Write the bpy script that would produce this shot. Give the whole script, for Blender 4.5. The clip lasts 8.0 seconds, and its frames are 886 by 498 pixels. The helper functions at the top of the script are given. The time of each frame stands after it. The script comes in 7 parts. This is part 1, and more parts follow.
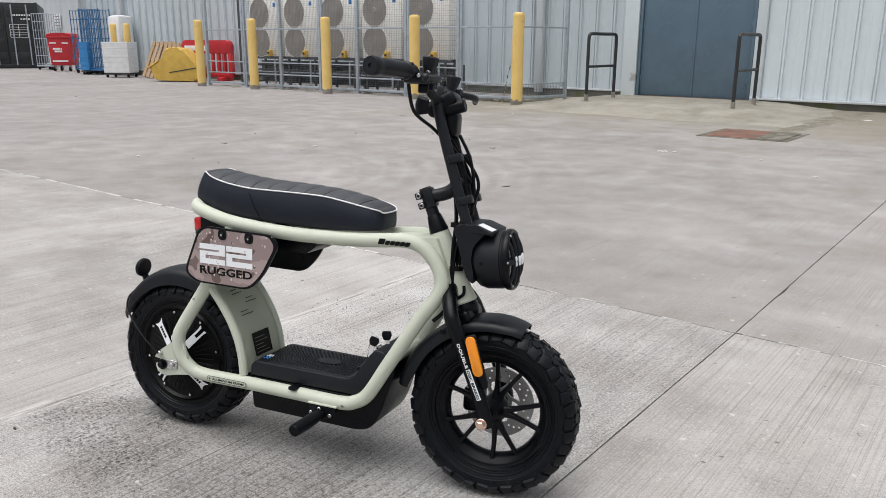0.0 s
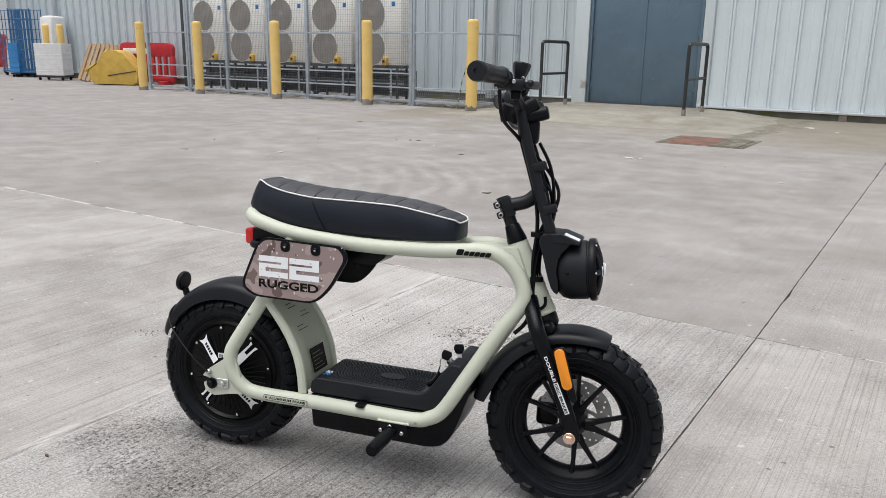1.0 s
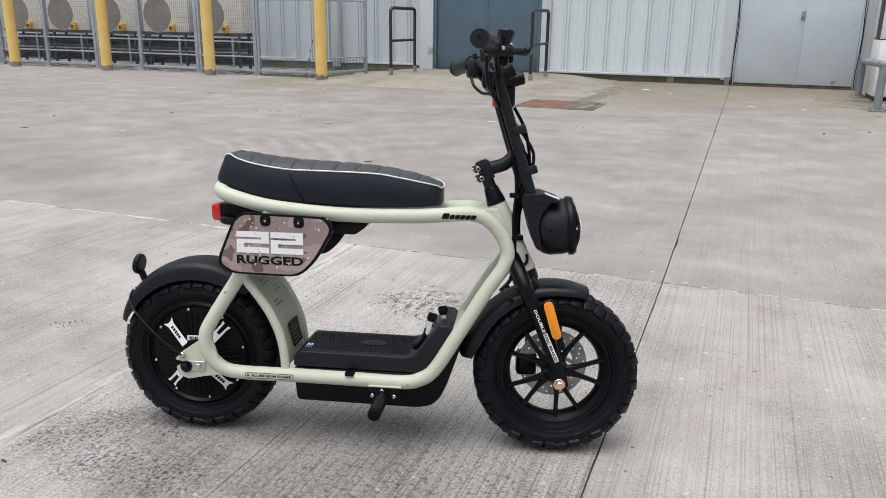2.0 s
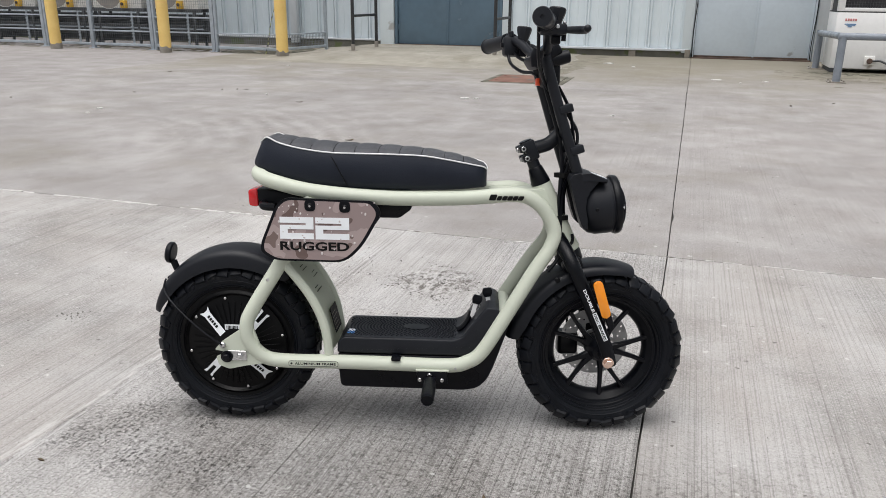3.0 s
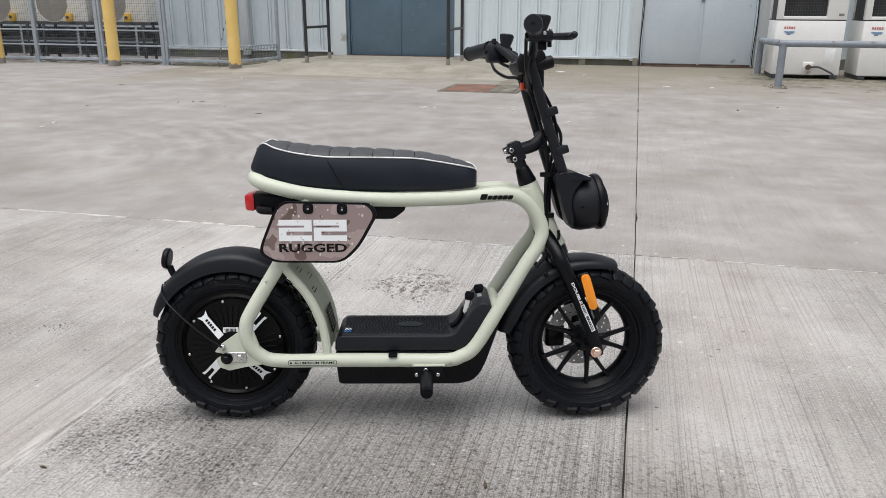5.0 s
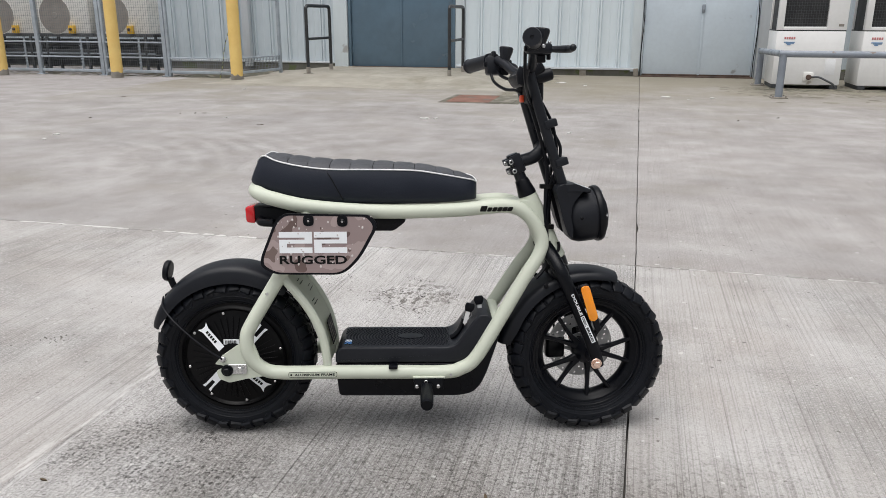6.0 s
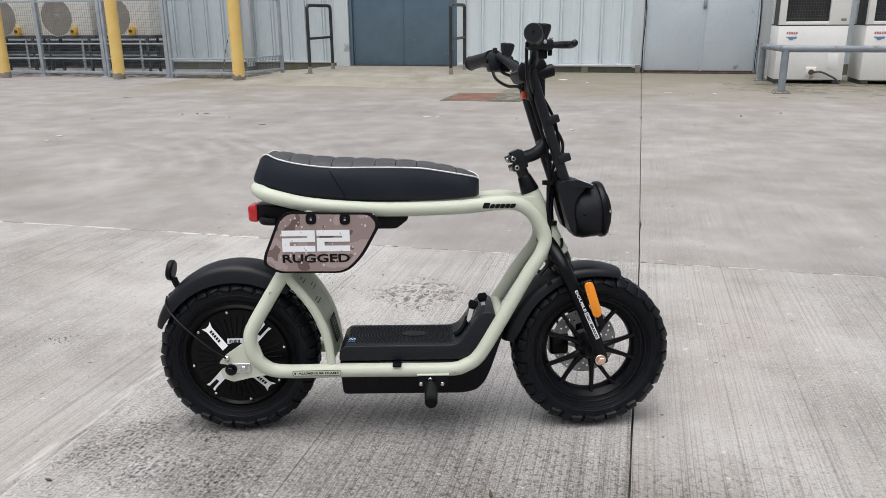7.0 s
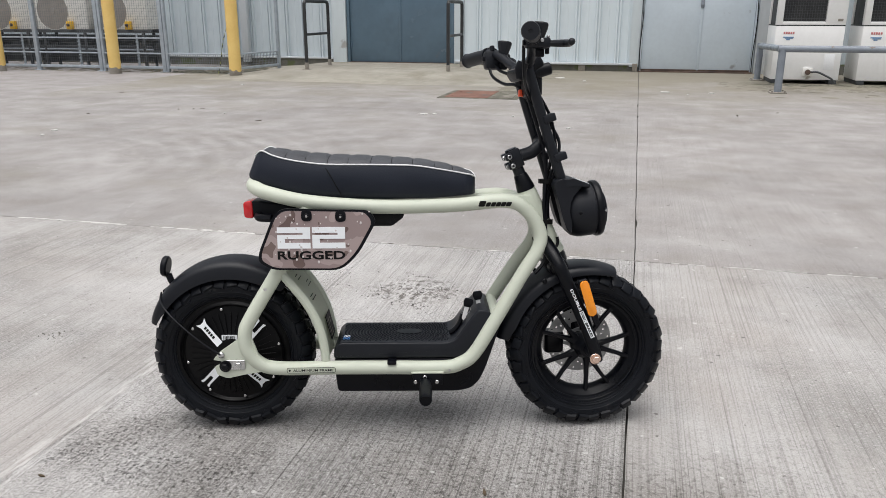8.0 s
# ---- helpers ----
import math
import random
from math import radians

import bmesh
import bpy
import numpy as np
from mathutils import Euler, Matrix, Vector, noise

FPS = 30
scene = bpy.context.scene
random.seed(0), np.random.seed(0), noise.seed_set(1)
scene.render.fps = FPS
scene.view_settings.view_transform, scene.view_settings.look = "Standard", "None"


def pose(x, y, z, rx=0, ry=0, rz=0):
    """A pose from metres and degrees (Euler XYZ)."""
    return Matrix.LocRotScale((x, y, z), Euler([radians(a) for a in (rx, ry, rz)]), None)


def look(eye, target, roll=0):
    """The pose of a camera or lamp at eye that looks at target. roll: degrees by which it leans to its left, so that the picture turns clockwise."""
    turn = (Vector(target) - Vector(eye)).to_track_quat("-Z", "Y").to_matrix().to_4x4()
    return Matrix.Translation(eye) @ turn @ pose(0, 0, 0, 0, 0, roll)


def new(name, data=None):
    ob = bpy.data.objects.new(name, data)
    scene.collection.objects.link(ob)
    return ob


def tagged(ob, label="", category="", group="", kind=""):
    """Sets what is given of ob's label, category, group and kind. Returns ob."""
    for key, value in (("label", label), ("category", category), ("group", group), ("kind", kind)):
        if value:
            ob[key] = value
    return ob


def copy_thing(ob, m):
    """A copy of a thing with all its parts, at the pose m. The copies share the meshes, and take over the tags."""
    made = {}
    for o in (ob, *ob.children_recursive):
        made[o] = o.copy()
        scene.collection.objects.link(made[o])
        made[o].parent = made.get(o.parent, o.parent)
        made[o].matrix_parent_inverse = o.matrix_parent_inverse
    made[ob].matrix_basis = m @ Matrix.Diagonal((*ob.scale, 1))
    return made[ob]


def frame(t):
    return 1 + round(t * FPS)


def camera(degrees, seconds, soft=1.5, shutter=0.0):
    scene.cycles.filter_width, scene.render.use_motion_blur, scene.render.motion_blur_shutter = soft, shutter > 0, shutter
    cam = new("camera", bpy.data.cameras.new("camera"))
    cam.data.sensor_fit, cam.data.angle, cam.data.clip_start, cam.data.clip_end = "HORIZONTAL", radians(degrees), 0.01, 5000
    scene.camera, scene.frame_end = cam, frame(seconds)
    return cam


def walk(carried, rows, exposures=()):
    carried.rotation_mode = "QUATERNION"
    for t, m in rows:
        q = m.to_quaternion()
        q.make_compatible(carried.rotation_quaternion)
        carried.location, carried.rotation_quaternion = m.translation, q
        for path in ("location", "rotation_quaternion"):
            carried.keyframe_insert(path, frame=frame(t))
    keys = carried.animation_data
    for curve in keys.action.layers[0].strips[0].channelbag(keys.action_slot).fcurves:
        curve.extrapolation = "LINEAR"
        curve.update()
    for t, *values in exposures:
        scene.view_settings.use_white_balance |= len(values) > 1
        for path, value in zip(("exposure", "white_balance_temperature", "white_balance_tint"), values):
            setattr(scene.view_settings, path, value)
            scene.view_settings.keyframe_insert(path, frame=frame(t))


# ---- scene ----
# ---------------------------------------------------------------- camera
cam = camera(59.7, 8.0, soft=0.65)
PATH = [
    (0, (0.143, 0.57, 1.061), (-1.04, 2.098, 0.547), 0.3),
    (0.5, (0.006, 0.486, 1.043), (-1.133, 2.051, 0.538), 0.8),
    (0.8, (-0.100, 0.441, 1.046), (-1.193, 2.040, 0.548), 1.0),
    (1, (-0.159, 0.421, 1.055), (-1.213, 2.046, 0.557), 1.0),
    (1.5, (-0.283, 0.338, 1.056), (-1.155, 2.063, 0.544), 1.5),
    (1.8, (-0.376, 0.269, 1.057), (-1.118, 2.044, 0.513), 1.1),
    (2, (-0.437, 0.222, 1.052), (-1.118, 2.014, 0.483), 0.8),
    (2.2, (-0.495, 0.2, 1.05), (-1.145, 1.998, 0.464), 0.7),
    (3.3, (-0.697, 0.142, 1.063), (-1.228, 1.96, 0.423), 0.1),
    (3.5, (-0.718, 0.112, 1.065), (-1.227, 1.935, 0.418), -0.2),
    (4, (-0.718, 0.078, 1.059), (-1.186, 1.914, 0.419), 0.7),
    (4.5, (-0.72, 0.068, 1.051), (-1.168, 1.916, 0.432), 0.8),
    (5, (-0.726, 0.068, 1.053), (-1.176, 1.922, 0.452), 0.2),
    (5.2, (-0.725, 0.066, 1.058), (-1.175, 1.922, 0.466), 0.1),
    (6.3, (-0.721, 0.067, 1.058), (-1.18, 1.927, 0.483), -0.0),
    (6.5, (-0.721, 0.068, 1.053), (-1.182, 1.926, 0.475), -0.1),
    (7, (-0.721, 0.068, 1.054), (-1.185, 1.925, 0.475), -0.5),
    (7.5, (-0.72, 0.07, 1.055), (-1.178, 1.927, 0.471), -0.4),
    (8, (-0.721, 0.071, 1.055), (-1.174, 1.928, 0.469), -0.0),
]
walk(cam, [(t, look(eye, target, roll)) for t, eye, target, roll in PATH])
scene.view_settings.exposure = 0.02

# ---------------------------------------------------------------- sky and sun (bright overcast day)
world = bpy.data.worlds.new("overcast")
scene.world = world
world.use_nodes = True
wn = world.node_tree
sky = wn.nodes.new("ShaderNodeTexSky")
sky.sky_type, sky.sun_disc = "NISHITA", False
sky.sun_elevation, sky.sun_rotation = radians(79), radians(202)
sky.dust_density, sky.air_density, sky.ozone_density = 6.0, 1.0, 1.0
grey = wn.nodes.new("ShaderNodeHueSaturation")
grey.inputs["Saturation"].default_value = 0.22
wn.links.new(sky.outputs["Color"], grey.inputs["Color"])
wn.links.new(grey.outputs["Color"], wn.nodes["Background"].inputs["Color"])
wn.nodes["Background"].inputs["Strength"].default_value = 0.150
sun = new("sun", bpy.data.lights.new("sun", "SUN"))
sun.data.energy, sun.data.angle, sun.data.color = 1.70, radians(70), (1.0, 0.985, 0.985)
sun.matrix_world = look((-2, -5, 28), (0, 0, 0))

# ---------------------------------------------------------------- helpers
# Everything below is laid out in plan units; one plan unit is UNIT metres.
UNIT = 0.9
UP = Matrix.Diagonal((UNIT, UNIT, UNIT, 1))


def finish(bm, name, smooth=True, angle=35):
    bm.transform(UP)
    bmesh.ops.recalc_face_normals(bm, faces=bm.faces)
    me = bpy.data.meshes.new(name)
    bm.to_mesh(me)
    bm.free()
    if smooth:
        me.shade_smooth()
        me.set_sharp_from_angle(angle=radians(angle))
    return me


def thing(name, at, label, category, group="", kind="", rot=(0, 0, 0)):
    ob = new(name)
    ob.empty_display_size = 0.1
    ob.matrix_world = pose(at[0] * UNIT, at[1] * UNIT, at[2] * UNIT, *rot)
    return tagged(ob, label, category, group, kind)


def part(name, bm, material, parent=None, label="", at=None, rot=(0, 0, 0), smooth=True, angle=35):
    me = bm if isinstance(bm, bpy.types.Mesh) else finish(bm, name, smooth, angle)
    if material and not me.materials:
        me.materials.append(material)
    ob = new(name, me)
    if parent:
        ob.parent = parent
    if at:
        ob.matrix_basis = pose(at[0] * UNIT, at[1] * UNIT, at[2] * UNIT, *rot)
    if label:
        tagged(ob, label)
    return ob


def box(bm, x0, x1, y0, y1, z0, z1, bevel=0.0, seg=2, m=None):
    r = bmesh.ops.create_cube(bm, size=1.0)
    vs = r["verts"]
    bmesh.ops.scale(bm, vec=(x1 - x0, y1 - y0, z1 - z0), verts=vs)
    bmesh.ops.translate(bm, vec=((x0 + x1) / 2, (y0 + y1) / 2, (z0 + z1) / 2), verts=vs)
    if bevel:
        es = list({e for v in vs for e in v.link_edges})
        r = bmesh.ops.bevel(bm, geom=es, offset=bevel, segments=seg, profile=0.5, affect="EDGES", clamp_overlap=True)
        vs = list({v for f in r["faces"] for v in f.verts} | {v for v in vs if v.is_valid})
    if m is not None:
        bmesh.ops.transform(bm, matrix=m, verts=vs)
    return bm


def boxes(cells, bevel=0.0):
    bm = bmesh.new()
    for c in cells:
        box(bm, *c, bevel=bevel)
    return bm


def frame_of(d):
    d = Vector(d).normalized()
    a = Vector((0, 0, 1)) if abs(d.z) < 0.9 else Vector((1, 0, 0))
    u = d.cross(a).normalized()
    return u, d.cross(u).normalized(), d


def rod(bm, a, b, r, n=14, r2=None, bevel=0.0):
    """A round bar from a to b, with a small chamfer at its ends."""
    a, b = Vector(a), Vector(b)
    u, v, d = frame_of(b - a)
    length = (b - a).length
    r2 = r if r2 is None else r2
    rows = [(0, r - bevel), (bevel, r), (length - bevel, r2), (length, r2 - bevel)] if bevel else [(0, r), (length, r2)]
    rings = []
    for h, q in rows:
        rings.append([bm.verts.new(a + d * h + (u * math.cos(k * math.tau / n) + v * math.sin(k * math.tau / n)) * q) for k in range(n)])
    for p, q in zip(rings, rings[1:]):
        for k in range(n):
            bm.faces.new((p[k], p[(k + 1) % n], q[(k + 1) % n], q[k]))
    bm.faces.new(rings[0][::-1])
    bm.faces.new(rings[-1])
    return bm


def spline(pts, per=6, closed=False):
    """Points along a smooth curve through pts."""
    p = [Vector(q) for q in pts]
    n = len(p)
    out = []
    for i in range(n if closed else n - 1):
        if closed:
            a, b, c, d = p[i - 1], p[i], p[(i + 1) % n], p[(i + 2) % n]
        else:
            a, b, c, d = p[max(i - 1, 0)], p[i], p[i + 1], p[min(i + 2, n - 1)]
        for k in range(per):
            t = k / per
            out.append(0.5 * (2 * b + (c - a) * t + (2 * a - 5 * b + 4 * c - d) * t * t + (3 * b - a - 3 * c + d) * t ** 3))
    if not closed:
        out.append(p[-1])
    return out


def tube(bm, pts, r, n=12, per=6, closed=False, smooth=True):
    p = spline(pts, per, closed) if smooth else [Vector(q) for q in pts]
    rings = []
    u = None
    for i, q in enumerate(p):
        t = (p[(i + 1) % len(p)] - p[i - 1]) if closed or 0 < i < len(p) - 1 else (p[1] - p[0] if i == 0 else p[-1] - p[-2])
        t.normalize()
        u = frame_of(t)[0] if u is None else (u - t * u.dot(t)).normalized()
        v = t.cross(u)
        rr = r(i / (len(p) - 1)) if callable(r) else r
        rings.append([bm.verts.new(q + (u * math.cos(k * math.tau / n) + v * math.sin(k * math.tau / n)) * rr) for k in range(n)])
    pairs = list(zip(rings, rings[1:])) + ([(rings[-1], rings[0])] if closed else [])
    for a, b in pairs:
        for k in range(n):
            bm.faces.new((a[k], a[(k + 1) % n], b[(k + 1) % n], b[k]))
    if not closed:
        bm.faces.new(rings[0][::-1])
        bm.faces.new(rings[-1])
    return bm


def lathe(bm, profile, m, n=32, closed=False):
    """Turns a profile of (radius, height) about the local z of m."""
    rings = []
    for r, h in profile:
        if r < 1e-6:
            rings.append([bm.verts.new(m @ Vector((0, 0, h)))])
        else:
            rings.append([bm.verts.new(m @ Vector((r * math.cos(k * math.tau / n), r * math.sin(k * math.tau / n), h))) for k in range(n)])
    for a, b in zip(rings, rings[1:] + (rings[:1] if closed else [])):
        for k in range(n):
            j = (k + 1) % n
            q = [a[k % len(a)], a[j % len(a)], b[j % len(b)], b[k % len(b)]]
            q = list(dict.fromkeys(q))
            if len(q) > 2:
                bm.faces.new(q)
    return bm


def rounded(poly, r, seg=4):
    """A polygon with its corners rounded by r (a number or one for each corner)."""
    out = []
    n = len(poly)
    for i in range(n):
        a, b, c = Vector(poly[i - 1]), Vector(poly[i]), Vector(poly[(i + 1) % n])
        q = r[i] if isinstance(r, (list, tuple)) else r
        u, v = (a - b).normalized(), (c - b).normalized()
        p0, p1 = b + u * q, b + v * q
        for k in range(seg + 1):
            t = k / seg
            out.append(p0 * (1 - t) ** 2 + b * 2 * t * (1 - t) + p1 * t * t)
    return out


def slab(bm, poly, lo, hi, plane="xz", bevel=0.0, seg=2, m=None):
    """A polygon given in a plane, pulled from lo to hi across it."""
    put = {"xz": lambda p, h: Vector((p[0], h, p[1])), "xy": lambda p, h: Vector((p[0], p[1], h)), "yz": lambda p, h: Vector((h, p[0], p[1]))}[plane]
    a = [bm.verts.new(put(p, lo)) for p in poly]
    b = [bm.verts.new(put(p, hi)) for p in poly]
    fa, fb = bm.faces.new(a), bm.faces.new(b[::-1])
    n = len(poly)
    for k in range(n):
        bm.faces.new((a[k], b[k], b[(k + 1) % n], a[(k + 1) % n]))
    vs = a + b
    if bevel:
        es = list(fa.edges) + list(fb.edges)
        r = bmesh.ops.bevel(bm, geom=es, offset=bevel, segments=seg, profile=0.5, affect="EDGES", clamp_overlap=True)
        vs = list({v for f in r["faces"] for v in f.verts} | {v for v in vs if v.is_valid})
    if m is not None:
        bmesh.ops.transform(bm, matrix=m, verts=vs)
    return bm


def words(text, size, m, width=None, thick=0.0008, shear=0.0, bold=0.0):
    """The letters of a text as a bmesh, its lower left corner at the origin of m, reading along m's x."""
    cu = bpy.data.curves.new("text", "FONT")
    cu.body, cu.size, cu.extrude, cu.shear, cu.offset, cu.resolution_u = text, size, thick, shear, bold, 3
    ob = bpy.data.objects.new("text", cu)
    me = bpy.data.meshes.new_from_object(ob)
    bm = bmesh.new()
    bm.from_mesh(me)
    bpy.data.objects.remove(ob)
    bpy.data.meshes.remove(me)
    xs = [v.co.x for v in bm.verts]
    ys = [v.co.y for v in bm.verts]
    sx = width / (max(xs) - min(xs)) if width else 1.0
    for v in bm.verts:
        v.co.x, v.co.y = (v.co.x - min(xs)) * sx, v.co.y - min(ys)
    bm.transform(m)
    return bm


# ---------------------------------------------------------------- materials
def pillow(bm, poly, half, edge, seg=4):
    """A side profile in x and z pulled to both sides, its outline shrinking towards the sides in a quarter round."""
    n = len(poly)
    p = [Vector(q) for q in poly]
    area = sum(p[i - 1].x * p[i].y - p[i].x * p[i - 1].y for i in range(n))
    out = []
    for i in range(n):
        a, b = (p[i] - p[i - 1]).normalized(), (p[(i + 1) % n] - p[i]).normalized()
        t = (a + b).normalized()
        k = max(0.5, math.sqrt(max((1 + a.dot(b)) / 2, 0)))
        out.append(Vector((-t.y, t.x)) * (1 if area > 0 else -1) / k)
    levels = [(-half + edge - edge * math.sin(math.pi / 2 * k / seg), edge * (1 - math.cos(math.pi / 2 * k / seg))) for k in range(seg, -1, -1)]
    levels = levels + [(-y, d) for y, d in levels[::-1]]
    rings = [[bm.verts.new((q.x + o.x * d, y, q.y + o.y * d)) for q, o in zip(p, out)] for y, d in levels]
    for a, b in zip(rings, rings[1:]):
        for k in range(n):
            bm.faces.new((a[k], a[(k + 1) % n], b[(k + 1) % n], b[k]))
    bm.faces.new(rings[0][::-1])
    bm.faces.new(rings[-1])
    return bm


def mat(name, a, b=None, rough=0.5, metal=0.0, scale=4.0, fine=70.0, bump=0.0, bscale=120.0, stretch=(1, 1, 1), coat=0.0, spec=0.5, rvar=0.12, spots=None, spot_at=0.62, spot_scale=9.0, vary=0.0):
    """A painted, moulded or cast surface: two colours mixed by broad and fine noise, varying gloss, fine relief and worn spots."""
    m = bpy.data.materials.new(name)
    m.use_nodes = True
    t = m.node_tree
    n, l = t.nodes, t.links
    bs = n["Principled BSDF"]
    b = b or tuple(c * 0.82 for c in a)
    tc = n.new("ShaderNodeTexCoord")
    mp = n.new("ShaderNodeMapping")
    mp.inputs["Scale"].default_value = stretch
    l.new(tc.outputs["Object"], mp.inputs["Vector"])
    big, small = n.new("ShaderNodeTexNoise"), n.new("ShaderNodeTexNoise")
    for node, s in ((big, scale), (small, fine)):
        node.inputs["Scale"].default_value, node.inputs["Detail"].default_value = s, 5
        l.new(mp.outputs["Vector"], node.inputs["Vector"])
    add = n.new("ShaderNodeMath")
    add.operation = "MULTIPLY_ADD"
    add.inputs[1].default_value = 0.35
    l.new(small.outputs["Fac"], add.inputs[0])
    l.new(big.outputs["Fac"], add.inputs[2])
    ramp = n.new("ShaderNodeValToRGB")
    ramp.color_ramp.elements[0].position, ramp.color_ramp.elements[1].position = 0.52, 0.82
    ramp.color_ramp.elements[0].color, ramp.color_ramp.elements[1].color = (*a, 1), (*b, 1)
    l.new(add.outputs[0], ramp.inputs["Fac"])
    colour = ramp.outputs["Color"]
    if spots:
        sp = n.new("ShaderNodeTexNoise")
        sp.inputs["Scale"].default_value, sp.inputs["Detail"].default_value = spot_scale, 8
        l.new(tc.outputs["Object"], sp.inputs["Vector"])
        sr = n.new("ShaderNodeValToRGB")
        sr.color_ramp.elements[0].position, sr.color_ramp.elements[1].position = spot_at, spot_at + 0.05
        l.new(sp.outputs["Fac"], sr.inputs["Fac"])
        mx = n.new("ShaderNodeMix")
        mx.data_type = "RGBA"
        mx.inputs["B"].default_value = (*spots, 1)
        l.new(sr.outputs["Color"], mx.inputs["Factor"])
        l.new(colour, mx.inputs["A"])
        colour = mx.outputs["Result"]
    if vary:
        oi = n.new("ShaderNodeObjectInfo")
        hs = n.new("ShaderNodeHueSaturation")
        mr = n.new("ShaderNodeMapRange")
        mr.inputs["To Min"].default_value, mr.inputs["To Max"].default_value = 1 - vary, 1 + vary
        l.new(oi.outputs["Random"], mr.inputs["Value"])
        l.new(mr.outputs["Result"], hs.inputs["Value"])
        l.new(colour, hs.inputs["Color"])
        colour = hs.outputs["Color"]
    l.new(colour, bs.inputs["Base Color"])
    rr = n.new("ShaderNodeMapRange")
    rr.inputs["From Min"].default_value, rr.inputs["From Max"].default_value = 0.3, 0.7
    rr.inputs["To Min"].default_value, rr.inputs["To Max"].default_value = max(rough - rvar, 0.02), min(rough + rvar, 1)
    l.new(big.outputs["Fac"], rr.inputs["Value"])
    l.new(rr.outputs["Result"], bs.inputs["Roughness"])
    bs.inputs["Metallic"].default_value, bs.inputs["Specular IOR Level"].default_value, bs.inputs["Coat Weight"].default_value = metal, spec, coat
    if bump:
        bt = n.new("ShaderNodeTexNoise")
        bt.inputs["Scale"].default_value, bt.inputs["Detail"].default_value = bscale, 4
        l.new(mp.outputs["Vector"], bt.inputs["Vector"])
        bp = n.new("ShaderNodeBump")
        bp.inputs["Strength"].default_value, bp.inputs["Distance"].default_value = bump, 0.002
        l.new(bt.outputs["Fac"], bp.inputs["Height"])
        l.new(bp.outputs["Normal"], bs.inputs["Normal"])
    return m


def concrete(name, light, dark, brush=1.0, stain=(0.16, 0.13, 0.105), worn=0.5, speck=0.5, lumps=0.0, sweeps=0.55, gloss=0.25, zone=None, pits=None, spall=None, swirl=None, silted=None, limed=None):
    """Yard concrete brushed along y: fine ridges, mottling, worn patches where the stone shows, stains."""
    m = bpy.data.materials.new(name)
    m.use_nodes = True
    t = m.node_tree
    n, l = t.nodes, t.links
    bs = n["Principled BSDF"]
    tc = n.new("ShaderNodeTexCoord")

    def noise_at(scale, detail, stretch=(1, 1, 1), rough=0.55, off=(0, 0, 0)):
        mp = n.new("ShaderNodeMapping")
        mp.inputs["Scale"].default_value, mp.inputs["Location"].default_value = stretch, off
        l.new(tc.outputs["Object"], mp.inputs["Vector"])
        q = n.new("ShaderNodeTexNoise")
        q.inputs["Scale"].default_value, q.inputs["Detail"].default_value, q.inputs["Roughness"].default_value = scale, detail, rough
        l.new(mp.outputs["Vector"], q.inputs["Vector"])
        return q.outputs["Fac"]

    def ramp(value, lo, hi, a=(0, 0, 0), b=(1, 1, 1)):
        r = n.new("ShaderNodeValToRGB")
        r.color_ramp.elements[0].position, r.color_ramp.elements[1].position = lo, hi
        r.color_ramp.elements[0].color, r.color_ramp.elements[1].color = (*a, 1), (*b, 1)
        l.new(value, r.inputs["Fac"])
        return r.outputs["Color"]

    def mix(fac, a, b, mode="MIX", amount=None):
        q = n.new("ShaderNodeMix")
        q.data_type, q.blend_type = "RGBA", mode
        if amount is None:
            l.new(fac, q.inputs["Factor"])
        else:
            q.inputs["Factor"].default_value = amount
        for key, v in (("A", a), ("B", b)):
            if isinstance(v, tuple):
                q.inputs[key].default_value = (*v, 1)
            else:
                l.new(v, q.inputs[key])
        return q.outputs["Result"]

    def times(a, b):
        q = n.new("ShaderNodeMath")
        q.operation = "MULTIPLY"
        for i, v in enumerate((a, b)):
            if isinstance(v, (int, float)):
                q.inputs[i].default_value = v
            else:
                l.new(v, q.inputs[i])
        return q.outputs[0]

    def plus(a, b):
        q = n.new("ShaderNodeMath")
        q.operation = "ADD"
        l.new(a, q.inputs[0])
        l.new(b, q.inputs[1])
        return q.outputs[0]

    broad = noise_at(0.42, 6, rough=0.62)
    mid = noise_at(3.2, 6, off=(3, 7, 0))
    lines = noise_at(1.0, 4, stretch=(230, 0.8, 1), rough=0.7)
    grain = noise_at(150, 4, rough=0.75)
    base = mix(ramp(broad, 0.34, 0.66), light, dark)
    base = mix(ramp(mid, 0.35, 0.7), base, mix(None, base, (0.62, 0.58, 0.54), "MULTIPLY", 0.55))
    # tyre sweeps and dried water marks, long and faint
    sweep = noise_at(0.55, 6, stretch=(1.5, 0.75, 1), rough=0.72, off=(11, 2, 0))
    base = mix(times(ramp(sweep, 0.50, 0.66), sweeps), base, stain)
    pale = noise_at(0.8, 6, stretch=(1.5, 0.7, 1), rough=0.68, off=(21, 5, 0))
    base = mix(times(ramp(pale, 0.54, 0.72), 0.15), base, (0.56, 0.55, 0.53))
    # single deep broom strokes
    strokes = noise_at(1.0, 3, stretch=(105, 0.22, 1), rough=0.6, off=(2, 9, 0))
    base = mix(times(ramp(strokes, 0.57, 0.70), 0.50 * brush), base, mix(None, base, (0.48, 0.46, 0.45), "MULTIPLY", 1.0))
    base = mix(times(ramp(lines, 0.50, 0.64), 0.70 * brush), base, mix(None, base, (0.42, 0.41, 0.40), "MULTIPLY", 0.95))
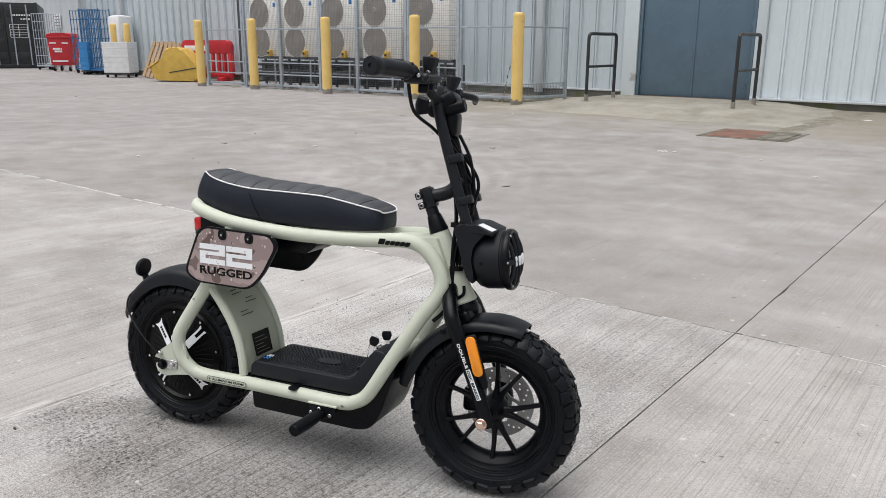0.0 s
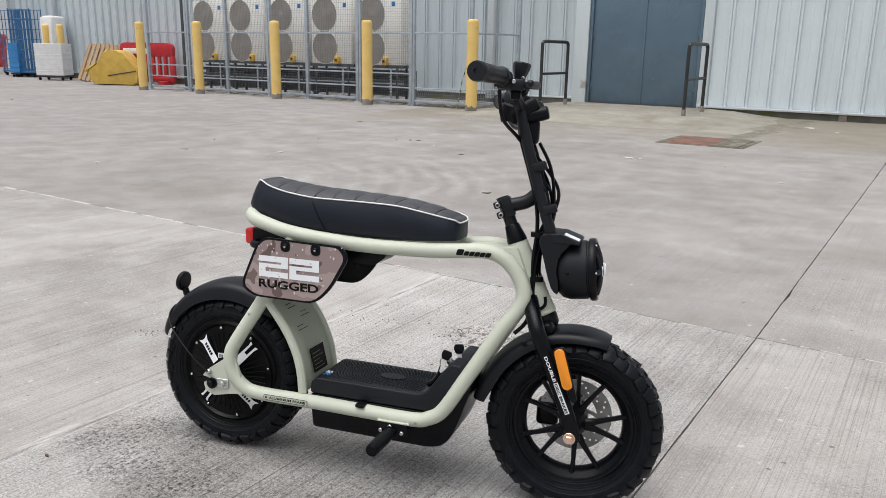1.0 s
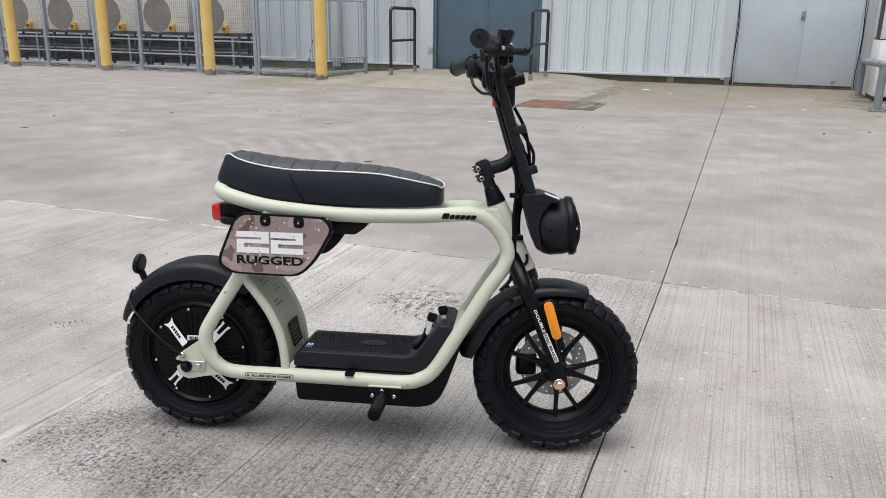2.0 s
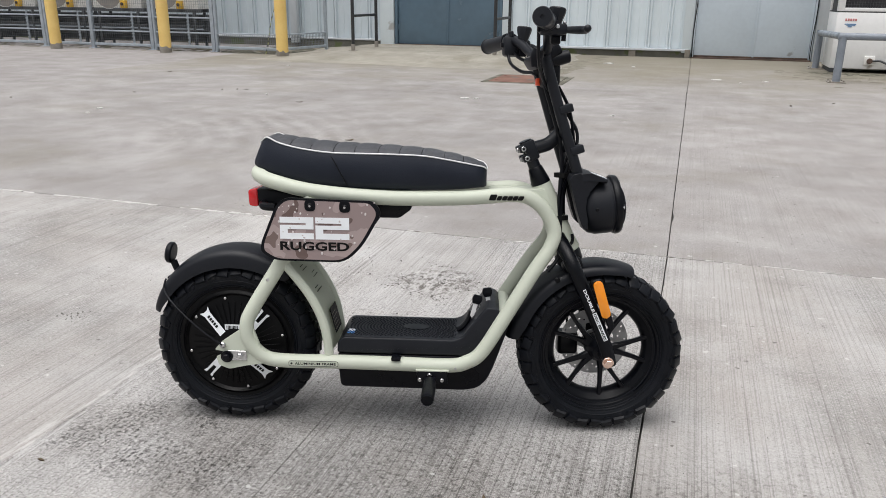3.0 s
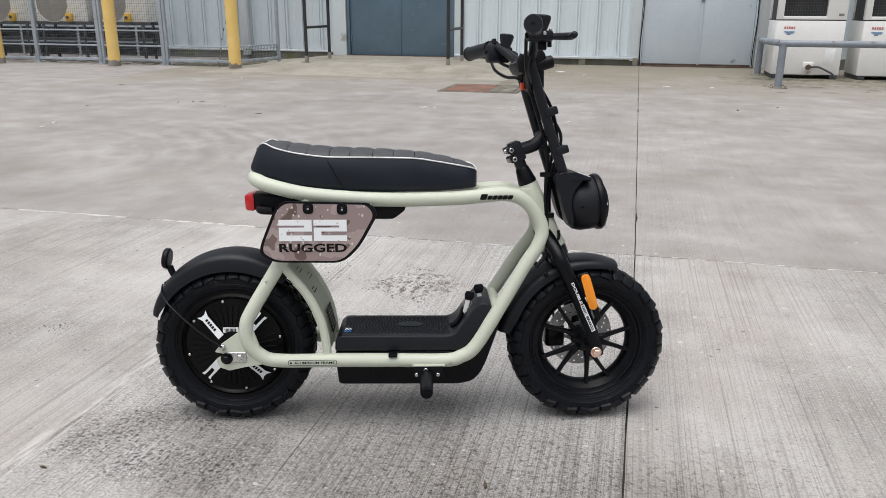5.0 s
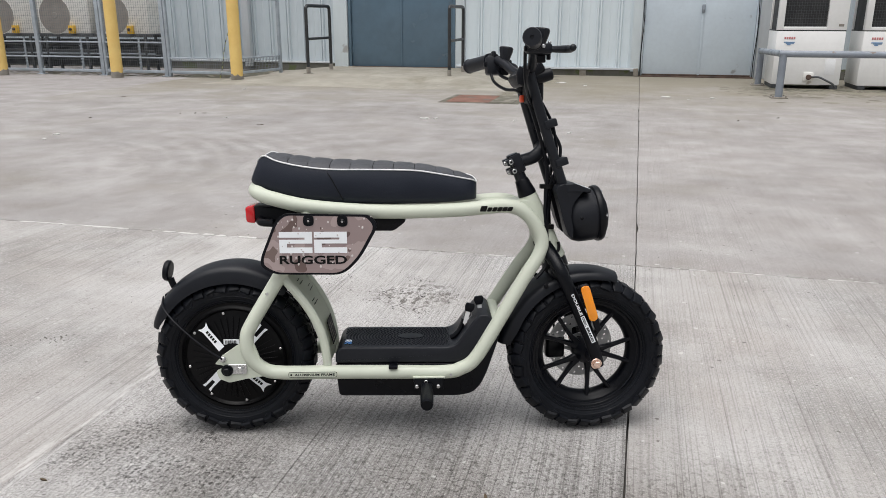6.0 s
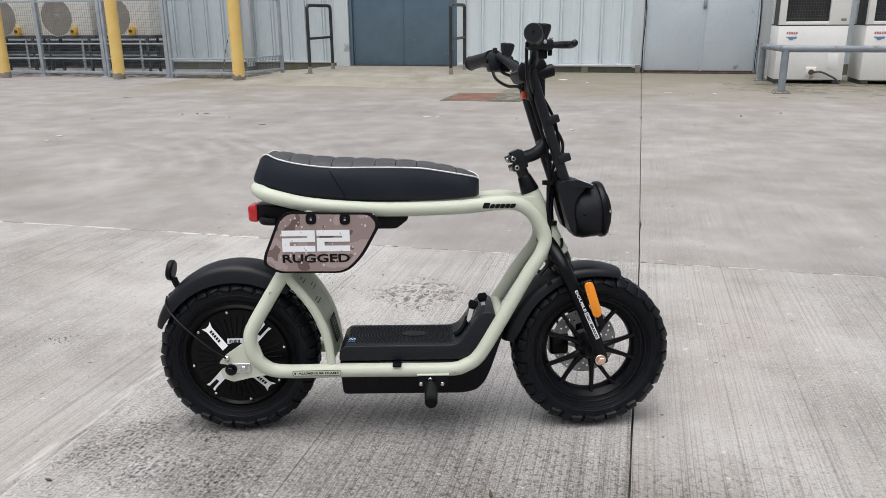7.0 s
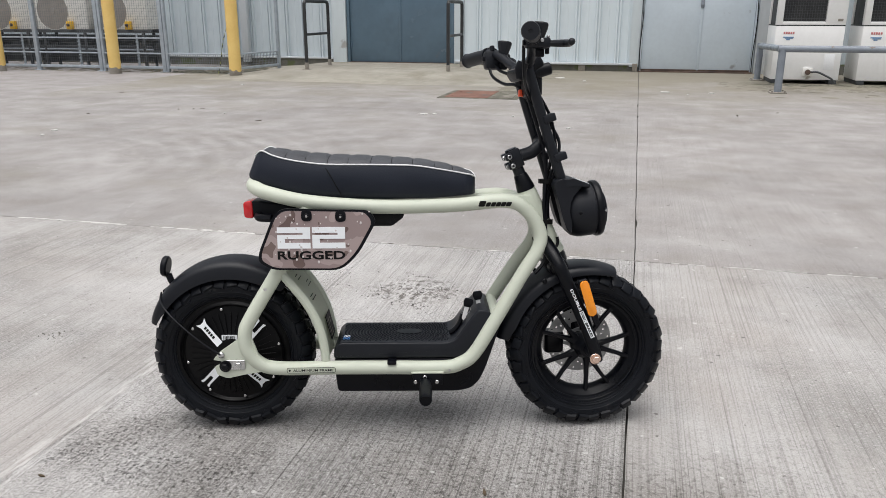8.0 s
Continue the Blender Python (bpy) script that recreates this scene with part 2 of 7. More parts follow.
    patch = ramp(noise_at(0.9, 7, rough=0.7, off=(5, 1, 0)), 0.44, 0.58)
    vor = n.new("ShaderNodeTexVoronoi")
    vor.inputs["Scale"].default_value = 80
    l.new(tc.outputs["Object"], vor.inputs["Vector"])
    stones = ramp(vor.outputs["Distance"], 0.16, 0.42)
    base = mix(times(times(stones, patch), worn), base, mix(None, base, (0.42, 0.41, 0.4), "MULTIPLY", 0.85))
    base = mix(times(ramp(grain, 0.52, 0.64), speck * 0.62), base, mix(None, base, (0.34, 0.33, 0.32), "MULTIPLY", 1.0))
    base = mix(times(ramp(grain, 0.32, 0.45, (1, 1, 1), (0, 0, 0)), speck * 0.55), base, (0.70, 0.69, 0.67))
    # coarser grit showing through the skin
    grit = noise_at(62, 5, rough=0.7, off=(7, 2, 0))
    base = mix(times(times(ramp(grit, 0.54, 0.64), ramp(noise_at(1.7, 6, rough=0.7, off=(13, 8, 0)), 0.42, 0.62)), speck * 0.75), base, mix(None, base, (0.40, 0.39, 0.38), "MULTIPLY", 1.0))
    dust = noise_at(390, 3, rough=0.8, off=(3, 3, 0))
    base = mix(times(ramp(dust, 0.54, 0.66), speck * 0.5), base, mix(None, base, (0.36, 0.35, 0.34), "MULTIPLY", 1.0))
    base = mix(times(ramp(dust, 0.34, 0.46, (1, 1, 1), (0, 0, 0)), speck * 0.35), base, (0.68, 0.67, 0.655))
    torn = noise_at(95, 6, stretch=(1.1, 0.85, 1), rough=0.8, off=(1, 4, 0))
    area = ramp(noise_at(1.3, 5, rough=0.65, off=(8, 3, 0)), 0.47, 0.62)
    # ragged, soft-edged oval mask round one spot of the slab
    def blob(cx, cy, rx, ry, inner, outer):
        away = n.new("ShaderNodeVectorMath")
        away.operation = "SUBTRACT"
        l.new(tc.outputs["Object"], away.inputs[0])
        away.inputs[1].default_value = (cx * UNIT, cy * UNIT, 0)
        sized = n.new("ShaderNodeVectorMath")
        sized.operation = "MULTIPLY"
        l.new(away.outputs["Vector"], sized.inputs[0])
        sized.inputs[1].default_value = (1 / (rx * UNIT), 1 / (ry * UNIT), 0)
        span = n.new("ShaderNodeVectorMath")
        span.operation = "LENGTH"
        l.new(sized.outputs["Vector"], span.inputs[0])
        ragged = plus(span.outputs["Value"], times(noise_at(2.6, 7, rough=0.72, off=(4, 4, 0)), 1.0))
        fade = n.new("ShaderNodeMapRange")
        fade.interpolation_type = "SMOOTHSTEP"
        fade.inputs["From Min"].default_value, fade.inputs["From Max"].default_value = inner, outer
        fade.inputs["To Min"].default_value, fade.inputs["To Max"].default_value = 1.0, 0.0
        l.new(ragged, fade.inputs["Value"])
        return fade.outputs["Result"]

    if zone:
        # shade before the scooter painted into the colour, with coarser grit and broom lines
        shade_wear = blob(*zone, 0.65, 1.65)
        base = mix(times(shade_wear, 0.9), base, mix(None, base, (0.66, 0.655, 0.65), "MULTIPLY", 1.0))
        base = mix(times(times(ramp(grit, 0.50, 0.59), shade_wear), 0.6), base, mix(None, base, (0.46, 0.45, 0.44), "MULTIPLY", 1.0))
        base = mix(times(times(ramp(grain, 0.36, 0.46, (1, 1, 1), (0, 0, 0)), shade_wear), 0.15), base, (0.60, 0.59, 0.575))
        base = mix(times(times(ramp(lines, 0.47, 0.60), shade_wear), 0.38), base, mix(None, base, (0.40, 0.39, 0.38), "MULTIPLY", 1.0))
    if pits:
        area = plus(times(area, 0.45), blob(*pits, 0.75, 1.1))
    if lumps:
        holes = times(times(ramp(torn, 0.530, 0.585), area), ramp(noise_at(9, 4, rough=0.7, off=(3, 9, 0)), 0.36, 0.58))
        base = mix(times(holes, lumps), base, mix(None, base, (0.25, 0.243, 0.237), "MULTIPLY", 1.0))
    if spall:
        rim_noise = noise_at(34, 6, stretch=(1.25, 0.75, 1), rough=0.7, off=(9, 1, 0))
        broken = times(ramp(rim_noise, 0.51, 0.57), blob(*spall, 0.80, 1.15))
        base = mix(times(broken, 0.85), base, mix(None, base, (0.26, 0.24, 0.22), "MULTIPLY", 1.0))
        fresh = times(ramp(rim_noise, 0.36, 0.42, (1, 1, 1), (0, 0, 0)), blob(*spall, 0.75, 1.15))
        base = mix(times(fresh, 0.5), base, (0.66, 0.64, 0.61))
    if swirl:
        # arcs left by tyres that turned on the spot
        mp = n.new("ShaderNodeMapping")
        mp.inputs["Location"].default_value = (-swirl[0] * UNIT, -swirl[1] * UNIT, 0)
        l.new(tc.outputs["Object"], mp.inputs["Vector"])
        wv = n.new("ShaderNodeTexWave")
        wv.wave_type, wv.rings_direction = "RINGS", "Z"
        wv.inputs["Scale"].default_value, wv.inputs["Distortion"].default_value = 1.5, 5.0
        wv.inputs["Detail"].default_value, wv.inputs["Detail Scale"].default_value, wv.inputs["Detail Roughness"].default_value = 5, 1.1, 0.7
        l.new(mp.outputs["Vector"], wv.inputs["Vector"])
        arcs = times(times(ramp(wv.outputs["Fac"], 0.45, 0.95), blob(*swirl[2:], 0.7, 1.3)), ramp(noise_at(1.1, 5, rough=0.7, off=(2, 2, 0)), 0.42, 0.62))
        base = mix(times(arcs, 0.40), base, mix(None, base, (0.60, 0.585, 0.57), "MULTIPLY", 1.0))
        base = mix(times(times(ramp(wv.outputs["Fac"], 0.0, 0.25, (1, 1, 1), (0, 0, 0)), blob(*swirl[2:], 0.7, 1.3)), 0.07), base, (0.60, 0.59, 0.57))
    if silted:
        # silt washed towards the wall, ragged along its edge
        xyz = n.new("ShaderNodeSeparateXYZ")
        l.new(tc.outputs["Object"], xyz.inputs["Vector"])
        wash = n.new("ShaderNodeMapRange")
        wash.inputs["From Min"].default_value, wash.inputs["From Max"].default_value = silted[0] * UNIT, silted[1] * UNIT
        l.new(xyz.outputs["Y"], wash.inputs["Value"])
        cloud = noise_at(0.9, 7, stretch=(0.8, 1.0, 1), rough=0.7, off=(17, 3, 0))
        film = ramp(plus(times(wash.outputs["Result"], 0.55), cloud), 0.52, 0.98)
        base = mix(times(film, 0.85), base, (0.215, 0.195, 0.150))
    if limed is not None:
        # pale mortar wiped over the slab beside a filled joint
        place = n.new("ShaderNodeSeparateXYZ")
        l.new(tc.outputs["Object"], place.inputs["Vector"])
        off_line = n.new("ShaderNodeMath")
        off_line.operation = "SUBTRACT"
        l.new(place.outputs["X"], off_line.inputs[0])
        off_line.inputs[1].default_value = limed * UNIT
        far_off = n.new("ShaderNodeMath")
        far_off.operation = "ABSOLUTE"
        l.new(off_line.outputs[0], far_off.inputs[0])
        wiped = noise_at(1.0, 6, stretch=(38, 5, 1), rough=0.68, off=(5, 5, 0))
        beside = ramp(plus(times(far_off.outputs[0], 9.0), times(noise_at(1.6, 4, off=(1, 7, 0)), 0.9)), 0.30, 0.95, (1, 1, 1), (0, 0, 0))
        base = mix(times(times(ramp(wiped, 0.47, 0.58), beside), 0.75), base, (0.66, 0.65, 0.635))
    chips = noise_at(34, 3, rough=0.4, off=(6, 6, 0))
    base = mix(times(ramp(chips, 0.71, 0.74), 0.4), base, (0.70, 0.69, 0.67))
    base = mix(times(ramp(chips, 0.255, 0.275, (1, 1, 1), (0, 0, 0)), 0.8), base, (0.12, 0.11, 0.10))
    l.new(base, bs.inputs["Base Color"])
    rr = n.new("ShaderNodeMapRange")
    rr.inputs["To Min"].default_value, rr.inputs["To Max"].default_value = 0.62, 0.95
    l.new(broad, rr.inputs["Value"])
    l.new(rr.outputs["Result"], bs.inputs["Roughness"])
    bs.inputs["Specular IOR Level"].default_value = gloss
    h = plus(plus(times(lines, 0.8 * brush), times(grain, 0.28)), times(times(stones, patch), 0.8 * worn))
    h = plus(h, times(strokes, -0.5 * brush))
    if lumps:
        h = plus(plus(h, times(times(torn, area), -0.8 * lumps)), times(holes, -0.5 * lumps))
    bp = n.new("ShaderNodeBump")
    bp.inputs["Strength"].default_value, bp.inputs["Distance"].default_value = 0.85, 0.004
    l.new(h, bp.inputs["Height"])
    l.new(bp.outputs["Normal"], bs.inputs["Normal"])
    return m


def camouflage(name):
    m = bpy.data.materials.new(name)
    m.use_nodes = True
    n, l = m.node_tree.nodes, m.node_tree.links
    tc = n.new("ShaderNodeTexCoord")
    q = n.new("ShaderNodeTexNoise")
    q.inputs["Scale"].default_value, q.inputs["Detail"].default_value, q.inputs["Roughness"].default_value = 17, 2, 0.4
    l.new(tc.outputs["Object"], q.inputs["Vector"])
    r = n.new("ShaderNodeValToRGB")
    r.color_ramp.interpolation = "CONSTANT"
    for k, (p, c) in enumerate(((0.0, (0.12, 0.076, 0.068)), (0.36, (0.27, 0.205, 0.20)), (0.56, (0.36, 0.285, 0.275)), (0.66, (0.16, 0.11, 0.10)))):
        e = r.color_ramp.elements[k] if k < 2 else r.color_ramp.elements.new(p)
        e.position, e.color = p, (*c, 1)
    l.new(q.outputs["Fac"], r.inputs["Fac"])
    l.new(r.outputs["Color"], n["Principled BSDF"].inputs["Base Color"])
    n["Principled BSDF"].inputs["Roughness"].default_value = 0.28
    n["Principled BSDF"].inputs["Coat Weight"].default_value = 0.4
    return m


JX, JX2, JY = -0.741, -2.345, 3.82   # joints of the concrete bays
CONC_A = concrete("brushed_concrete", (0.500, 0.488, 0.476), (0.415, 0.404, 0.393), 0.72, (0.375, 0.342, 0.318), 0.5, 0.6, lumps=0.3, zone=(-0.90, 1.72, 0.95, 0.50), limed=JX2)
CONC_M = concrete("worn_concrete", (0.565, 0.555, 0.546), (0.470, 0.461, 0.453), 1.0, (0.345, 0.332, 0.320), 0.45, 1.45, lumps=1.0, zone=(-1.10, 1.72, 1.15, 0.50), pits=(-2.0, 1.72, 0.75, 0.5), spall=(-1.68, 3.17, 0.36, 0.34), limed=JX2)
CONC_B = concrete("smooth_concrete", (0.395, 0.380, 0.373), (0.318, 0.305, 0.299), 0.35, (0.275, 0.258, 0.250), 0.3, 0.6, sweeps=0.36, gloss=0.06, swirl=(-6.6, 4.6, -4.3, 6.4, 2.2, 2.2), silted=(9.5, 15.5))
CONC_E = concrete("old_concrete", (0.350, 0.335, 0.330), (0.312, 0.297, 0.293), 0.1, (0.285, 0.268, 0.260), 0.2, 0.35, sweeps=0.25, gloss=0.06)
CONC_D = concrete("broomed_concrete", (0.410, 0.393, 0.385), (0.335, 0.320, 0.313), 0.42, (0.290, 0.272, 0.264), 0.3, 0.6, sweeps=0.36, gloss=0.06, silted=(9.5, 15.5))
CONC_C = concrete("apron_concrete", (0.375, 0.355, 0.305), (0.295, 0.277, 0.23), 0.2, (0.19, 0.172, 0.13), 0.3, 0.5, sweeps=0.8)
DIRT = mat("joint_dirt", (0.045, 0.042, 0.038), (0.09, 0.085, 0.075), rough=0.95, bump=0.6, bscale=60)
MORTAR = mat("pale_mortar", (0.60, 0.585, 0.565), (0.42, 0.408, 0.392), rough=0.95, scale=14, bump=0.8, bscale=90, spots=(0.2, 0.18, 0.16), spot_at=0.6, spot_scale=7)
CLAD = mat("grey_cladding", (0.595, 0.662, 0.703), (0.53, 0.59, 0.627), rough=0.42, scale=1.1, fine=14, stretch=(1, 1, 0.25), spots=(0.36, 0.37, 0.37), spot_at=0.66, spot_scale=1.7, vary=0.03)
# cladding set paler: the brighter light between the doors is put into its colour
CLAD_PALE = mat("pale_infill_cladding", (0.71, 0.785, 0.825), (0.65, 0.72, 0.755), rough=0.42, scale=1.3, fine=14, stretch=(1, 1, 0.2), spots=(0.45, 0.46, 0.46), spot_at=0.68, spot_scale=2.1, vary=0.03)
CLAD_TRIM = mat("pale_flashing", (0.60, 0.635, 0.665), (0.53, 0.56, 0.585), rough=0.45, scale=2, fine=20, stretch=(1, 1, 0.3))
PLINTH = mat("mossy_plinth", (0.17, 0.165, 0.145), (0.10, 0.10, 0.085), rough=0.95, scale=2.5, bump=0.7, bscale=40, spots=(0.11, 0.13, 0.06), spot_at=0.56, spot_scale=3)
BLUE = mat("blue_door_paint", (0.115, 0.18, 0.24), (0.10, 0.155, 0.205), rough=0.24, scale=1.3, fine=11, rvar=0.08, spots=(0.12, 0.16, 0.2), spot_at=0.68, spot_scale=2.2)
WHITEDOOR = mat("pale_blue_door_paint", (0.60, 0.68, 0.745), (0.54, 0.61, 0.67), rough=0.4, scale=1.2, fine=16, spots=(0.33, 0.35, 0.37), spot_at=0.68, spot_scale=2.5)
RUST = mat("rusty_steel", (0.13, 0.085, 0.065), (0.075, 0.055, 0.045), rough=0.85, metal=0.2, scale=5, fine=50, bump=0.6, bscale=60)
RUSTRED = mat("rusty_red_cover", (0.20, 0.092, 0.062), (0.135, 0.068, 0.05), rough=0.8, scale=3, fine=40, bump=0.5, bscale=60, spots=(0.12, 0.1, 0.085), spot_at=0.58, spot_scale=4)
YELLOW = mat("yellow_bollard_paint", (0.84, 0.60, 0.21), (0.78, 0.53, 0.17), rough=0.45, scale=3, fine=30, spots=(0.42, 0.29, 0.12), spot_at=0.68, spot_scale=6)
CONCBASE = mat("scuffed_base", (0.30, 0.28, 0.25), (0.2, 0.18, 0.15), rough=0.9, bump=0.5, bscale=60)
GALV = mat("galvanised_steel", (0.43, 0.48, 0.53), (0.35, 0.395, 0.44), rough=0.5, metal=0.15, scale=8, fine=60)
MESHW = mat("dull_fence_wire", (0.22, 0.24, 0.26), (0.17, 0.185, 0.20), rough=0.5, metal=0.3)
RAILBLACK = mat("black_rail_paint", (0.018, 0.02, 0.022), (0.035, 0.036, 0.038), rough=0.5, scale=10)
RAILGREY = mat("grey_rail_paint", (0.25, 0.28, 0.32), (0.20, 0.225, 0.26), rough=0.45, scale=6, spots=(0.16, 0.13, 0.11), spot_at=0.68)
ACWHITE = mat("cream_unit_casing", (0.83, 0.82, 0.785), (0.76, 0.75, 0.715), rough=0.45, scale=2, fine=20, spots=(0.42, 0.39, 0.34), spot_at=0.7, spot_scale=3)
ACCLEAN = mat("white_unit_casing", (0.86, 0.86, 0.85), (0.79, 0.79, 0.78), rough=0.4, scale=2, fine=20, spots=(0.45, 0.42, 0.38), spot_at=0.7, spot_scale=3)
FAN = mat("fan_blade_plastic", (0.34, 0.315, 0.29), (0.29, 0.27, 0.248), rough=0.6)
FINS = mat("dark_coil_fins", (0.025, 0.026, 0.028), (0.05, 0.05, 0.05), rough=0.6, metal=0.3)
STANDM = mat("dark_stand_steel", (0.05, 0.055, 0.06), (0.09, 0.095, 0.10), rough=0.6, metal=0.2)
TRAYM = mat("grey_tray_steel", (0.11, 0.12, 0.13), (0.07, 0.077, 0.085), rough=0.6, metal=0.2)
DARKBOX = mat("dark_container_paint", (0.016, 0.020, 0.022), (0.026, 0.030, 0.033), rough=0.5, scale=2)
REDP = mat("red_plastic", (0.55, 0.025, 0.035), (0.45, 0.02, 0.03), rough=0.4, scale=3)
BLUEP = mat("blue_plastic", (0.045, 0.17, 0.36), (0.03, 0.12, 0.27), rough=0.4)
BLUEC = mat("bright_blue_plastic", (0.05, 0.27, 0.62), (0.04, 0.22, 0.5), rough=0.4)
WHITEP = mat("white_plastic", (0.84, 0.85, 0.86), (0.76, 0.77, 0.78), rough=0.45, scale=6)
YELP = mat("yellow_plastic", (0.70, 0.47, 0.10), (0.58, 0.37, 0.07), rough=0.45, scale=5)
WOOD = mat("pallet_wood", (0.46, 0.33, 0.21), (0.33, 0.23, 0.14), rough=0.85, scale=4, stretch=(1, 1, 0.2))
ORANGESW = mat("orange_isolator", (0.85, 0.52, 0.05), (0.75, 0.45, 0.04), rough=0.4)
TAPE = mat("yellow_green_tape", (0.50, 0.52, 0.26), (0.40, 0.42, 0.18), rough=0.4)
LEAF = mat("dry_leaf", (0.10, 0.07, 0.04), (0.05, 0.035, 0.02), rough=0.9)
PAPER = mat("pale_litter", (0.6, 0.59, 0.57), (0.5, 0.49, 0.47), rough=0.9)
# scooter
PAINT = mat("sage_frame_paint", (0.545, 0.578, 0.485), (0.52, 0.553, 0.46), rough=0.52, scale=5, fine=200, rvar=0.05, bump=0.04, bscale=400)
BLACK = mat("satin_black_metal", (0.0016, 0.0020, 0.0034), (0.0028, 0.0034, 0.0056), spec=0.2, rough=0.32, scale=9, fine=150, bump=0.05, bscale=500)
PLASTIC = mat("matt_black_plastic", (0.0017, 0.0021, 0.0038), (0.0030, 0.0036, 0.0062), spec=0.19, rough=0.38, scale=9, fine=160, bump=0.12, bscale=600)
BARBLACK = mat("satin_bar_paint", (0.0048, 0.0060, 0.0094), (0.0064, 0.0078, 0.0120), spec=0.32, rough=0.42, scale=9, fine=150, bump=0.06, bscale=500)
DECKP = mat("matt_footboard_plastic", (0.009, 0.0102, 0.0138), (0.013, 0.0145, 0.019), spec=0.25, rough=0.45, scale=9, fine=160, bump=0.12, bscale=600)
FENDER = mat("black_mudguard_plastic", (0.0040, 0.0050, 0.0080), (0.0058, 0.0070, 0.0108), spec=0.3, rough=0.46, scale=6, fine=160, bump=0.08, bscale=500)
RUBBER = mat("tyre_rubber", (0.0026, 0.0034, 0.0056), (0.0048, 0.0060, 0.0092), rough=0.42, scale=16, fine=120, bump=0.25, bscale=300, spec=0.20, spots=(0.018, 0.018, 0.019), spot_at=0.70, spot_scale=25)
VINYL = mat("black_seat_vinyl", (0.0088, 0.0118, 0.0200), (0.0113, 0.0147, 0.0240), spec=0.26, rough=0.5, scale=8, fine=200, bump=0.22, bscale=420)
QUILT = mat("charcoal_quilted_vinyl", (0.058, 0.060, 0.067), (0.047, 0.049, 0.056), spec=0.4, rough=0.55, scale=9, fine=260, bump=0.35, bscale=520)
PIPING = mat("white_piping", (0.8, 0.8, 0.8), (0.7, 0.7, 0.7), rough=0.4)
CAMO = camouflage("desert_camouflage_print")
WHITE = mat("white_print", (0.86, 0.885, 0.91), (0.81, 0.835, 0.86), rough=0.4)
INK = mat("black_print", (0.006, 0.006, 0.006), (0.009, 0.009, 0.009), rough=0.6, spec=0.12)
STEEL = mat("bright_steel", (0.62, 0.62, 0.62), (0.5, 0.5, 0.5), rough=0.25, metal=1.0, scale=20)
KEYSTEEL = mat("key_blade_steel", (0.8, 0.8, 0.8), (0.7, 0.7, 0.7), rough=0.3, metal=0.25)
DISC = mat("brake_disc_steel", (0.44, 0.44, 0.44), (0.36, 0.36, 0.36), rough=0.42, metal=0.6, scale=20)
COPPER = mat("copper_axle_nut", (0.75, 0.55, 0.45), (0.65, 0.45, 0.36), rough=0.25, metal=0.9)
AMBER = mat("amber_reflector", (0.90, 0.30, 0.008), (0.82, 0.24, 0.007), rough=0.18, coat=0.6, bump=0.3, bscale=350)
REDLENS = mat("red_lens", (0.65, 0.01, 0.015), (0.5, 0.008, 0.012), rough=0.15, coat=0.6)
ORANGERED = mat("orange_red_plastic", (0.85, 0.10, 0.03), (0.75, 0.08, 0.025), rough=0.3)
BLUEST = mat("blue_sticker", (0.03, 0.2, 0.55), (0.02, 0.16, 0.45), rough=0.4)
MOTOR = mat("motor_cover", (0.0015, 0.0015, 0.002), (0.003, 0.003, 0.0036), rough=0.36, spec=0.16, scale=10, bump=0.08, bscale=400)
GLASS = mat("smoked_lens", (0.01, 0.01, 0.012), (0.015, 0.015, 0.017), rough=0.08, rvar=0.03, coat=1.0)
DROP = mat("water_drop", (0.58, 0.53, 0.52), (0.66, 0.61, 0.60), rough=0.06, rvar=0.02, coat=1.0)
# ---------------------------------------------------------------- ground
WALL_Y = 16.86          # face of the building

ground = bmesh.new()
box(ground, -900, 900, -900, 900, -0.6, -0.02)
ground = part("ground", ground, DIRT, smooth=False)
tagged(ground, "flat dark earth under the concrete yard", "ground", kind="structure")


def bay(x0, x1, y0, y1, gap, seed, step=0.12):
    """One poured bay with slightly ragged edges where they are near the camera's way; the joint beside JX runs a little askew."""
    rnd = random.Random(seed)
    pts = []

    def edge(a, b, inward):
        n = max(1, int((Vector(b) - Vector(a)).length / step)) if (Vector(b) - Vector(a)).length < 30 else 60
        for k in range(n):
            p = Vector(a).lerp(Vector(b), k / n)
            j = abs(rnd.gauss(0, 0.0011)) + (rnd.random() < 0.07) * rnd.uniform(0.002, 0.008)
            askew = 0.0085 * (p.y - JY) if abs(p.x - JX) < 0.02 and p.y < JY else 0.0
            pts.append((p.x + askew + inward[0] * j, p.y + inward[1] * j))

    g = gap / 2
    edge((x0 + g, y0 + g), (x1 - g, y0 + g), (0, 1))
    edge((x1 - g, y0 + g), (x1 - g, y1 - g), (-1, 0))
    edge((x1 - g, y1 - g), (x0 + g, y1 - g), (0, -1))
    edge((x0 + g, y1 - g), (x0 + g, y0 + g), (1, 0))
    bm = bmesh.new()
    slab(bm, pts, -0.1, 0.0, "xy", bevel=0.0014, seg=1)
    return bm


for k, (x0, x1, y0, y1, m) in enumerate((
        (JX, 9.0, -9.0, JY, CONC_A), (JX2, JX, -9.0, JY, CONC_M), (-9.5, JX2, -9.0, JY, CONC_A),
        (JX, 9.0, JY, WALL_Y + 0.2, CONC_D), (-9.5, JX, JY, WALL_Y + 0.2, CONC_B),
        (-60, -9.5, -9.0, 30.0, CONC_E), (9.0, 40, -9.0, WALL_Y + 0.2, CONC_B))):
    part("concrete_bay", bay(x0, x1, y0, y1, 0.0038, k), m, ground, smooth=False)

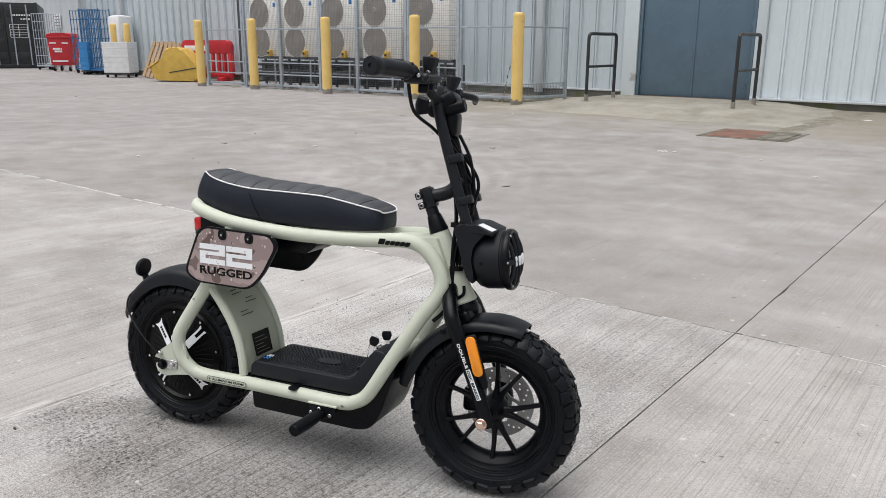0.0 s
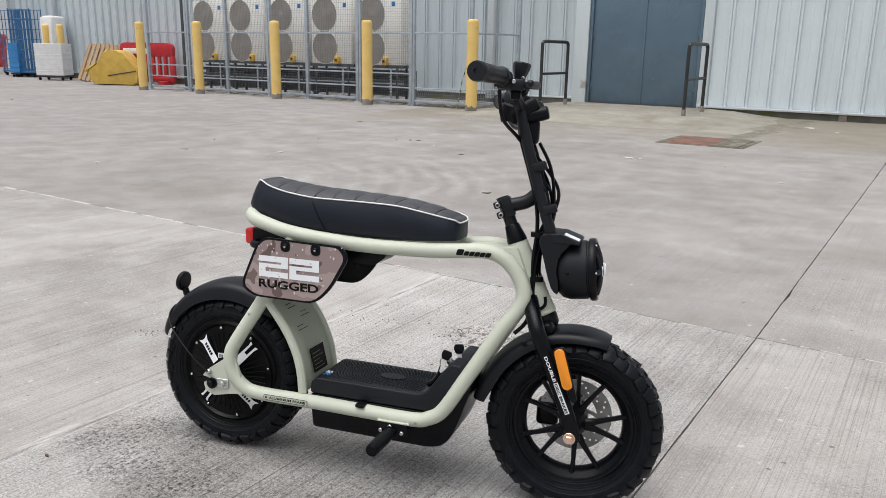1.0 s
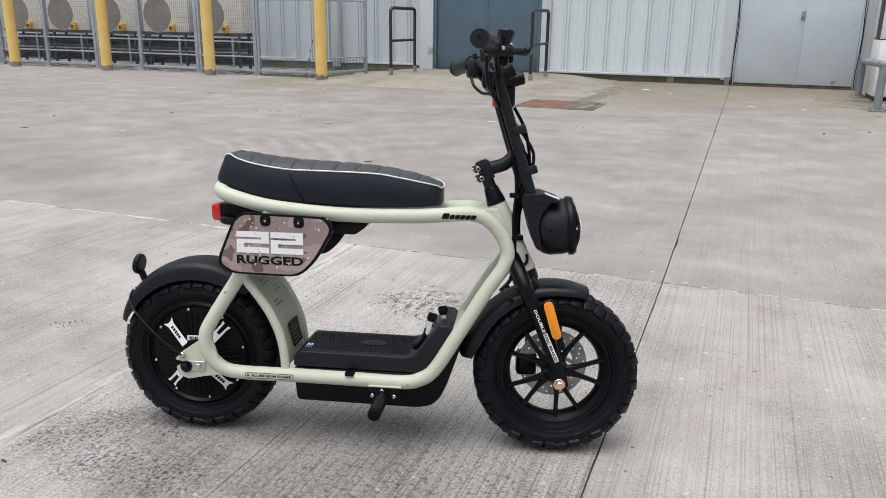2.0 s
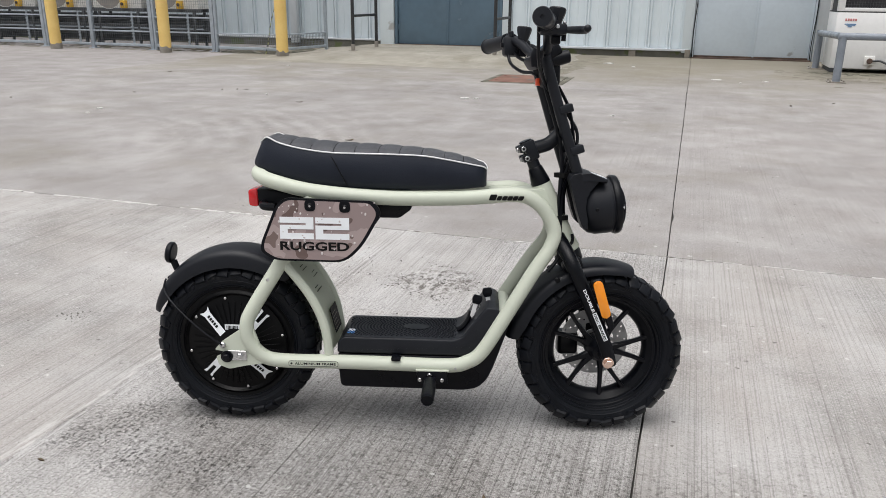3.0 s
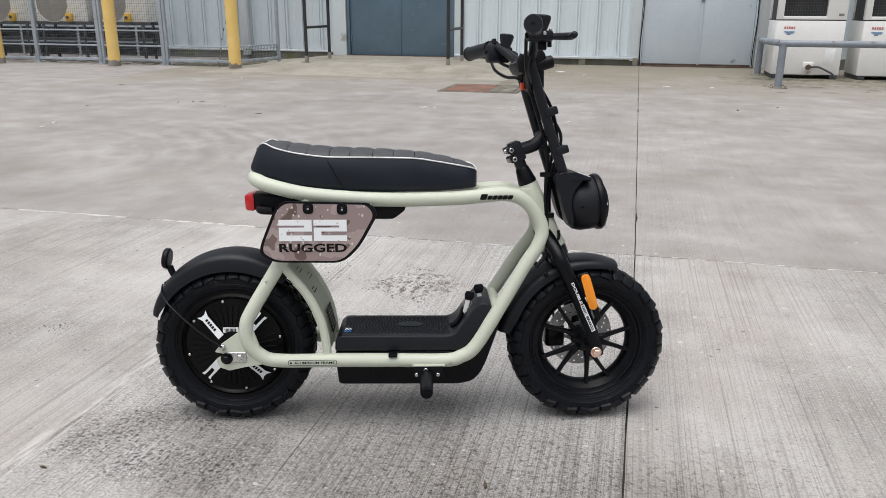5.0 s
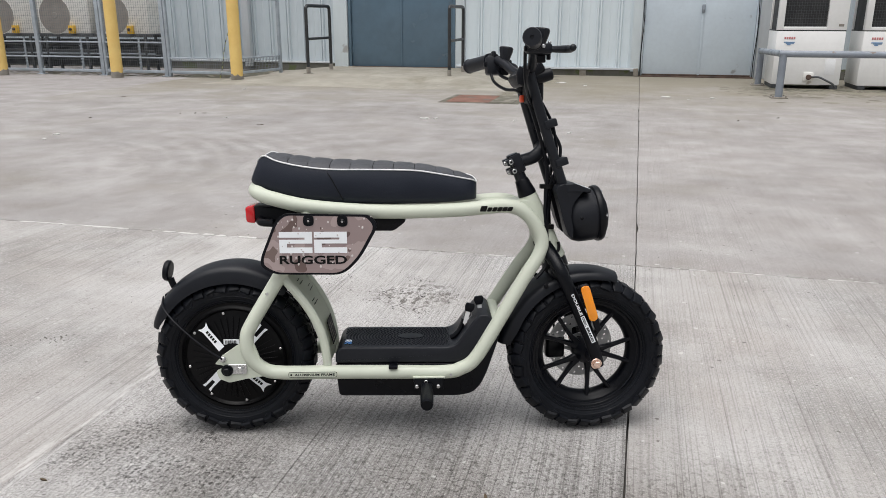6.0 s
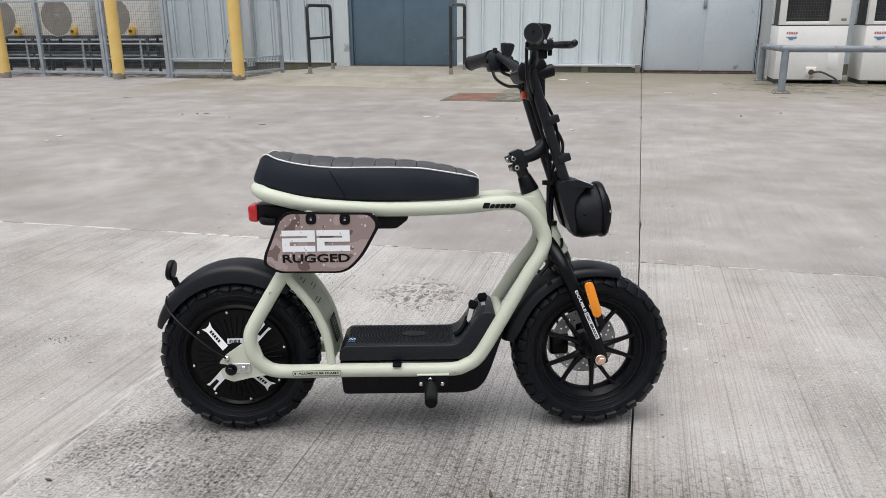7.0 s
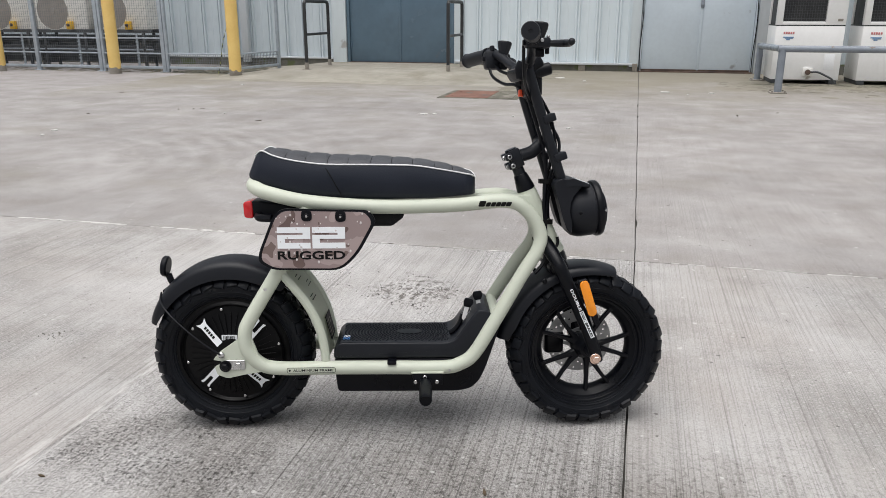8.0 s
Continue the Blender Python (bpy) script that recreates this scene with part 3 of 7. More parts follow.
# pale crumbling mortar along the cross joint
fill = bmesh.new()
rnd = random.Random(4)
x = -9.4
while x < 8.8:
    w = rnd.uniform(0.015, 0.10)
    if rnd.random() < 0.78:
        d = rnd.uniform(0.003, 0.017) if x < -2.75 else rnd.uniform(0.0015, 0.006)
        slab(fill, rounded([(x, JY - d), (x + w, JY - d * rnd.uniform(0.5, 1)), (x + w, JY + d), (x, JY + d * rnd.uniform(0.5, 1.2))], 0.003, 1), -0.05, rnd.uniform(0.0008, 0.0035), "xy")
    x += w * rnd.uniform(0.75, 1.05)
part("joint_filler", fill, MORTAR, ground, "pale crumbling mortar in a concrete joint", smooth=False)
fill = bmesh.new()
y = -8
while y < JY - 0.05:
    w = rnd.uniform(0.05, 0.25)
    d = rnd.uniform(0.004, 0.010)
    slab(fill, [(JX2 - d, y), (JX2 + d, y), (JX2 + d * 0.7, y + w), (JX2 - d, y + w)], -0.05, rnd.uniform(0.0006, 0.002), "xy")
    y += w
part("joint_filler", fill, CONC_A, ground, smooth=False)
# crumbs of stone broken out of the worn patches
crumbs = bmesh.new()
rnd = random.Random(8)
clumps = [(-1.72 + rnd.uniform(-0.55, 0.5), 3.14 + rnd.uniform(-0.22, 0.24)) for k in range(9)]
for k in range(300):
    if k < 90:
        c = clumps[k % len(clumps)]
        p = (c[0] + 0.09 * rnd.gauss(0, 1), c[1] + 0.05 * rnd.gauss(0, 1))
    elif k < 115:
        p = (-2.89 + 0.04 * rnd.gauss(0, 1), 2.36 + 0.03 * rnd.gauss(0, 1))
    else:
        p = (rnd.uniform(-4.5, 2.5), rnd.uniform(0.9, 6.0))
    s = rnd.uniform(0.0014, 0.0036) * (1.1 if k < 115 else 0.9)
    m = pose(p[0], p[1], s * 0.5, rnd.uniform(0, 60), rnd.uniform(0, 60), rnd.uniform(0, 360)) @ Matrix.Diagonal((s, s * rnd.uniform(0.6, 1), s * 0.7, 1))
    bmesh.ops.create_icosphere(crumbs, subdivisions=1, radius=1, matrix=m)
tagged(part("gravel_crumbs", crumbs, mat("grit", (0.13, 0.122, 0.11), (0.2, 0.19, 0.175), rough=0.95), None, smooth=False), "scattered dark grit and stone crumbs on the concrete", "grit", kind="stuff")


def rubble(x, y, sx, sy, count, seed):
    """Stones broken out of the slab: jittered lumps, thick in a few clumps and thinning out round them."""
    rnd = random.Random(seed)
    bm = bmesh.new()
    hearts = [(rnd.gauss(0, 0.5), rnd.gauss(0, 0.5)) for _ in range(10)]
    for k in range(count):
        c = hearts[k % len(hearts)]
        spread = 0.16 if k % 4 else 0.8
        u, v = x + sx * (c[0] + spread * rnd.gauss(0, 1)), y + sy * (c[1] + spread * rnd.gauss(0, 1))
        if not (JX2 + 0.03 < u < JX - 0.03 and v < JY - 0.03):
            continue
        r = 0.0014 + 0.0048 * rnd.random() ** 2.5
        q = pose(u, v, 0.0, rnd.uniform(-20, 20), rnd.uniform(-20, 20), rnd.uniform(0, 360))
        ring = [q @ Vector((r * rnd.uniform(0.7, 1.3) * math.cos(i * math.tau / 6), r * rnd.uniform(0.5, 1.1) * math.sin(i * math.tau / 6), -0.001)) for i in range(6)]
        lid = [q @ Vector((r * 0.6 * rnd.uniform(0.6, 1.2) * math.cos(i * math.tau / 6), r * 0.5 * rnd.uniform(0.6, 1.2) * math.sin(i * math.tau / 6), r * rnd.uniform(0.25, 0.7))) for i in range(6)]
        a, b = [bm.verts.new(p) for p in ring], [bm.verts.new(p) for p in lid]
        bm.faces.new(b)
        for i in range(6):
            bm.faces.new((a[i], a[(i + 1) % 6], b[(i + 1) % 6], b[i]))
    return bm


SPALL = mat("spalled_stone", (0.06, 0.055, 0.050), (0.26, 0.245, 0.225), rough=0.95, scale=30, bump=0.8, bscale=160)
tagged(part("spalled_patch", rubble(-1.68, 3.17, 0.22, 0.18, 420, 5), SPALL, ground, "spalled patch of loose aggregate", smooth=False), kind="stuff")

# apron that ramps up to the blue door
apron = bmesh.new()
grid = {}
xs = [-8.55, -8.2, -7.8, -7.4, -7.0, -6.0, -5.0, -4.4, -3.9, -3.4, -2.9]
ys = [12.9, 13.5, 14.1, 14.7, 15.5, 16.3, WALL_Y + 0.25]
for i, x in enumerate(xs):
    for j, y in enumerate(ys):
        up = min(max((y - 12.9) / 1.7, 0), 1)
        side = min(max((-2.9 - x) / 1.4, 0), 1) * min(max((x + 8.55) / 1.2, 0), 1)
        s = up * up * (3 - 2 * up) * side * side * (3 - 2 * side)
        grid[i, j] = apron.verts.new((x + (0.12 * math.sin(j * 2.1) if i in (0, len(xs) - 1) else 0), y + (0.1 * math.sin(i * 1.7) if j == 0 else 0), 0.0015 + 0.1075 * s))
for i in range(len(xs) - 1):
    for j in range(len(ys) - 1):
        apron.faces.new((grid[i, j], grid[i + 1, j], grid[i + 1, j + 1], grid[i, j + 1]))
part("door_apron", apron, CONC_C, ground, "pale worn concrete ramp up to the blue door", angle=80)

# ---------------------------------------------------------------- building
wall = bmesh.new()
cells = [(-30.5, -7.09, WALL_Y + 0.1, WALL_Y + 0.4, 0.0, 6.5), (-4.65, -0.75, WALL_Y + 0.1, WALL_Y + 0.4, 0.0, 6.5), (1.45, 30, WALL_Y + 0.1, WALL_Y + 0.4, 0.0, 6.5),
         (-7.09, -4.65, WALL_Y + 0.1, WALL_Y + 0.4, 3.1, 6.5), (-0.75, 1.45, WALL_Y + 0.1, WALL_Y + 0.4, 2.5, 6.5), (-30.5, -30.2, WALL_Y + 0.4, 24.0, 0, 6.5), (-62, -30.5, 24.0, 24.3, 0, 6.5)]
wall = part("wall_north", boxes(cells), CLAD_TRIM, smooth=False)
tagged(wall, "grey profiled metal cladding on a warehouse wall", "wall", kind="structure")
part("plinth", boxes([(-30.4, -7.36, WALL_Y + 0.02, WALL_Y + 0.1, 0, 0.2), (-4.60, -0.80, WALL_Y + 0.03, WALL_Y + 0.1, 0, 0.15), (1.6, 30, WALL_Y + 0.02, WALL_Y + 0.1, 0, 0.2)]), PLINTH, wall, "dark damp concrete plinth", smooth=False)
part("parapet", boxes([(-30.6, 30, WALL_Y - 0.06, WALL_Y + 0.5, 6.5, 6.7)], 0.02), CLAD_TRIM, wall)


def sheet(width, rib, height, depth=0.065):
    """One cladding sheet: a flat pan with a trapezoid rib and one shallow swage, standing on z = 0, face towards -y."""
    w, r = width, rib
    prof = [(0, 0), (0, depth * 0.1), (r * 0.10, depth), (r * 0.38, depth), (r * 0.44, depth * 0.55), (r * 0.56, depth * 0.55), (r * 0.62, depth), (r * 0.90, depth), (r, depth * 0.1)]
    c = r + (w - r) * 0.5
    prof += [(c - 0.020, depth * 0.1), (c - 0.012, depth * 0.2), (c + 0.012, depth * 0.2), (c + 0.020, depth * 0.1)]
    prof += [(w, depth * 0.1), (w, 0)]
    bm = bmesh.new()
    slab(bm, [(a, -b) for a, b in prof], 0, height, "xy")
    return finish(bm, "cladding_sheet", False)


PITCH = 0.415
tall = sheet(PITCH, 0.11, 6.3)
tall.materials.append(CLAD)
for x0, n in ((-30.2, 55), (1.75, 46)):
    for k in range(n):
        part("cladding_sheet", tall, None, wall, at=(x0 + k * PITCH, WALL_Y + 0.1, 0.2))
# infill between the two doors, in the paler cladding colour
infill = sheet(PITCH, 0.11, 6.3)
infill.materials.append(CLAD_PALE)
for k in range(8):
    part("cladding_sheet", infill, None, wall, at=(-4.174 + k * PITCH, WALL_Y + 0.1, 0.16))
part("filler_sheet", boxes([(-4.44, -4.178, WALL_Y + 0.092, WALL_Y + 0.098, 0.16, 6.4)]), CLAD_PALE, wall, smooth=False)
short = sheet(PITCH, 0.11, 3.4)
short.materials.append(CLAD)
for k in range(6):
    part("cladding_sheet", short, None, wall, at=(-7.09 + k * PITCH, WALL_Y + 0.1, 3.1))
# drip flashings, corner trims and reveals
part("flashing", boxes([(-4.63, -0.82, WALL_Y - 0.03, WALL_Y + 0.07, 0.125, 0.168)], 0.006), CLAD_TRIM, wall, "pale metal drip flashing")
part("flashing", boxes([(-30.3, -7.44, WALL_Y - 0.01, WALL_Y + 0.07, 0.17, 0.21)], 0.006), CLAD_TRIM, wall)
part("corner_trim", boxes([(-0.95, -0.76, WALL_Y - 0.02, WALL_Y + 0.12, 0.10, 6.4)], 0.01), CLAD_PALE, wall)
part("corner_trim", boxes([(-4.65, -4.46, WALL_Y + 0.0, WALL_Y + 0.12, 0.1, 6.4)], 0.01), CLAD_PALE, wall)
part("corner_trim", boxes([(-7.42, -7.10, WALL_Y - 0.04, WALL_Y + 0.12, 0.1, 6.4)], 0.01), CLAD_PALE, wall, "flat pale trim beside the blue door")
part("corner_trim", boxes([(1.46, 1.75, WALL_Y - 0.0, WALL_Y + 0.12, 0.0, 6.4)], 0.01), CLAD_TRIM, wall)
part("bracket", boxes([(-1.98, -1.84, WALL_Y - 0.01, WALL_Y + 0.03, 0.0, 0.165)], 0.006), CONCBASE, wall)
part("bracket", boxes([(-0.88, -0.78, WALL_Y - 0.04, WALL_Y + 0.03, 0.0, 0.165)], 0.006), CONCBASE, wall)
# flat panelled wall set back at the far end
for k in range(4):
    part("wall_panel", boxes([(-38.5 + k * 2.02, -36.5 + k * 2.02, 23.94, 24.0, 0.1, 6.4)], 0.01), CLAD, wall, smooth=False)
tagged(part("roof", boxes([(-30.6, 30, WALL_Y + 0.4, 40, 6.3, 6.5)]), CLAD_TRIM, None, smooth=False), "flat grey roof of the warehouse", "roof", kind="structure")


def downpipe(x, w, label):
    t = thing("downpipe", (x, WALL_Y, 0), label, "downpipe")
    part("pipe", boxes([(-w / 2, w / 2, -0.16, -0.02, 0.08, 6.4)], 0.02), CLAD_TRIM, t)
    for z in (2.9, 5.2):
        part("bracket", boxes([(-w / 2 - 0.03, w / 2 + 0.03, -0.175, 0.04, z, z + 0.05)], 0.004), GALV, t)


downpipe(-9.5, 0.17, "square pale metal downpipe on the cladding")
downpipe(-27.4, 0.16, "square grey metal downpipe on the cladding")
downpipe(-30.3, 0.16, "square grey metal downpipe at the building corner")

# blue double door
door = thing("door_1", (-5.87, WALL_Y, 0.1), "blue painted steel double door, closed, scuffed", "door", kind="structure")
part("door_frame", boxes([(-1.215, -1.155, 0.0, 0.14, 0, 2.98), (1.155, 1.215, 0.0, 0.14, 0, 2.98), (-1.215, 1.215, 0.0, 0.14, 2.92, 2.98)], 0.006), BLUE, door)
for sx in (-1, 1):
    leaf = part("door_leaf", boxes([(min(sx * 1.150, sx * 0.004), max(sx * 1.150, sx * 0.004), 0.05, 0.10, 0.02, 2.915)], 0.005), BLUE, door)
    part("hinge", boxes([(sx * 1.115, sx * 1.150, 0.035, 0.05, z, z + 0.14) if sx > 0 else (sx * 1.150, sx * 1.115, 0.035, 0.05, z, z + 0.14) for z in (0.3, 1.4, 2.5)], 0.003), BLUE, leaf)
part("astragal", boxes([(-0.022, 0.022, 0.036, 0.05, 0.02, 2.915)], 0.004), BLUE, door)
part("threshold", boxes([(-1.20, 1.20, -0.03, 0.14, -0.08, 0.016)], 0.006), RUST, door, "worn rusty steel threshold")

# pale double door
door = thing("door_2", (0.345, WALL_Y, 0.0), "pale grey-blue steel double door, closed, rusting at the foot", "door", kind="structure")
part("door_frame", boxes([(-1.09, -1.06, -0.03, 0.12, 0, 2.45), (1.06, 1.10, -0.03, 0.12, 0, 2.45), (-1.09, 1.10, -0.03, 0.12, 2.40, 2.45)], 0.005), WHITEDOOR, door)
for sx in (-1, 1):
    leaf = part("door_leaf", boxes([(min(sx * 1.055, 0.055 + sx * 0.004), max(sx * 1.055, 0.055 + sx * 0.004), 0.02, 0.07, 0.05, 2.395)], 0.005), WHITEDOOR, door)
    part("rusty_edge", boxes([(min(sx * 1.05, 0.055 + sx * 0.008), max(sx * 1.05, 0.055 + sx * 0.008), 0.012, 0.022, 0.03, 0.062)], 0.003), RUST, leaf, "rust eaten bottom edge")
part("astragal", boxes([(0.035, 0.075, 0.006, 0.02, 0.05, 2.395)], 0.003), WHITEDOOR, door)
lock = bmesh.new()
box(lock, 0.02, 0.085, -0.02, 0.02, 1.26, 1.42, 0.012)
rod(lock, (0.052, -0.035, 1.32), (0.052, -0.02, 1.32), 0.02, 12, bevel=0.004)
part("lock", lock, RAILGREY, door, "grey steel lock case")
part("threshold", boxes([(-1.1, 1.1, -0.05, 0.1, -0.03, 0.028)], 0.005), RUST, door)
for sx, tilt in ((-1.085, 0.35), (1.085, -0.4)):
    seal = bmesh.new()
    tube(seal, [(sx + 0.012 * math.sin(z * 5.1 + tilt) , -0.036, 0.02 + z * 2.3 / 9) for z in range(10)], 0.009, n=6, per=3)
    part("loose_seal", seal, RUBBER, door, "perished black door seal")

# hooped guard rails either side of the blue door
hoop = thing("hoop_rail", (-7.08, 14.55, 0.10), "black tubular steel hoop rail by the blue door", "guard rail", "hoop rails by the door")
bm = bmesh.new()
tube(bm, [(0, 0, 0.0), (0, 0, 0.6), (0, 0, 1.18), (0, 0.03, 1.25), (0, 0.10, 1.28), (0, 0.6, 1.28), (0, 1.10, 1.28), (0, 1.17, 1.25), (0, 1.20, 1.18), (0, 1.20, 0.6), (0, 1.20, 0.0)], 0.032, n=10, per=3)
part("hoop", bm, RAILBLACK, hoop)
part("cross_bar", rod(bmesh.new(), (0, 0, 0.66), (0, 1.2, 0.66), 0.026, 10), RAILBLACK, hoop)
for y in (0, 1.2):
    bm = bmesh.new()
    rod(bm, (0, y, -0.01), (0, y, 0.13), 0.04, 10, bevel=0.005)
    box(bm, -0.075, 0.075, y - 0.075, y + 0.075, -0.012, 0.012, 0.004)
    part("base_plate", bm, CONCBASE, hoop, "scuffed bare base")
copy_thing(hoop, pose(-4.26 * UNIT, 14.66 * UNIT, 0.085 * UNIT))

# ---------------------------------------------------------------- bollards
boll = thing("bollard", (-8.284, 13.91, 0), "tall yellow painted steel bollard with a scuffed foot", "bollard", "yellow bollards along the cage")
bm = bmesh.new()
lathe(bm, [(0.115, 0.02), (0.115, 1.70), (0.112, 1.735), (0.098, 1.76), (0.05, 1.775), (0, 1.778)], Matrix(), 20)
part("post", bm, YELLOW, boll)
bm = bmesh.new()
n = 48
ragged = [0.10 + 0.05 * noise.noise(Vector((1.7 * math.cos(k * math.tau / n), 1.7 * math.sin(k * math.tau / n), 0.3))) + 0.006 * noise.noise(Vector((6 * math.cos(k * math.tau / n), 9 * math.sin(k * math.tau / n), 2.3))) for k in range(n)]
lo = [bm.verts.new((0.119 * math.cos(k * math.tau / n), 0.119 * math.sin(k * math.tau / n), -0.01)) for k in range(n)]
hi = [bm.verts.new((0.117 * math.cos(k * math.tau / n), 0.117 * math.sin(k * math.tau / n), ragged[k])) for k in range(n)]
for k in range(n):
    bm.faces.new((lo[k], lo[(k + 1) % n], hi[(k + 1) % n], hi[k]))
bm.faces.new(lo[::-1])
bm.faces.new(hi)
part("scuffed_foot", bm, CONCBASE, boll, "foot with paint scraped to grey")
for x, turn in ((-10.93, 70), (-13.67, 150), (-16.38, 220), (-18.66, 310)):
    copy_thing(boll, pose(x * UNIT, 13.91 * UNIT, 0, 0, 0, turn))

for x, turn in ((-26.8, 20), (-25.95, 100)):
    copy_thing(boll, pose(x * UNIT, 16.1 * UNIT, 0, 0, 0, turn) @ Matrix.Diagonal((1, 1, 1.02, 1)))

# ---------------------------------------------------------------- cage fence
FY, F0, F1, FH = 14.44, -19.05, -8.62, 3.0
fence = thing("cage_fence", (F0, FY, 0), "galvanised steel cage fence with wire mesh panels", "fence")
posts = [0.0, 1.63, 3.14, 4.62, 5.90, 7.43, 8.91, F1 - F0]
for k, x in enumerate(posts):
    h = 0.042 if k < 7 else 0.022
    part("post", boxes([(x - h, x + h, -0.04, 0.04, 0, FH)], 0.008), GALV, fence)
    part("base_plate", boxes([(x - 0.08, x + 0.08, -0.08, 0.08, 0, 0.012)], 0.003), GALV, fence)
    if k in (1, 3, 5, 6):
        part("post", boxes([(x + 0.052, x + 0.105, -0.035, 0.035, 0, FH)], 0.006), GALV, fence)
for z, h, x1 in ((0.09, 0.055, F1 - F0), (0.37, 0.03, F1 - F0), (0.67, 0.03, 8.91), (1.52, 0.04, F1 - F0), (FH - 0.06, 0.05, F1 - F0)):
    part("rail", boxes([(0, x1, -0.02, 0.02, z - h / 2, z + h / 2)], 0.004), GALV, fence)


def wires(length, z0, z1, step, w):
    """Square wire mesh in the plane y = 0."""
    bm = bmesh.new()

    def bar(x0, x1, z0, z1):
        v = [bm.verts.new((x, y, z)) for x in (x0, x1) for y in (-w / 2, w / 2) for z in (z0, z1)]
        for q in ((0, 1, 3, 2), (4, 6, 7, 5), (0, 4, 5, 1), (2, 3, 7, 6), (0, 2, 6, 4), (1, 5, 7, 3)):
            bm.faces.new([v[i] for i in q])

    for k in range(int(length / step)):
        bar(k * step, k * step + w, z0, z1)
    for k in range(int((z1 - z0) / step)):
        bar(0, length, z0 + k * step, z0 + k * step + w)
    return bm


part("wire_mesh", wires(8.91 - 1.63, 0.1, FH - 0.08, 0.052, 0.0030), MESHW, fence, "fine square wire mesh", smooth=False, at=(1.63, 0, 0))
part("inner_post", boxes([(0.86, 0.96, 0.45, 0.55, 0, FH)], 0.008), STANDM, fence, "dark post inside the cage")
part("wire_mesh", wires(F1 - F0 - 8.91, 0.1, 0.36, 0.05, 0.006), MESHW, fence, "low strip of fine wire mesh", smooth=False, at=(8.91, 0, 0))
side = thing("cage_fence", (F1, FY, 0), "galvanised steel cage return panel towards the wall", "fence", rot=(0, 0, -10.9))
L = 1.53
for y in (L,):
    part("post", boxes([(-0.03, 0.03, y - 0.03, y + 0.03, 0, FH)], 0.006), GALV, side)
for z, h in ((0.09, 0.05), (0.37, 0.03), (1.52, 0.035), (FH - 0.06, 0.05)):
    part("rail", boxes([(-0.02, 0.02, 0.04, L, z - h / 2, z + h / 2)], 0.004), GALV, side)
part("wire_mesh", wires(L, 0.1, 0.36, 0.05, 0.006), MESHW, side, smooth=False, at=(0, 0, 0), rot=(0, 0, 90))

# drainage gap and dead leaves at the foot of the cage
leaves = bmesh.new()
rnd = random.Random(21)
for k in range(260):
    x, y = rnd.uniform(-11.2, -8.4), 14.3 + abs(rnd.gauss(0, 0.5))
    s = rnd.uniform(0.015, 0.045)
    c, sn = math.cos(k), math.sin(k)
    z = 0.006 + rnd.random() * 0.012
    q = [(-1, 0), (0, -0.45), (1, 0), (0, 0.45)]
    leaves.faces.new([leaves.verts.new((x + s * (a * c - b * sn), y + s * (a * sn + b * c), z + 0.01 * rnd.random())) for a, b in q])
tagged(part("fallen_leaves", leaves, LEAF, None, smooth=False), "dead brown leaves blown against the cage", "leaves", kind="stuff")

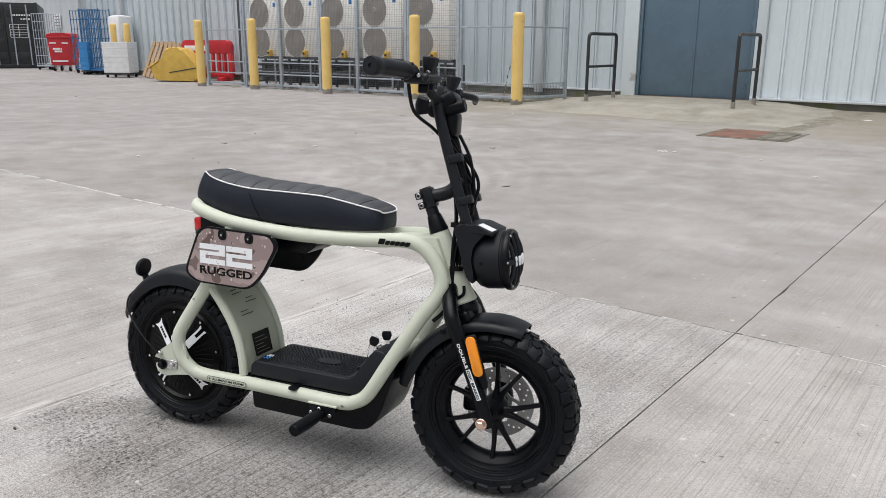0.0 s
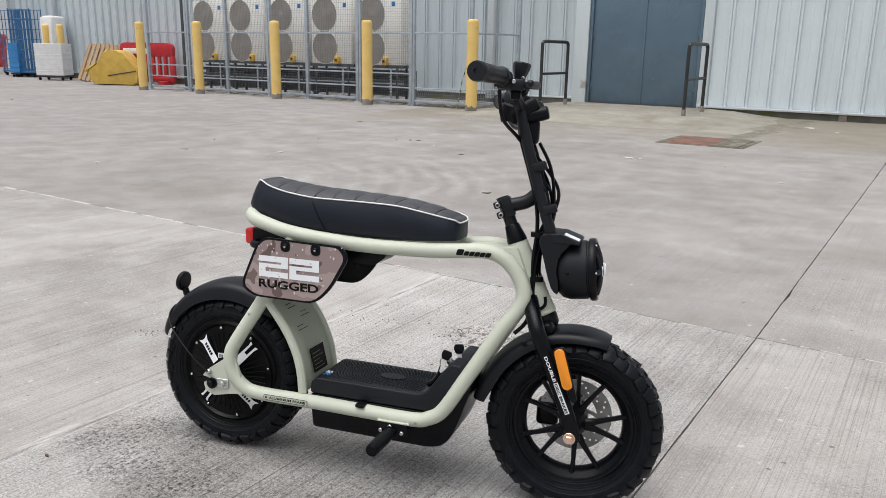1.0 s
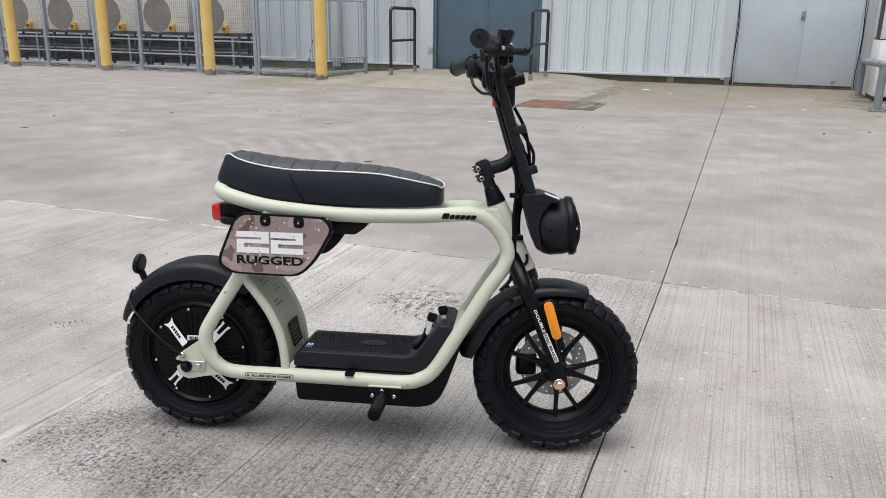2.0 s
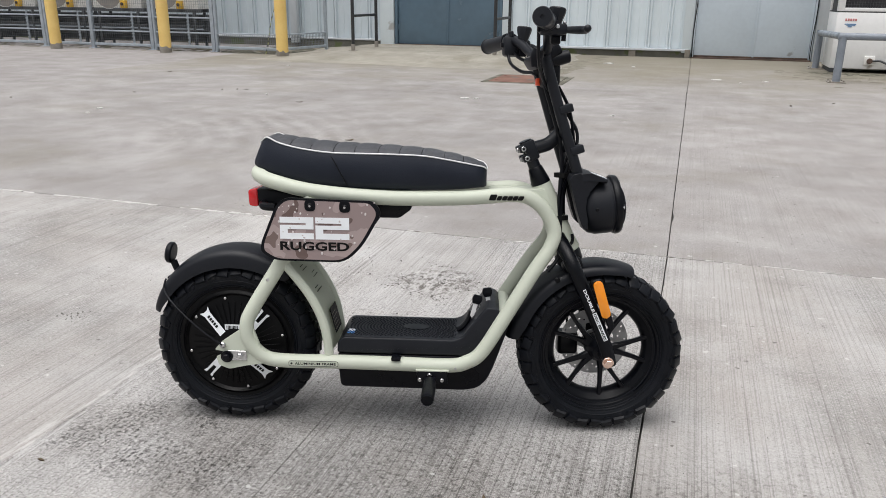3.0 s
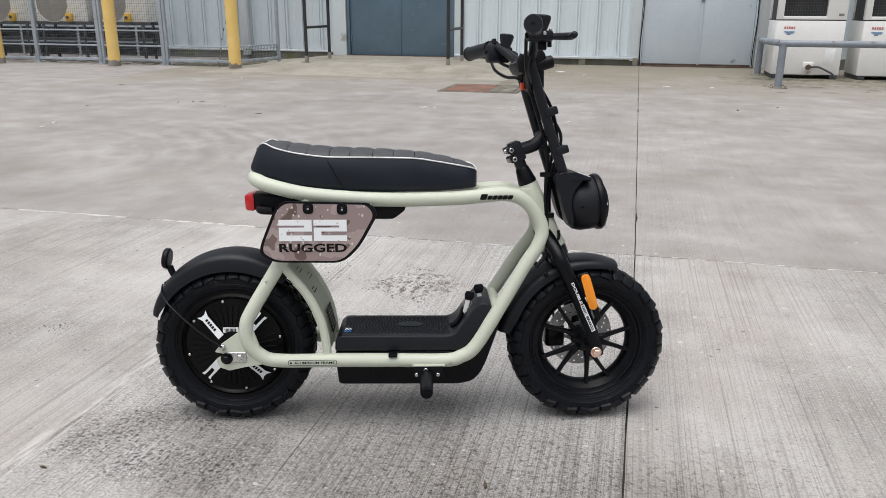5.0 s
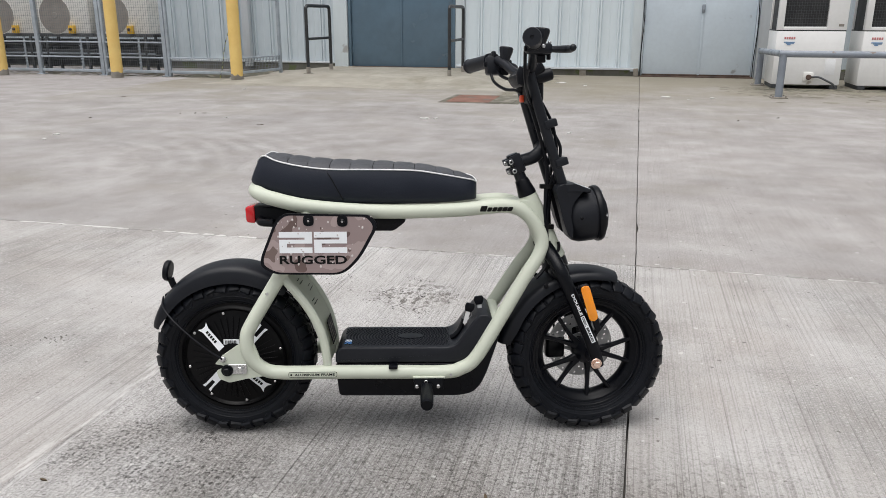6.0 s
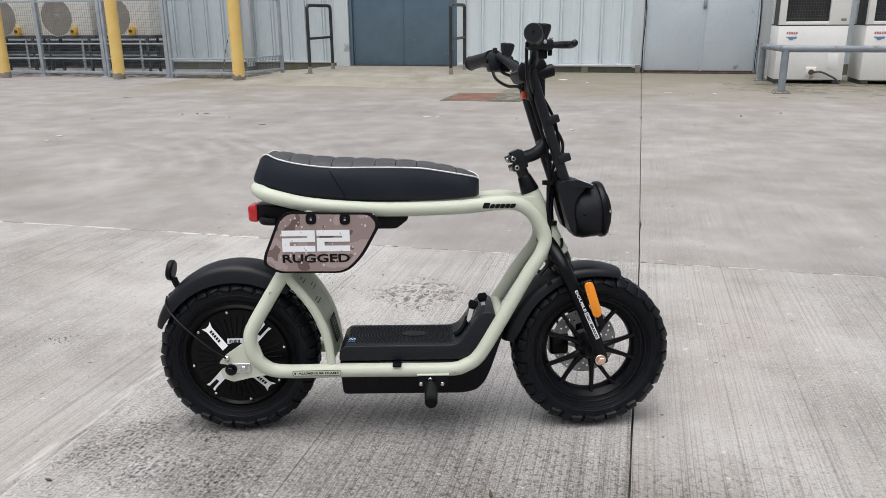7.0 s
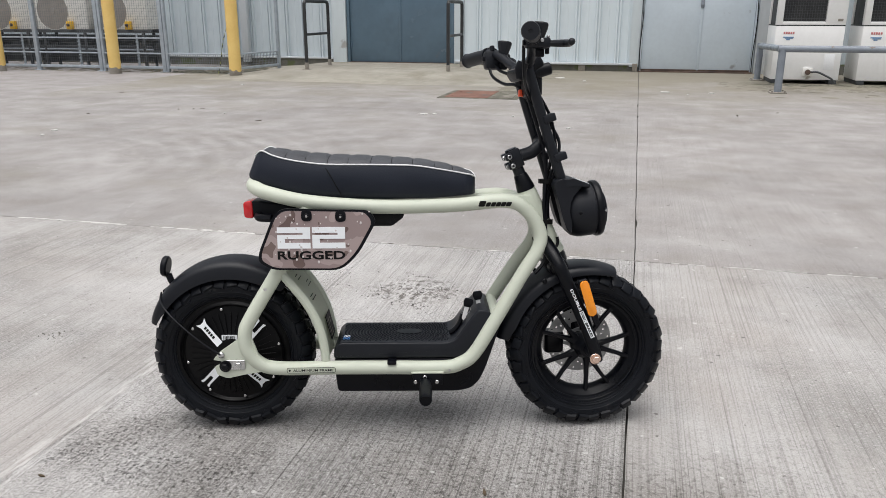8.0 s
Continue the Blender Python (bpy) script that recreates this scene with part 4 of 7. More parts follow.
# ---------------------------------------------------------------- condensers in the cage
def condenser():
    t = thing("condenser_unit", (0, 0, 0), "cream twin-fan condenser unit on a dark steel stand inside the cage", "condenser", "condensers in the cage")
    w, d, z0, z1 = 1.28, 0.42, 0.82, 2.36
    bm = bmesh.new()
    box(bm, 0, w, 0, d, z0, z1, 0.018)
    part("casing", bm, ACWHITE, t)
    for zc in (z0 + 0.38, z0 + 1.14):
        m = pose(0.43, 0.0, zc, 90, 0, 0)
        ring = bmesh.new()
        lathe(ring, [(0.405, -0.01), (0.405, 0.006), (0.400, 0.010), (0.393, 0.006), (0.393, -0.01)], m @ Matrix.Rotation(math.tau / 32, 4, "Z"), 16)
        part("fan_ring", ring, ACWHITE, t)
        disc = bmesh.new()
        lathe(disc, [(0, 0.004), (0.396, 0.004), (0.396, -0.004), (0, -0.004)], m @ Matrix.Rotation(math.tau / 32, 4, "Z"), 16)
        for k in range(1, 14, 2):
            lathe(disc, [(0.09 + k * 0.022, 0.010), (0.091 + k * 0.022, 0.013), (0.092 + k * 0.022, 0.010)], m, 28)
        part("fan_grille", disc, FAN, t, "taupe fan behind a wire grille")
        hub = bmesh.new()
        lathe(hub, [(0.0, 0.016), (0.06, 0.015), (0.07, 0.006)], m, 16)
        part("hub", hub, FAN, t)
    part("service_panel", boxes([(0.88, w - 0.03, -0.006, 0.004, z0 + 0.05, z1 - 0.06)], 0.003), ACWHITE, t)
    part("badge", boxes([(1.02, 1.12, -0.011, -0.005, z0 + 1.30, z0 + 1.40)], 0.001), BLUEST, t, "small blue maker's badge")
    sw = bmesh.new()
    box(sw, 0.80, 0.93, -0.10, -0.006, z0 + 0.0, z0 + 0.17, 0.012)
    sw = part("isolator_switch", sw, ORANGESW, t, "orange isolator switch")
    knob = bmesh.new()
    rod(knob, (0.865, -0.13, z0 + 0.09), (0.865, -0.10, z0 + 0.09), 0.032, 12, bevel=0.004)
    part("knob", knob, RUST, sw, "dark red knob")
    part("stand", boxes([(-0.06, w + 0.06, 0.0, 0.05, z0 - 0.07, z0), (-0.06, w + 0.06, d - 0.05, d, z0 - 0.07, z0), (0.0, 0.05, 0.0, d, 0.1, 0.15), (-0.06, w + 0.06, 0.0, 0.05, 0.44, 0.48)], 0.004), STANDM, t)
    for x in (0.1, w - 0.15):
        for y in (0.0, d - 0.05):
            part("leg", boxes([(x, x + 0.05, y, y + 0.05, 0, z0 - 0.07)], 0.003), STANDM, t)
    for z, r in ((0.27, 0.034), (0.36, 0.026), (0.58, 0.03)):
        part("lagged_pipe", rod(bmesh.new(), (-0.07, d * 0.55, z), (w + 0.07, d * 0.55, z + 0.01), r, 8), STANDM, t)
    part("conduit", rod(bmesh.new(), (-0.07, 0.02, 0.40), (w + 0.07, 0.02, 0.405), 0.016, 8), GALV, t, "pale conduit along the stand")
    part("hanger", boxes([(0.98, 1.02, -0.015, 0.005, 0.02, 0.75)] + [(0.965, 1.035, -0.02, -0.01, 0.06 + 0.07 * k, 0.09 + 0.07 * k) for k in range(9)], 0.002), GALV, t, "slotted hanger strip")
    part("pipe_tray", boxes([(-0.07, w + 0.07, d - 0.02, d + 0.12, 0.12, 0.70)], 0.01), TRAYM, t, "dark pipework tray behind the stand")
    return t


unit = condenser()
unit.matrix_basis = pose(-17.955 * UNIT, 15.12 * UNIT, 0)
for x in (-16.535, -15.085, -13.635, -12.195):
    copy_thing(unit, pose(x * UNIT, 15.12 * UNIT, 0))

# ---------------------------------------------------------------- big heat-pump units by the pale door
def heat_pump():
    t = thing("heat_pump_unit", (0, 0, 0), "tall white outdoor heat-pump unit with a dark coil grille", "heat pump", "heat pumps by the pale door")
    w, d = 1.08, 0.86
    part("lower_casing", boxes([(0, w, 0, d, 0.07, 0.955)], 0.012), ACCLEAN, t)
    part("seam", boxes([(0.004, w - 0.004, 0.004, d - 0.004, 0.953, 0.972)]), FINS, t)
    z0, z1 = 0.97, 2.15
    for name, cell in (("corner_post", (0, 0.10, 0, 0.12, z0, z1 - 0.08)), ("front_panel", (0.77, w, 0, 0.10, z0, z1 - 0.08)), ("sill_panel", (0.10, 0.77, 0, 0.06, z0, z0 + 0.055)), ("top_cover", (0, w, 0, d, z1 - 0.08, z1)), ("side_panel", (w - 0.05, w, 0.10, d, z0, z1 - 0.08)), ("corner_post", (0, 0.05, 0.80, d, z0, z1 - 0.08))):
        part(name, boxes([cell], 0.006), ACCLEAN, t)
    part("coil", boxes([(0.05, 0.77, 0.07, 0.12, z0, z1 - 0.08), (0.03, 0.07, 0.12, 0.80, z0, z1 - 0.08)]), FINS, t, "dark finned coil")
    g = bmesh.new()
    for k in range(25):
        z = z0 + 0.06 + k * 0.042
        rod(g, (0.10, 0.035, z), (0.77, 0.035, z), 0.0022, 5)
    for k in range(17):
        x = 0.11 + k * 0.04
        rod(g, (x, 0.04, z0 + 0.05), (x, 0.04, z1 - 0.08), 0.002, 5)
    part("coil_guard", g, STANDM, t)
    part("badge", boxes([(0.13 + k * 0.036, 0.157 + k * 0.036, -0.004, 0.002, 0.82, 0.858) for k in range(5)], 0.001), mat("red_badge_print", (0.6, 0.22, 0.22), rough=0.4), t, "red maker's mark, worn")
    part("badge", boxes([(0.13, 0.30, -0.004, 0.002, 0.762, 0.780), (0.16, 0.29, -0.004, 0.002, 0.745, 0.760), (0.18, 0.24, -0.004, 0.002, 0.722, 0.743)], 0.001), mat("blue_badge_print", (0.2, 0.34, 0.55), rough=0.4), t, "blue maker's mark, worn")
    part("rating_label", boxes([(0.82, 0.98, -0.004, 0.002, 0.24, 0.50)], 0.001), WHITEP, t)
    part("rating_label", boxes([(0.95, 1.03, -0.004, 0.002, z0 + 0.06, z0 + 0.10)], 0.001), CONCBASE, t)
    part("valve_box", boxes([(0.50, 0.66, -0.03, 0.005, 0.13, 0.27)], 0.01), ACWHITE, t, "cream valve box")
    part("valve", rod(bmesh.new(), (0.58, -0.07, 0.20), (0.58, -0.03, 0.20), 0.045, 12, bevel=0.008), RUST, t, "dark valve cap")
    part("hose", tube(bmesh.new(), [(0.63, -0.03, 0.2), (0.73, -0.06, 0.205), (0.86, -0.07, 0.15), (0.97, -0.06, 0.09), (1.01, -0.05, 0.03)], 0.016, 8, 4), STANDM, t, "black rubber hose")
    for x in (0.02, w - 0.14):
        part("foot", boxes([(x, x + 0.12, 0.01, d, -0.0, 0.07)], 0.006), STANDM, t)
    return t


hp = heat_pump()
hp.matrix_basis = pose(1.455 * UNIT, 14.62 * UNIT, 0)
for x in (2.805, 4.155):
    copy_thing(hp, pose(x * UNIT, 14.62 * UNIT, 0))

# grey guard rail in front of them
rail = thing("guard_rail", (1.314, 12.87, 0), "low grey tubular steel guard rail before the heat pumps", "guard rail")
bm = bmesh.new()
rod(bm, (-0.06, 0, 0.65), (8.0, 0, 0.65), 0.05, 14)
part("top_bar", bm, RAILGREY, rail)
bm = bmesh.new()
rod(bm, (0, 0, 0.65), (0.02, 2.41, 0.60), 0.05, 14)
part("return_bar", bm, RAILGREY, rail)
for x, y in ((0, 0), (0.02, 2.40), (2.6, 0), (5.2, 0)):
    bm = bmesh.new()
    rod(bm, (x, y, 0.0), (x, y, 0.65), 0.055, 14)
    part("post", bm, RAILGREY, rail)
    bm = bmesh.new()
    box(bm, x - 0.12, x + 0.12, y - 0.12, y + 0.12, 0, 0.016, 0.004)
    for dx in (-0.09, 0.09):
        for dy in (-0.09, 0.09):
            rod(bm, (x + dx, y + dy, 0.016), (x + dx, y + dy, 0.034), 0.014, 6)
    part("base_plate", bm, CONCBASE, rail, "scuffed bolted base plate")

# ---------------------------------------------------------------- rusted cover in the yard
MOSSY = mat("mossy_silt", (0.15, 0.14, 0.11), (0.09, 0.085, 0.065), rough=0.95, scale=5, fine=30, bump=0.6, bscale=60, spots=(0.20, 0.185, 0.155), spot_at=0.55, spot_scale=4)
cover = thing("drain_cover", (-2.97, 11.55, 0), "rusty red steel drain cover in a concrete surround", "drain cover")
part("surround", boxes([(-0.58, 0.58, -0.58, -0.5, -0.02, 0.006), (-0.58, 0.58, 0.5, 0.58, -0.02, 0.006), (-0.58, -0.5, -0.5, 0.5, -0.02, 0.006), (0.5, 0.58, -0.5, 0.5, -0.02, 0.006)], 0.002), MOSSY, cover)
for k in range(2):
    bm = bmesh.new()
    box(bm, (-0.49, 0.145)[k], (0.14, 0.49)[k], -0.49, 0.49, -0.01, 0.010, 0.003)
    for j in range(2):
        box(bm, (-0.44, 0.18)[k], (-0.40, 0.22)[k], -0.3 + j * 0.6, -0.27 + j * 0.6, 0.008, 0.014)
    part("plate", bm, (RUSTRED, MOSSY)[k], cover, ("rust red steel plate", "grey plate under silt and moss")[k], smooth=False)

# silt and moss on the concrete: from the cover towards the wall, before the heat pumps, along the cage
SILT = mat("thin_silt", (0.205, 0.188, 0.145), (0.15, 0.138, 0.105), rough=0.95, scale=3, bump=0.5, bscale=60)

# near-black tone for floor patches by the heat pumps and in the cage
DARKFLOOR = mat("black_floor_patch", (0.05, 0.048, 0.036), (0.09, 0.088, 0.06), rough=0.9, scale=6, bump=0.6, bscale=60)


def silt(count, place, label, seed, low=0.03, high=0.13, material=None):
    rnd = random.Random(seed)
    bm = bmesh.new()
    for k in range(count):
        x, y = place(rnd, rnd.random())
        r = rnd.uniform(low, high)
        n = 8
        slab(bm, [(x + r * rnd.uniform(0.5, 1.1) * math.cos(i * math.tau / n), y + 1.2 * r * rnd.uniform(0.5, 1.1) * math.sin(i * math.tau / n)) for i in range(n)], 0.0002, 0.0007 + 0.0009 * rnd.random(), "xy")
    tagged(part("floor_streak", bm, material or SILT, None, smooth=False), label, "silt", kind="stuff")


silt(120, lambda r, f: (-2.78 + 0.34 * f + r.gauss(0, 0.05 + 0.10 * (1 - abs(2 * f - 1))), 12.2 + f * 4.3), "dark mossy silt washed over the concrete", 14)
silt(800, lambda r, f: (0.9 + f * 6.0 + r.gauss(0, 0.2), 14.75 - abs(r.gauss(0, 0.85))), "damp mossy silt before the heat pumps", 15, 0.02, 0.12)
silt(220, lambda r, f: (1.2 + f * 5.5, 14.50 - abs(r.gauss(0, 0.16))), "black mossy patches along the foot of the heat pumps", 17, 0.03, 0.11, DARKFLOOR)
silt(420, lambda r, f: (-10.0 + f * 1.6 + r.gauss(0, 0.12), 14.38 + 2.3 * r.random() ** 1.6), "black leaf mould in the corner of the cage", 18, 0.03, 0.12, DARKFLOOR)
# darkens the floor below the row of condensers
silt(200, lambda r, f: (-18.5 + f * 8.4, 15.0 + r.gauss(0, 0.35)), "near-black patches on the floor under the condensers", 20, 0.04, 0.14, DARKFLOOR)
silt(170, lambda r, f: (-8.4 + f * 1.1, 16.2 + r.gauss(0, 0.3)), "mossy dirt where the cage meets the wall", 19, 0.03, 0.12)
silt(260, lambda r, f: (-19.0 + f * 10.6, 14.36 + r.gauss(0, 0.10)), "mossy dirt along the foot of the cage", 16, 0.02, 0.08)

# ---------------------------------------------------------------- things along the far wall
def container(at, rot):
    t = thing("shipping_container", at, "black steel shipping container with locking bars", "container", rot=(0, 0, rot))
    w, h, L = 2.7, 2.85, 6.6
    part("body", boxes([(0, w, 0.06, L, 0.12, h)], 0.02), DARKBOX, t)
    for x in (0.05, w / 2 + 0.01):
        leaf = bmesh.new()
        box(leaf, x, x + w / 2 - 0.06, 0.0, 0.06, 0.2, h - 0.12, 0.01)
        for k in range(4):
            box(leaf, x + 0.06, x + w / 2 - 0.12, -0.02, 0.0, 0.4 + k * 0.62, 0.72 + k * 0.62, 0.015)
        leaf = part("door_leaf", leaf, DARKBOX, t)
        for dx in (0.28, 0.88):
            part("locking_bar", rod(bmesh.new(), (x + dx, -0.06, 0.15), (x + dx, -0.06, h - 0.08), 0.028, 8), GALV, leaf)
    for x in (0.0, w - 0.12):
        part("corner_post", boxes([(x, x + 0.12, -0.03, 0.1, 0.0, h + 0.02)], 0.01), DARKBOX, t)
    part("sill", boxes([(0, w, -0.02, 0.1, 0.02, 0.2)], 0.01), DARKBOX, t)
    bars = [(1.62 + k * 0.1, 1.69 + k * 0.1, -0.064, -0.06, 2.28, 2.35) for k in range(8)] + [(1.98 + k * 0.1, 2.05 + k * 0.1, -0.064, -0.06, 2.12, 2.18) for k in range(4)] + [(1.5, 2.2, -0.064, -0.06, 1.35 + k * 0.11, 1.365 + k * 0.11) for k in range(6)] + [(1.5 + k * 0.35, 1.52 + k * 0.35, -0.066, -0.064, 1.35, 1.9) for k in range(3)]
    part("markings", boxes(bars), WHITEP, t, "faded pale stencil markings", smooth=False)


container((-37.8, 15.75, 0), 62)


def wheeled_bin(at, rot):
    t = thing("wheeled_bin", at, "large red wheeled waste bin with white print", "waste bin", rot=(0, 0, rot))
    bm = bmesh.new()
    slab(bm, [(-0.40, 0.24), (0.40, 0.24), (0.47, 1.36), (-0.47, 1.36)], -0.42, 0.42, "xz", 0.03)
    part("body", bm, REDP, t)
    part("rim", boxes([(-0.50, 0.50, -0.46, 0.46, 1.32, 1.41)], 0.02), REDP, t)
    lid = bmesh.new()
    slab(lid, [(-0.49, 1.41), (0.49, 1.41), (0.45, 1.49), (0.2, 1.53), (-0.2, 1.53), (-0.45, 1.49)], -0.44, 0.44, "xz", 0.02)
    part("lid", lid, REDP, t)
    for x0, x1, z, h in ((-0.26, 0.02, 0.86, 0.07), (0.05, 0.10, 0.86, 0.07), (-0.20, 0.10, 0.76, 0.07), (-0.32, 0.30, 0.38, 0.06), (-0.38, -0.12, 1.10, 0.05), (0.12, 0.36, 1.10, 0.05)):
        part("print", boxes([(x0, x1, -0.435, -0.423, z, z + h)]), WHITEP, t, "white printed bar")
    for sx in (-0.31, 0.31):
        for sy in (-0.32, 0.32):
            w = part("castor", rod(bmesh.new(), (sx - 0.03, sy, 0.1), (sx + 0.03, sy, 0.1), 0.1, 14, bevel=0.01), RUBBER, t)
            part("fork", boxes([(sx - 0.05, sx + 0.05, sy - 0.03, sy + 0.03, 0.1, 0.24)], 0.005), GALV, w)


wheeled_bin((-32.4, 17.05, 0), 40)


def roll_cage(at, rot, plastic, label):
    t = thing("roll_cage", at, label, "roll cage", "roll cages by the wall", rot=(0, 0, rot))
    for x in (-0.4, 0.4):
        for y in (-0.33, 0.33):
            part("upright", rod(bmesh.new(), (x, y, 0.18), (x, y, 2.35), 0.018, 8), plastic, t)
    for y in (-0.33, 0.33):
        for k in range(1, 6):
            part("grid_bar", rod(bmesh.new(), (-0.4 + k * 0.8 / 6, y, 0.2), (-0.4 + k * 0.8 / 6, y, 2.32), 0.014, 6), plastic, t)
        for z in (0.25, 0.6, 0.95, 1.3, 1.65, 2.0, 2.32):
            part("grid_bar", rod(bmesh.new(), (-0.4, y, z), (0.4, y, z), 0.012, 6), plastic, t)
    part("base", boxes([(-0.42, 0.42, -0.35, 0.35, 0.14, 0.20)], 0.01), plastic, t)
    for x in (-0.34, 0.34):
        for y in (-0.28, 0.28):
            part("castor", rod(bmesh.new(), (x, y - 0.02, 0.065), (x, y + 0.02, 0.065), 0.065, 12, bevel=0.006), RUBBER, t)
    return t


roll_cage((-34.4, 17.4, 0), 20, GALV, "empty galvanised roll cage beside the red bin")
roll_cage((-29.8, 16.7, 0), 24, BLUEP, "tall blue roll cage by the wall")
roll_cage((-28.9, 16.6, 0), 30, BLUEP, "tall blue roll cage by the wall")
roll_cage((-28.2, 16.2, 0), 26, BLUEP, "tall blue roll cage by the wall")


def crate_stack(at, rot, n, material, label, size=(0.6, 0.42, 0.16), z0=0.16, dolly=True):
    t = thing("crate_stack", at, label, "crates", rot=(0, 0, rot))
    w, d, h = size
    for k in range(n):
        bm = bmesh.new()
        box(bm, -w / 2, w / 2, -d / 2, d / 2, z0 + k * h + 0.002, z0 + (k + 1) * h - 0.002, 0.008)
        box(bm, -w / 2 - 0.008, w / 2 + 0.008, -d / 2 - 0.008, d / 2 + 0.008, z0 + (k + 1) * h - 0.045, z0 + (k + 1) * h - 0.006, 0.004)
        part("crate", bm, material, t)
    if dolly:
        part("dolly", boxes([(-w / 2, w / 2, -d / 2, d / 2, 0.1, 0.15)], 0.01), DARKBOX, t)
        for x in (-w / 2 + 0.08, w / 2 - 0.08):
            for y in (-d / 2 + 0.07, d / 2 - 0.07):
                part("castor", rod(bmesh.new(), (x, y - 0.015, 0.05), (x, y + 0.015, 0.05), 0.05, 10, bevel=0.005), RUBBER, t)


crate_stack((-25.35, 15.42, 0), 33, 6, WHITEP, "stack of white plastic crates on a black dolly", (0.90, 0.70, 0.17))
crate_stack((-28.35, 15.8, 0), 30, 6, BLUEC, "stack of bright blue plastic crates on a dolly", (0.34, 0.30, 0.17))
t = thing("bulk_bag", (-26.9, 16.45, 0), "tall white bulk bag standing against the wall", "bulk bag")
bm = bmesh.new()
box(bm, -0.36, 0.36, -0.30, 0.30, 0, 2.08, 0.08, 3)
bmesh.ops.subdivide_edges(bm, edges=bm.edges[:], cuts=2, use_grid_fill=True)
for v in bm.verts:
    v.co += 0.06 * noise.noise_vector(v.co * 2.3) * min(1, v.co.z * 3)
part("bag", bm, WHITEP, t)

# pallets leaning on the wall
def pallet(at, rot):
    t = thing("pallet", at, "bare wooden pallet leaning on the wall", "pallet", "leaning pallets", rot=rot)
    for k in range(7):
        part("deck_board", boxes([(-0.6 + k * 0.18, -0.48 + k * 0.18, 0.0, 0.022, 0.0, 1.25)], 0.003), WOOD, t, smooth=False)
    for z in (0.02, 0.58, 1.13):
        part("bearer", boxes([(-0.6, 0.6, 0.022, 0.12, z, z + 0.1)], 0.004), WOOD, t, smooth=False)
    for k in range(3):
        part("deck_board", boxes([(-0.6 + k * 0.54, -0.48 + k * 0.54, 0.12, 0.142, 0.0, 1.25)], 0.003), WOOD, t, smooth=False)


for k in range(3):
    pallet((-23.55 + k * 0.16, 15.55 + k * 0.2, 0.0), (-22, 8, 12))

# yellow grit hopper lying tipped, and red road barriers
t = thing("grit_bin", (-21.55, 15.1, 0), "dirty yellow plastic grit bin tipped on its side", "grit bin", rot=(0, 0, 36))
bm = bmesh.new()
slab(bm, rounded([(-0.55, 0.05), (0.72, 0.02), (0.78, 0.42), (0.62, 0.62), (0.30, 1.00), (-0.14, 1.03), (-0.40, 0.60), (-0.70, 0.42)], 0.08, 4), -0.45, 0.45, "xz", 0.05, 3)
part("body", bm, YELP, t)
bm = bmesh.new()
slab(bm, rounded([(-0.76, 0.38), (-0.44, 0.60), (-0.40, 0.66), (-0.76, 0.47)], 0.02, 2), -0.48, 0.48, "xz", 0.01)
part("lid_edge", bm, YELP, t)
part("seam", rod(bmesh.new(), (-0.1, -0.455, 0.28), (0.72, -0.455, 0.42), 0.018, 6), DARKBOX, t)


def barrier(at, rot):
    t = thing("road_barrier", at, "red plastic road barrier with a white band", "barrier", "red barriers by the cage", rot=(0, 0, rot))
    bm = bmesh.new()
    slab(bm, rounded([(-0.9, 0.84), (0.9, 0.84), (0.9, 1.15), (0.8, 1.25), (-0.8, 1.25), (-0.9, 1.15)], 0.06, 3), -0.05, 0.05, "xz", 0.02)
    part("body", bm, REDP, t)
    part("bottom_rail", boxes([(-0.9, 0.9, -0.045, 0.045, 0.12, 0.24)], 0.02), REDP, t)
    for x in (-0.9, 0.78):
        part("end_post", boxes([(x, x + 0.12, -0.05, 0.05, 0.1, 0.86)], 0.02), REDP, t)
    for k in range(7):
        part("slat", boxes([(-0.68 + k * 0.205, -0.59 + k * 0.205, -0.035, 0.035, 0.22, 0.86)], 0.015), REDP, t)
    part("band", boxes([(-0.82, 0.1, -0.056, 0.056, 0.92, 1.08)], 0.002), WHITEP, t, "white reflective band")
    for x in (-0.6, 0.6):
        part("foot", boxes([(x - 0.1, x + 0.1, -0.3, 0.3, 0, 0.12)], 0.02), REDP, t)


barrier((-21.55, 16.25, 0), 25)
barrier((-21.15, 15.95, 0), 18)

# notice on the set-back wall
t = thing("wall_notice", (-46.4, 23.94, 1.94), "white printed notice on the far wall", "notice")
part("board", boxes([(-0.36, 0.36, -0.03, 0, 0, 0.80)], 0.005), WHITEP, t)
part("print", boxes([(-0.28, 0.28, -0.034, -0.03, 0.12 + k * 0.17, 0.17 + k * 0.17) for k in range(4)]), CONCBASE, t, smooth=False)

# twisted barrier tape trailing from the last bollard to the foot of the cage
t = thing("barrier_tape", (-8.40, 14.02, 0), "twisted black and yellow-green barrier tape tied to a bollard", "barrier tape")
n = 22
for k in range(n):
    rows = []
    bm = bmesh.new()
    for j in range(4):
        f = (k + j / 3) / n
        c = Vector((-0.40 * f - 0.03 * math.sin(f * 5), 0.10 * f, 1.02 - 1.0 * f))
        a = f * 19
        w = Vector((0.1 * math.cos(a), math.cos(a), math.sin(a))).normalized() * 0.015
        rows.append([bm.verts.new(c + w), bm.verts.new(c - w)])
    for p, q in zip(rows, rows[1:]):
        bm.faces.new((p[0], p[1], q[1], q[0]))
    bmesh.ops.solidify(bm, geom=bm.faces[:], thickness=0.002)
    part("stripe", bm, TAPE if k % 2 else STANDM, t)

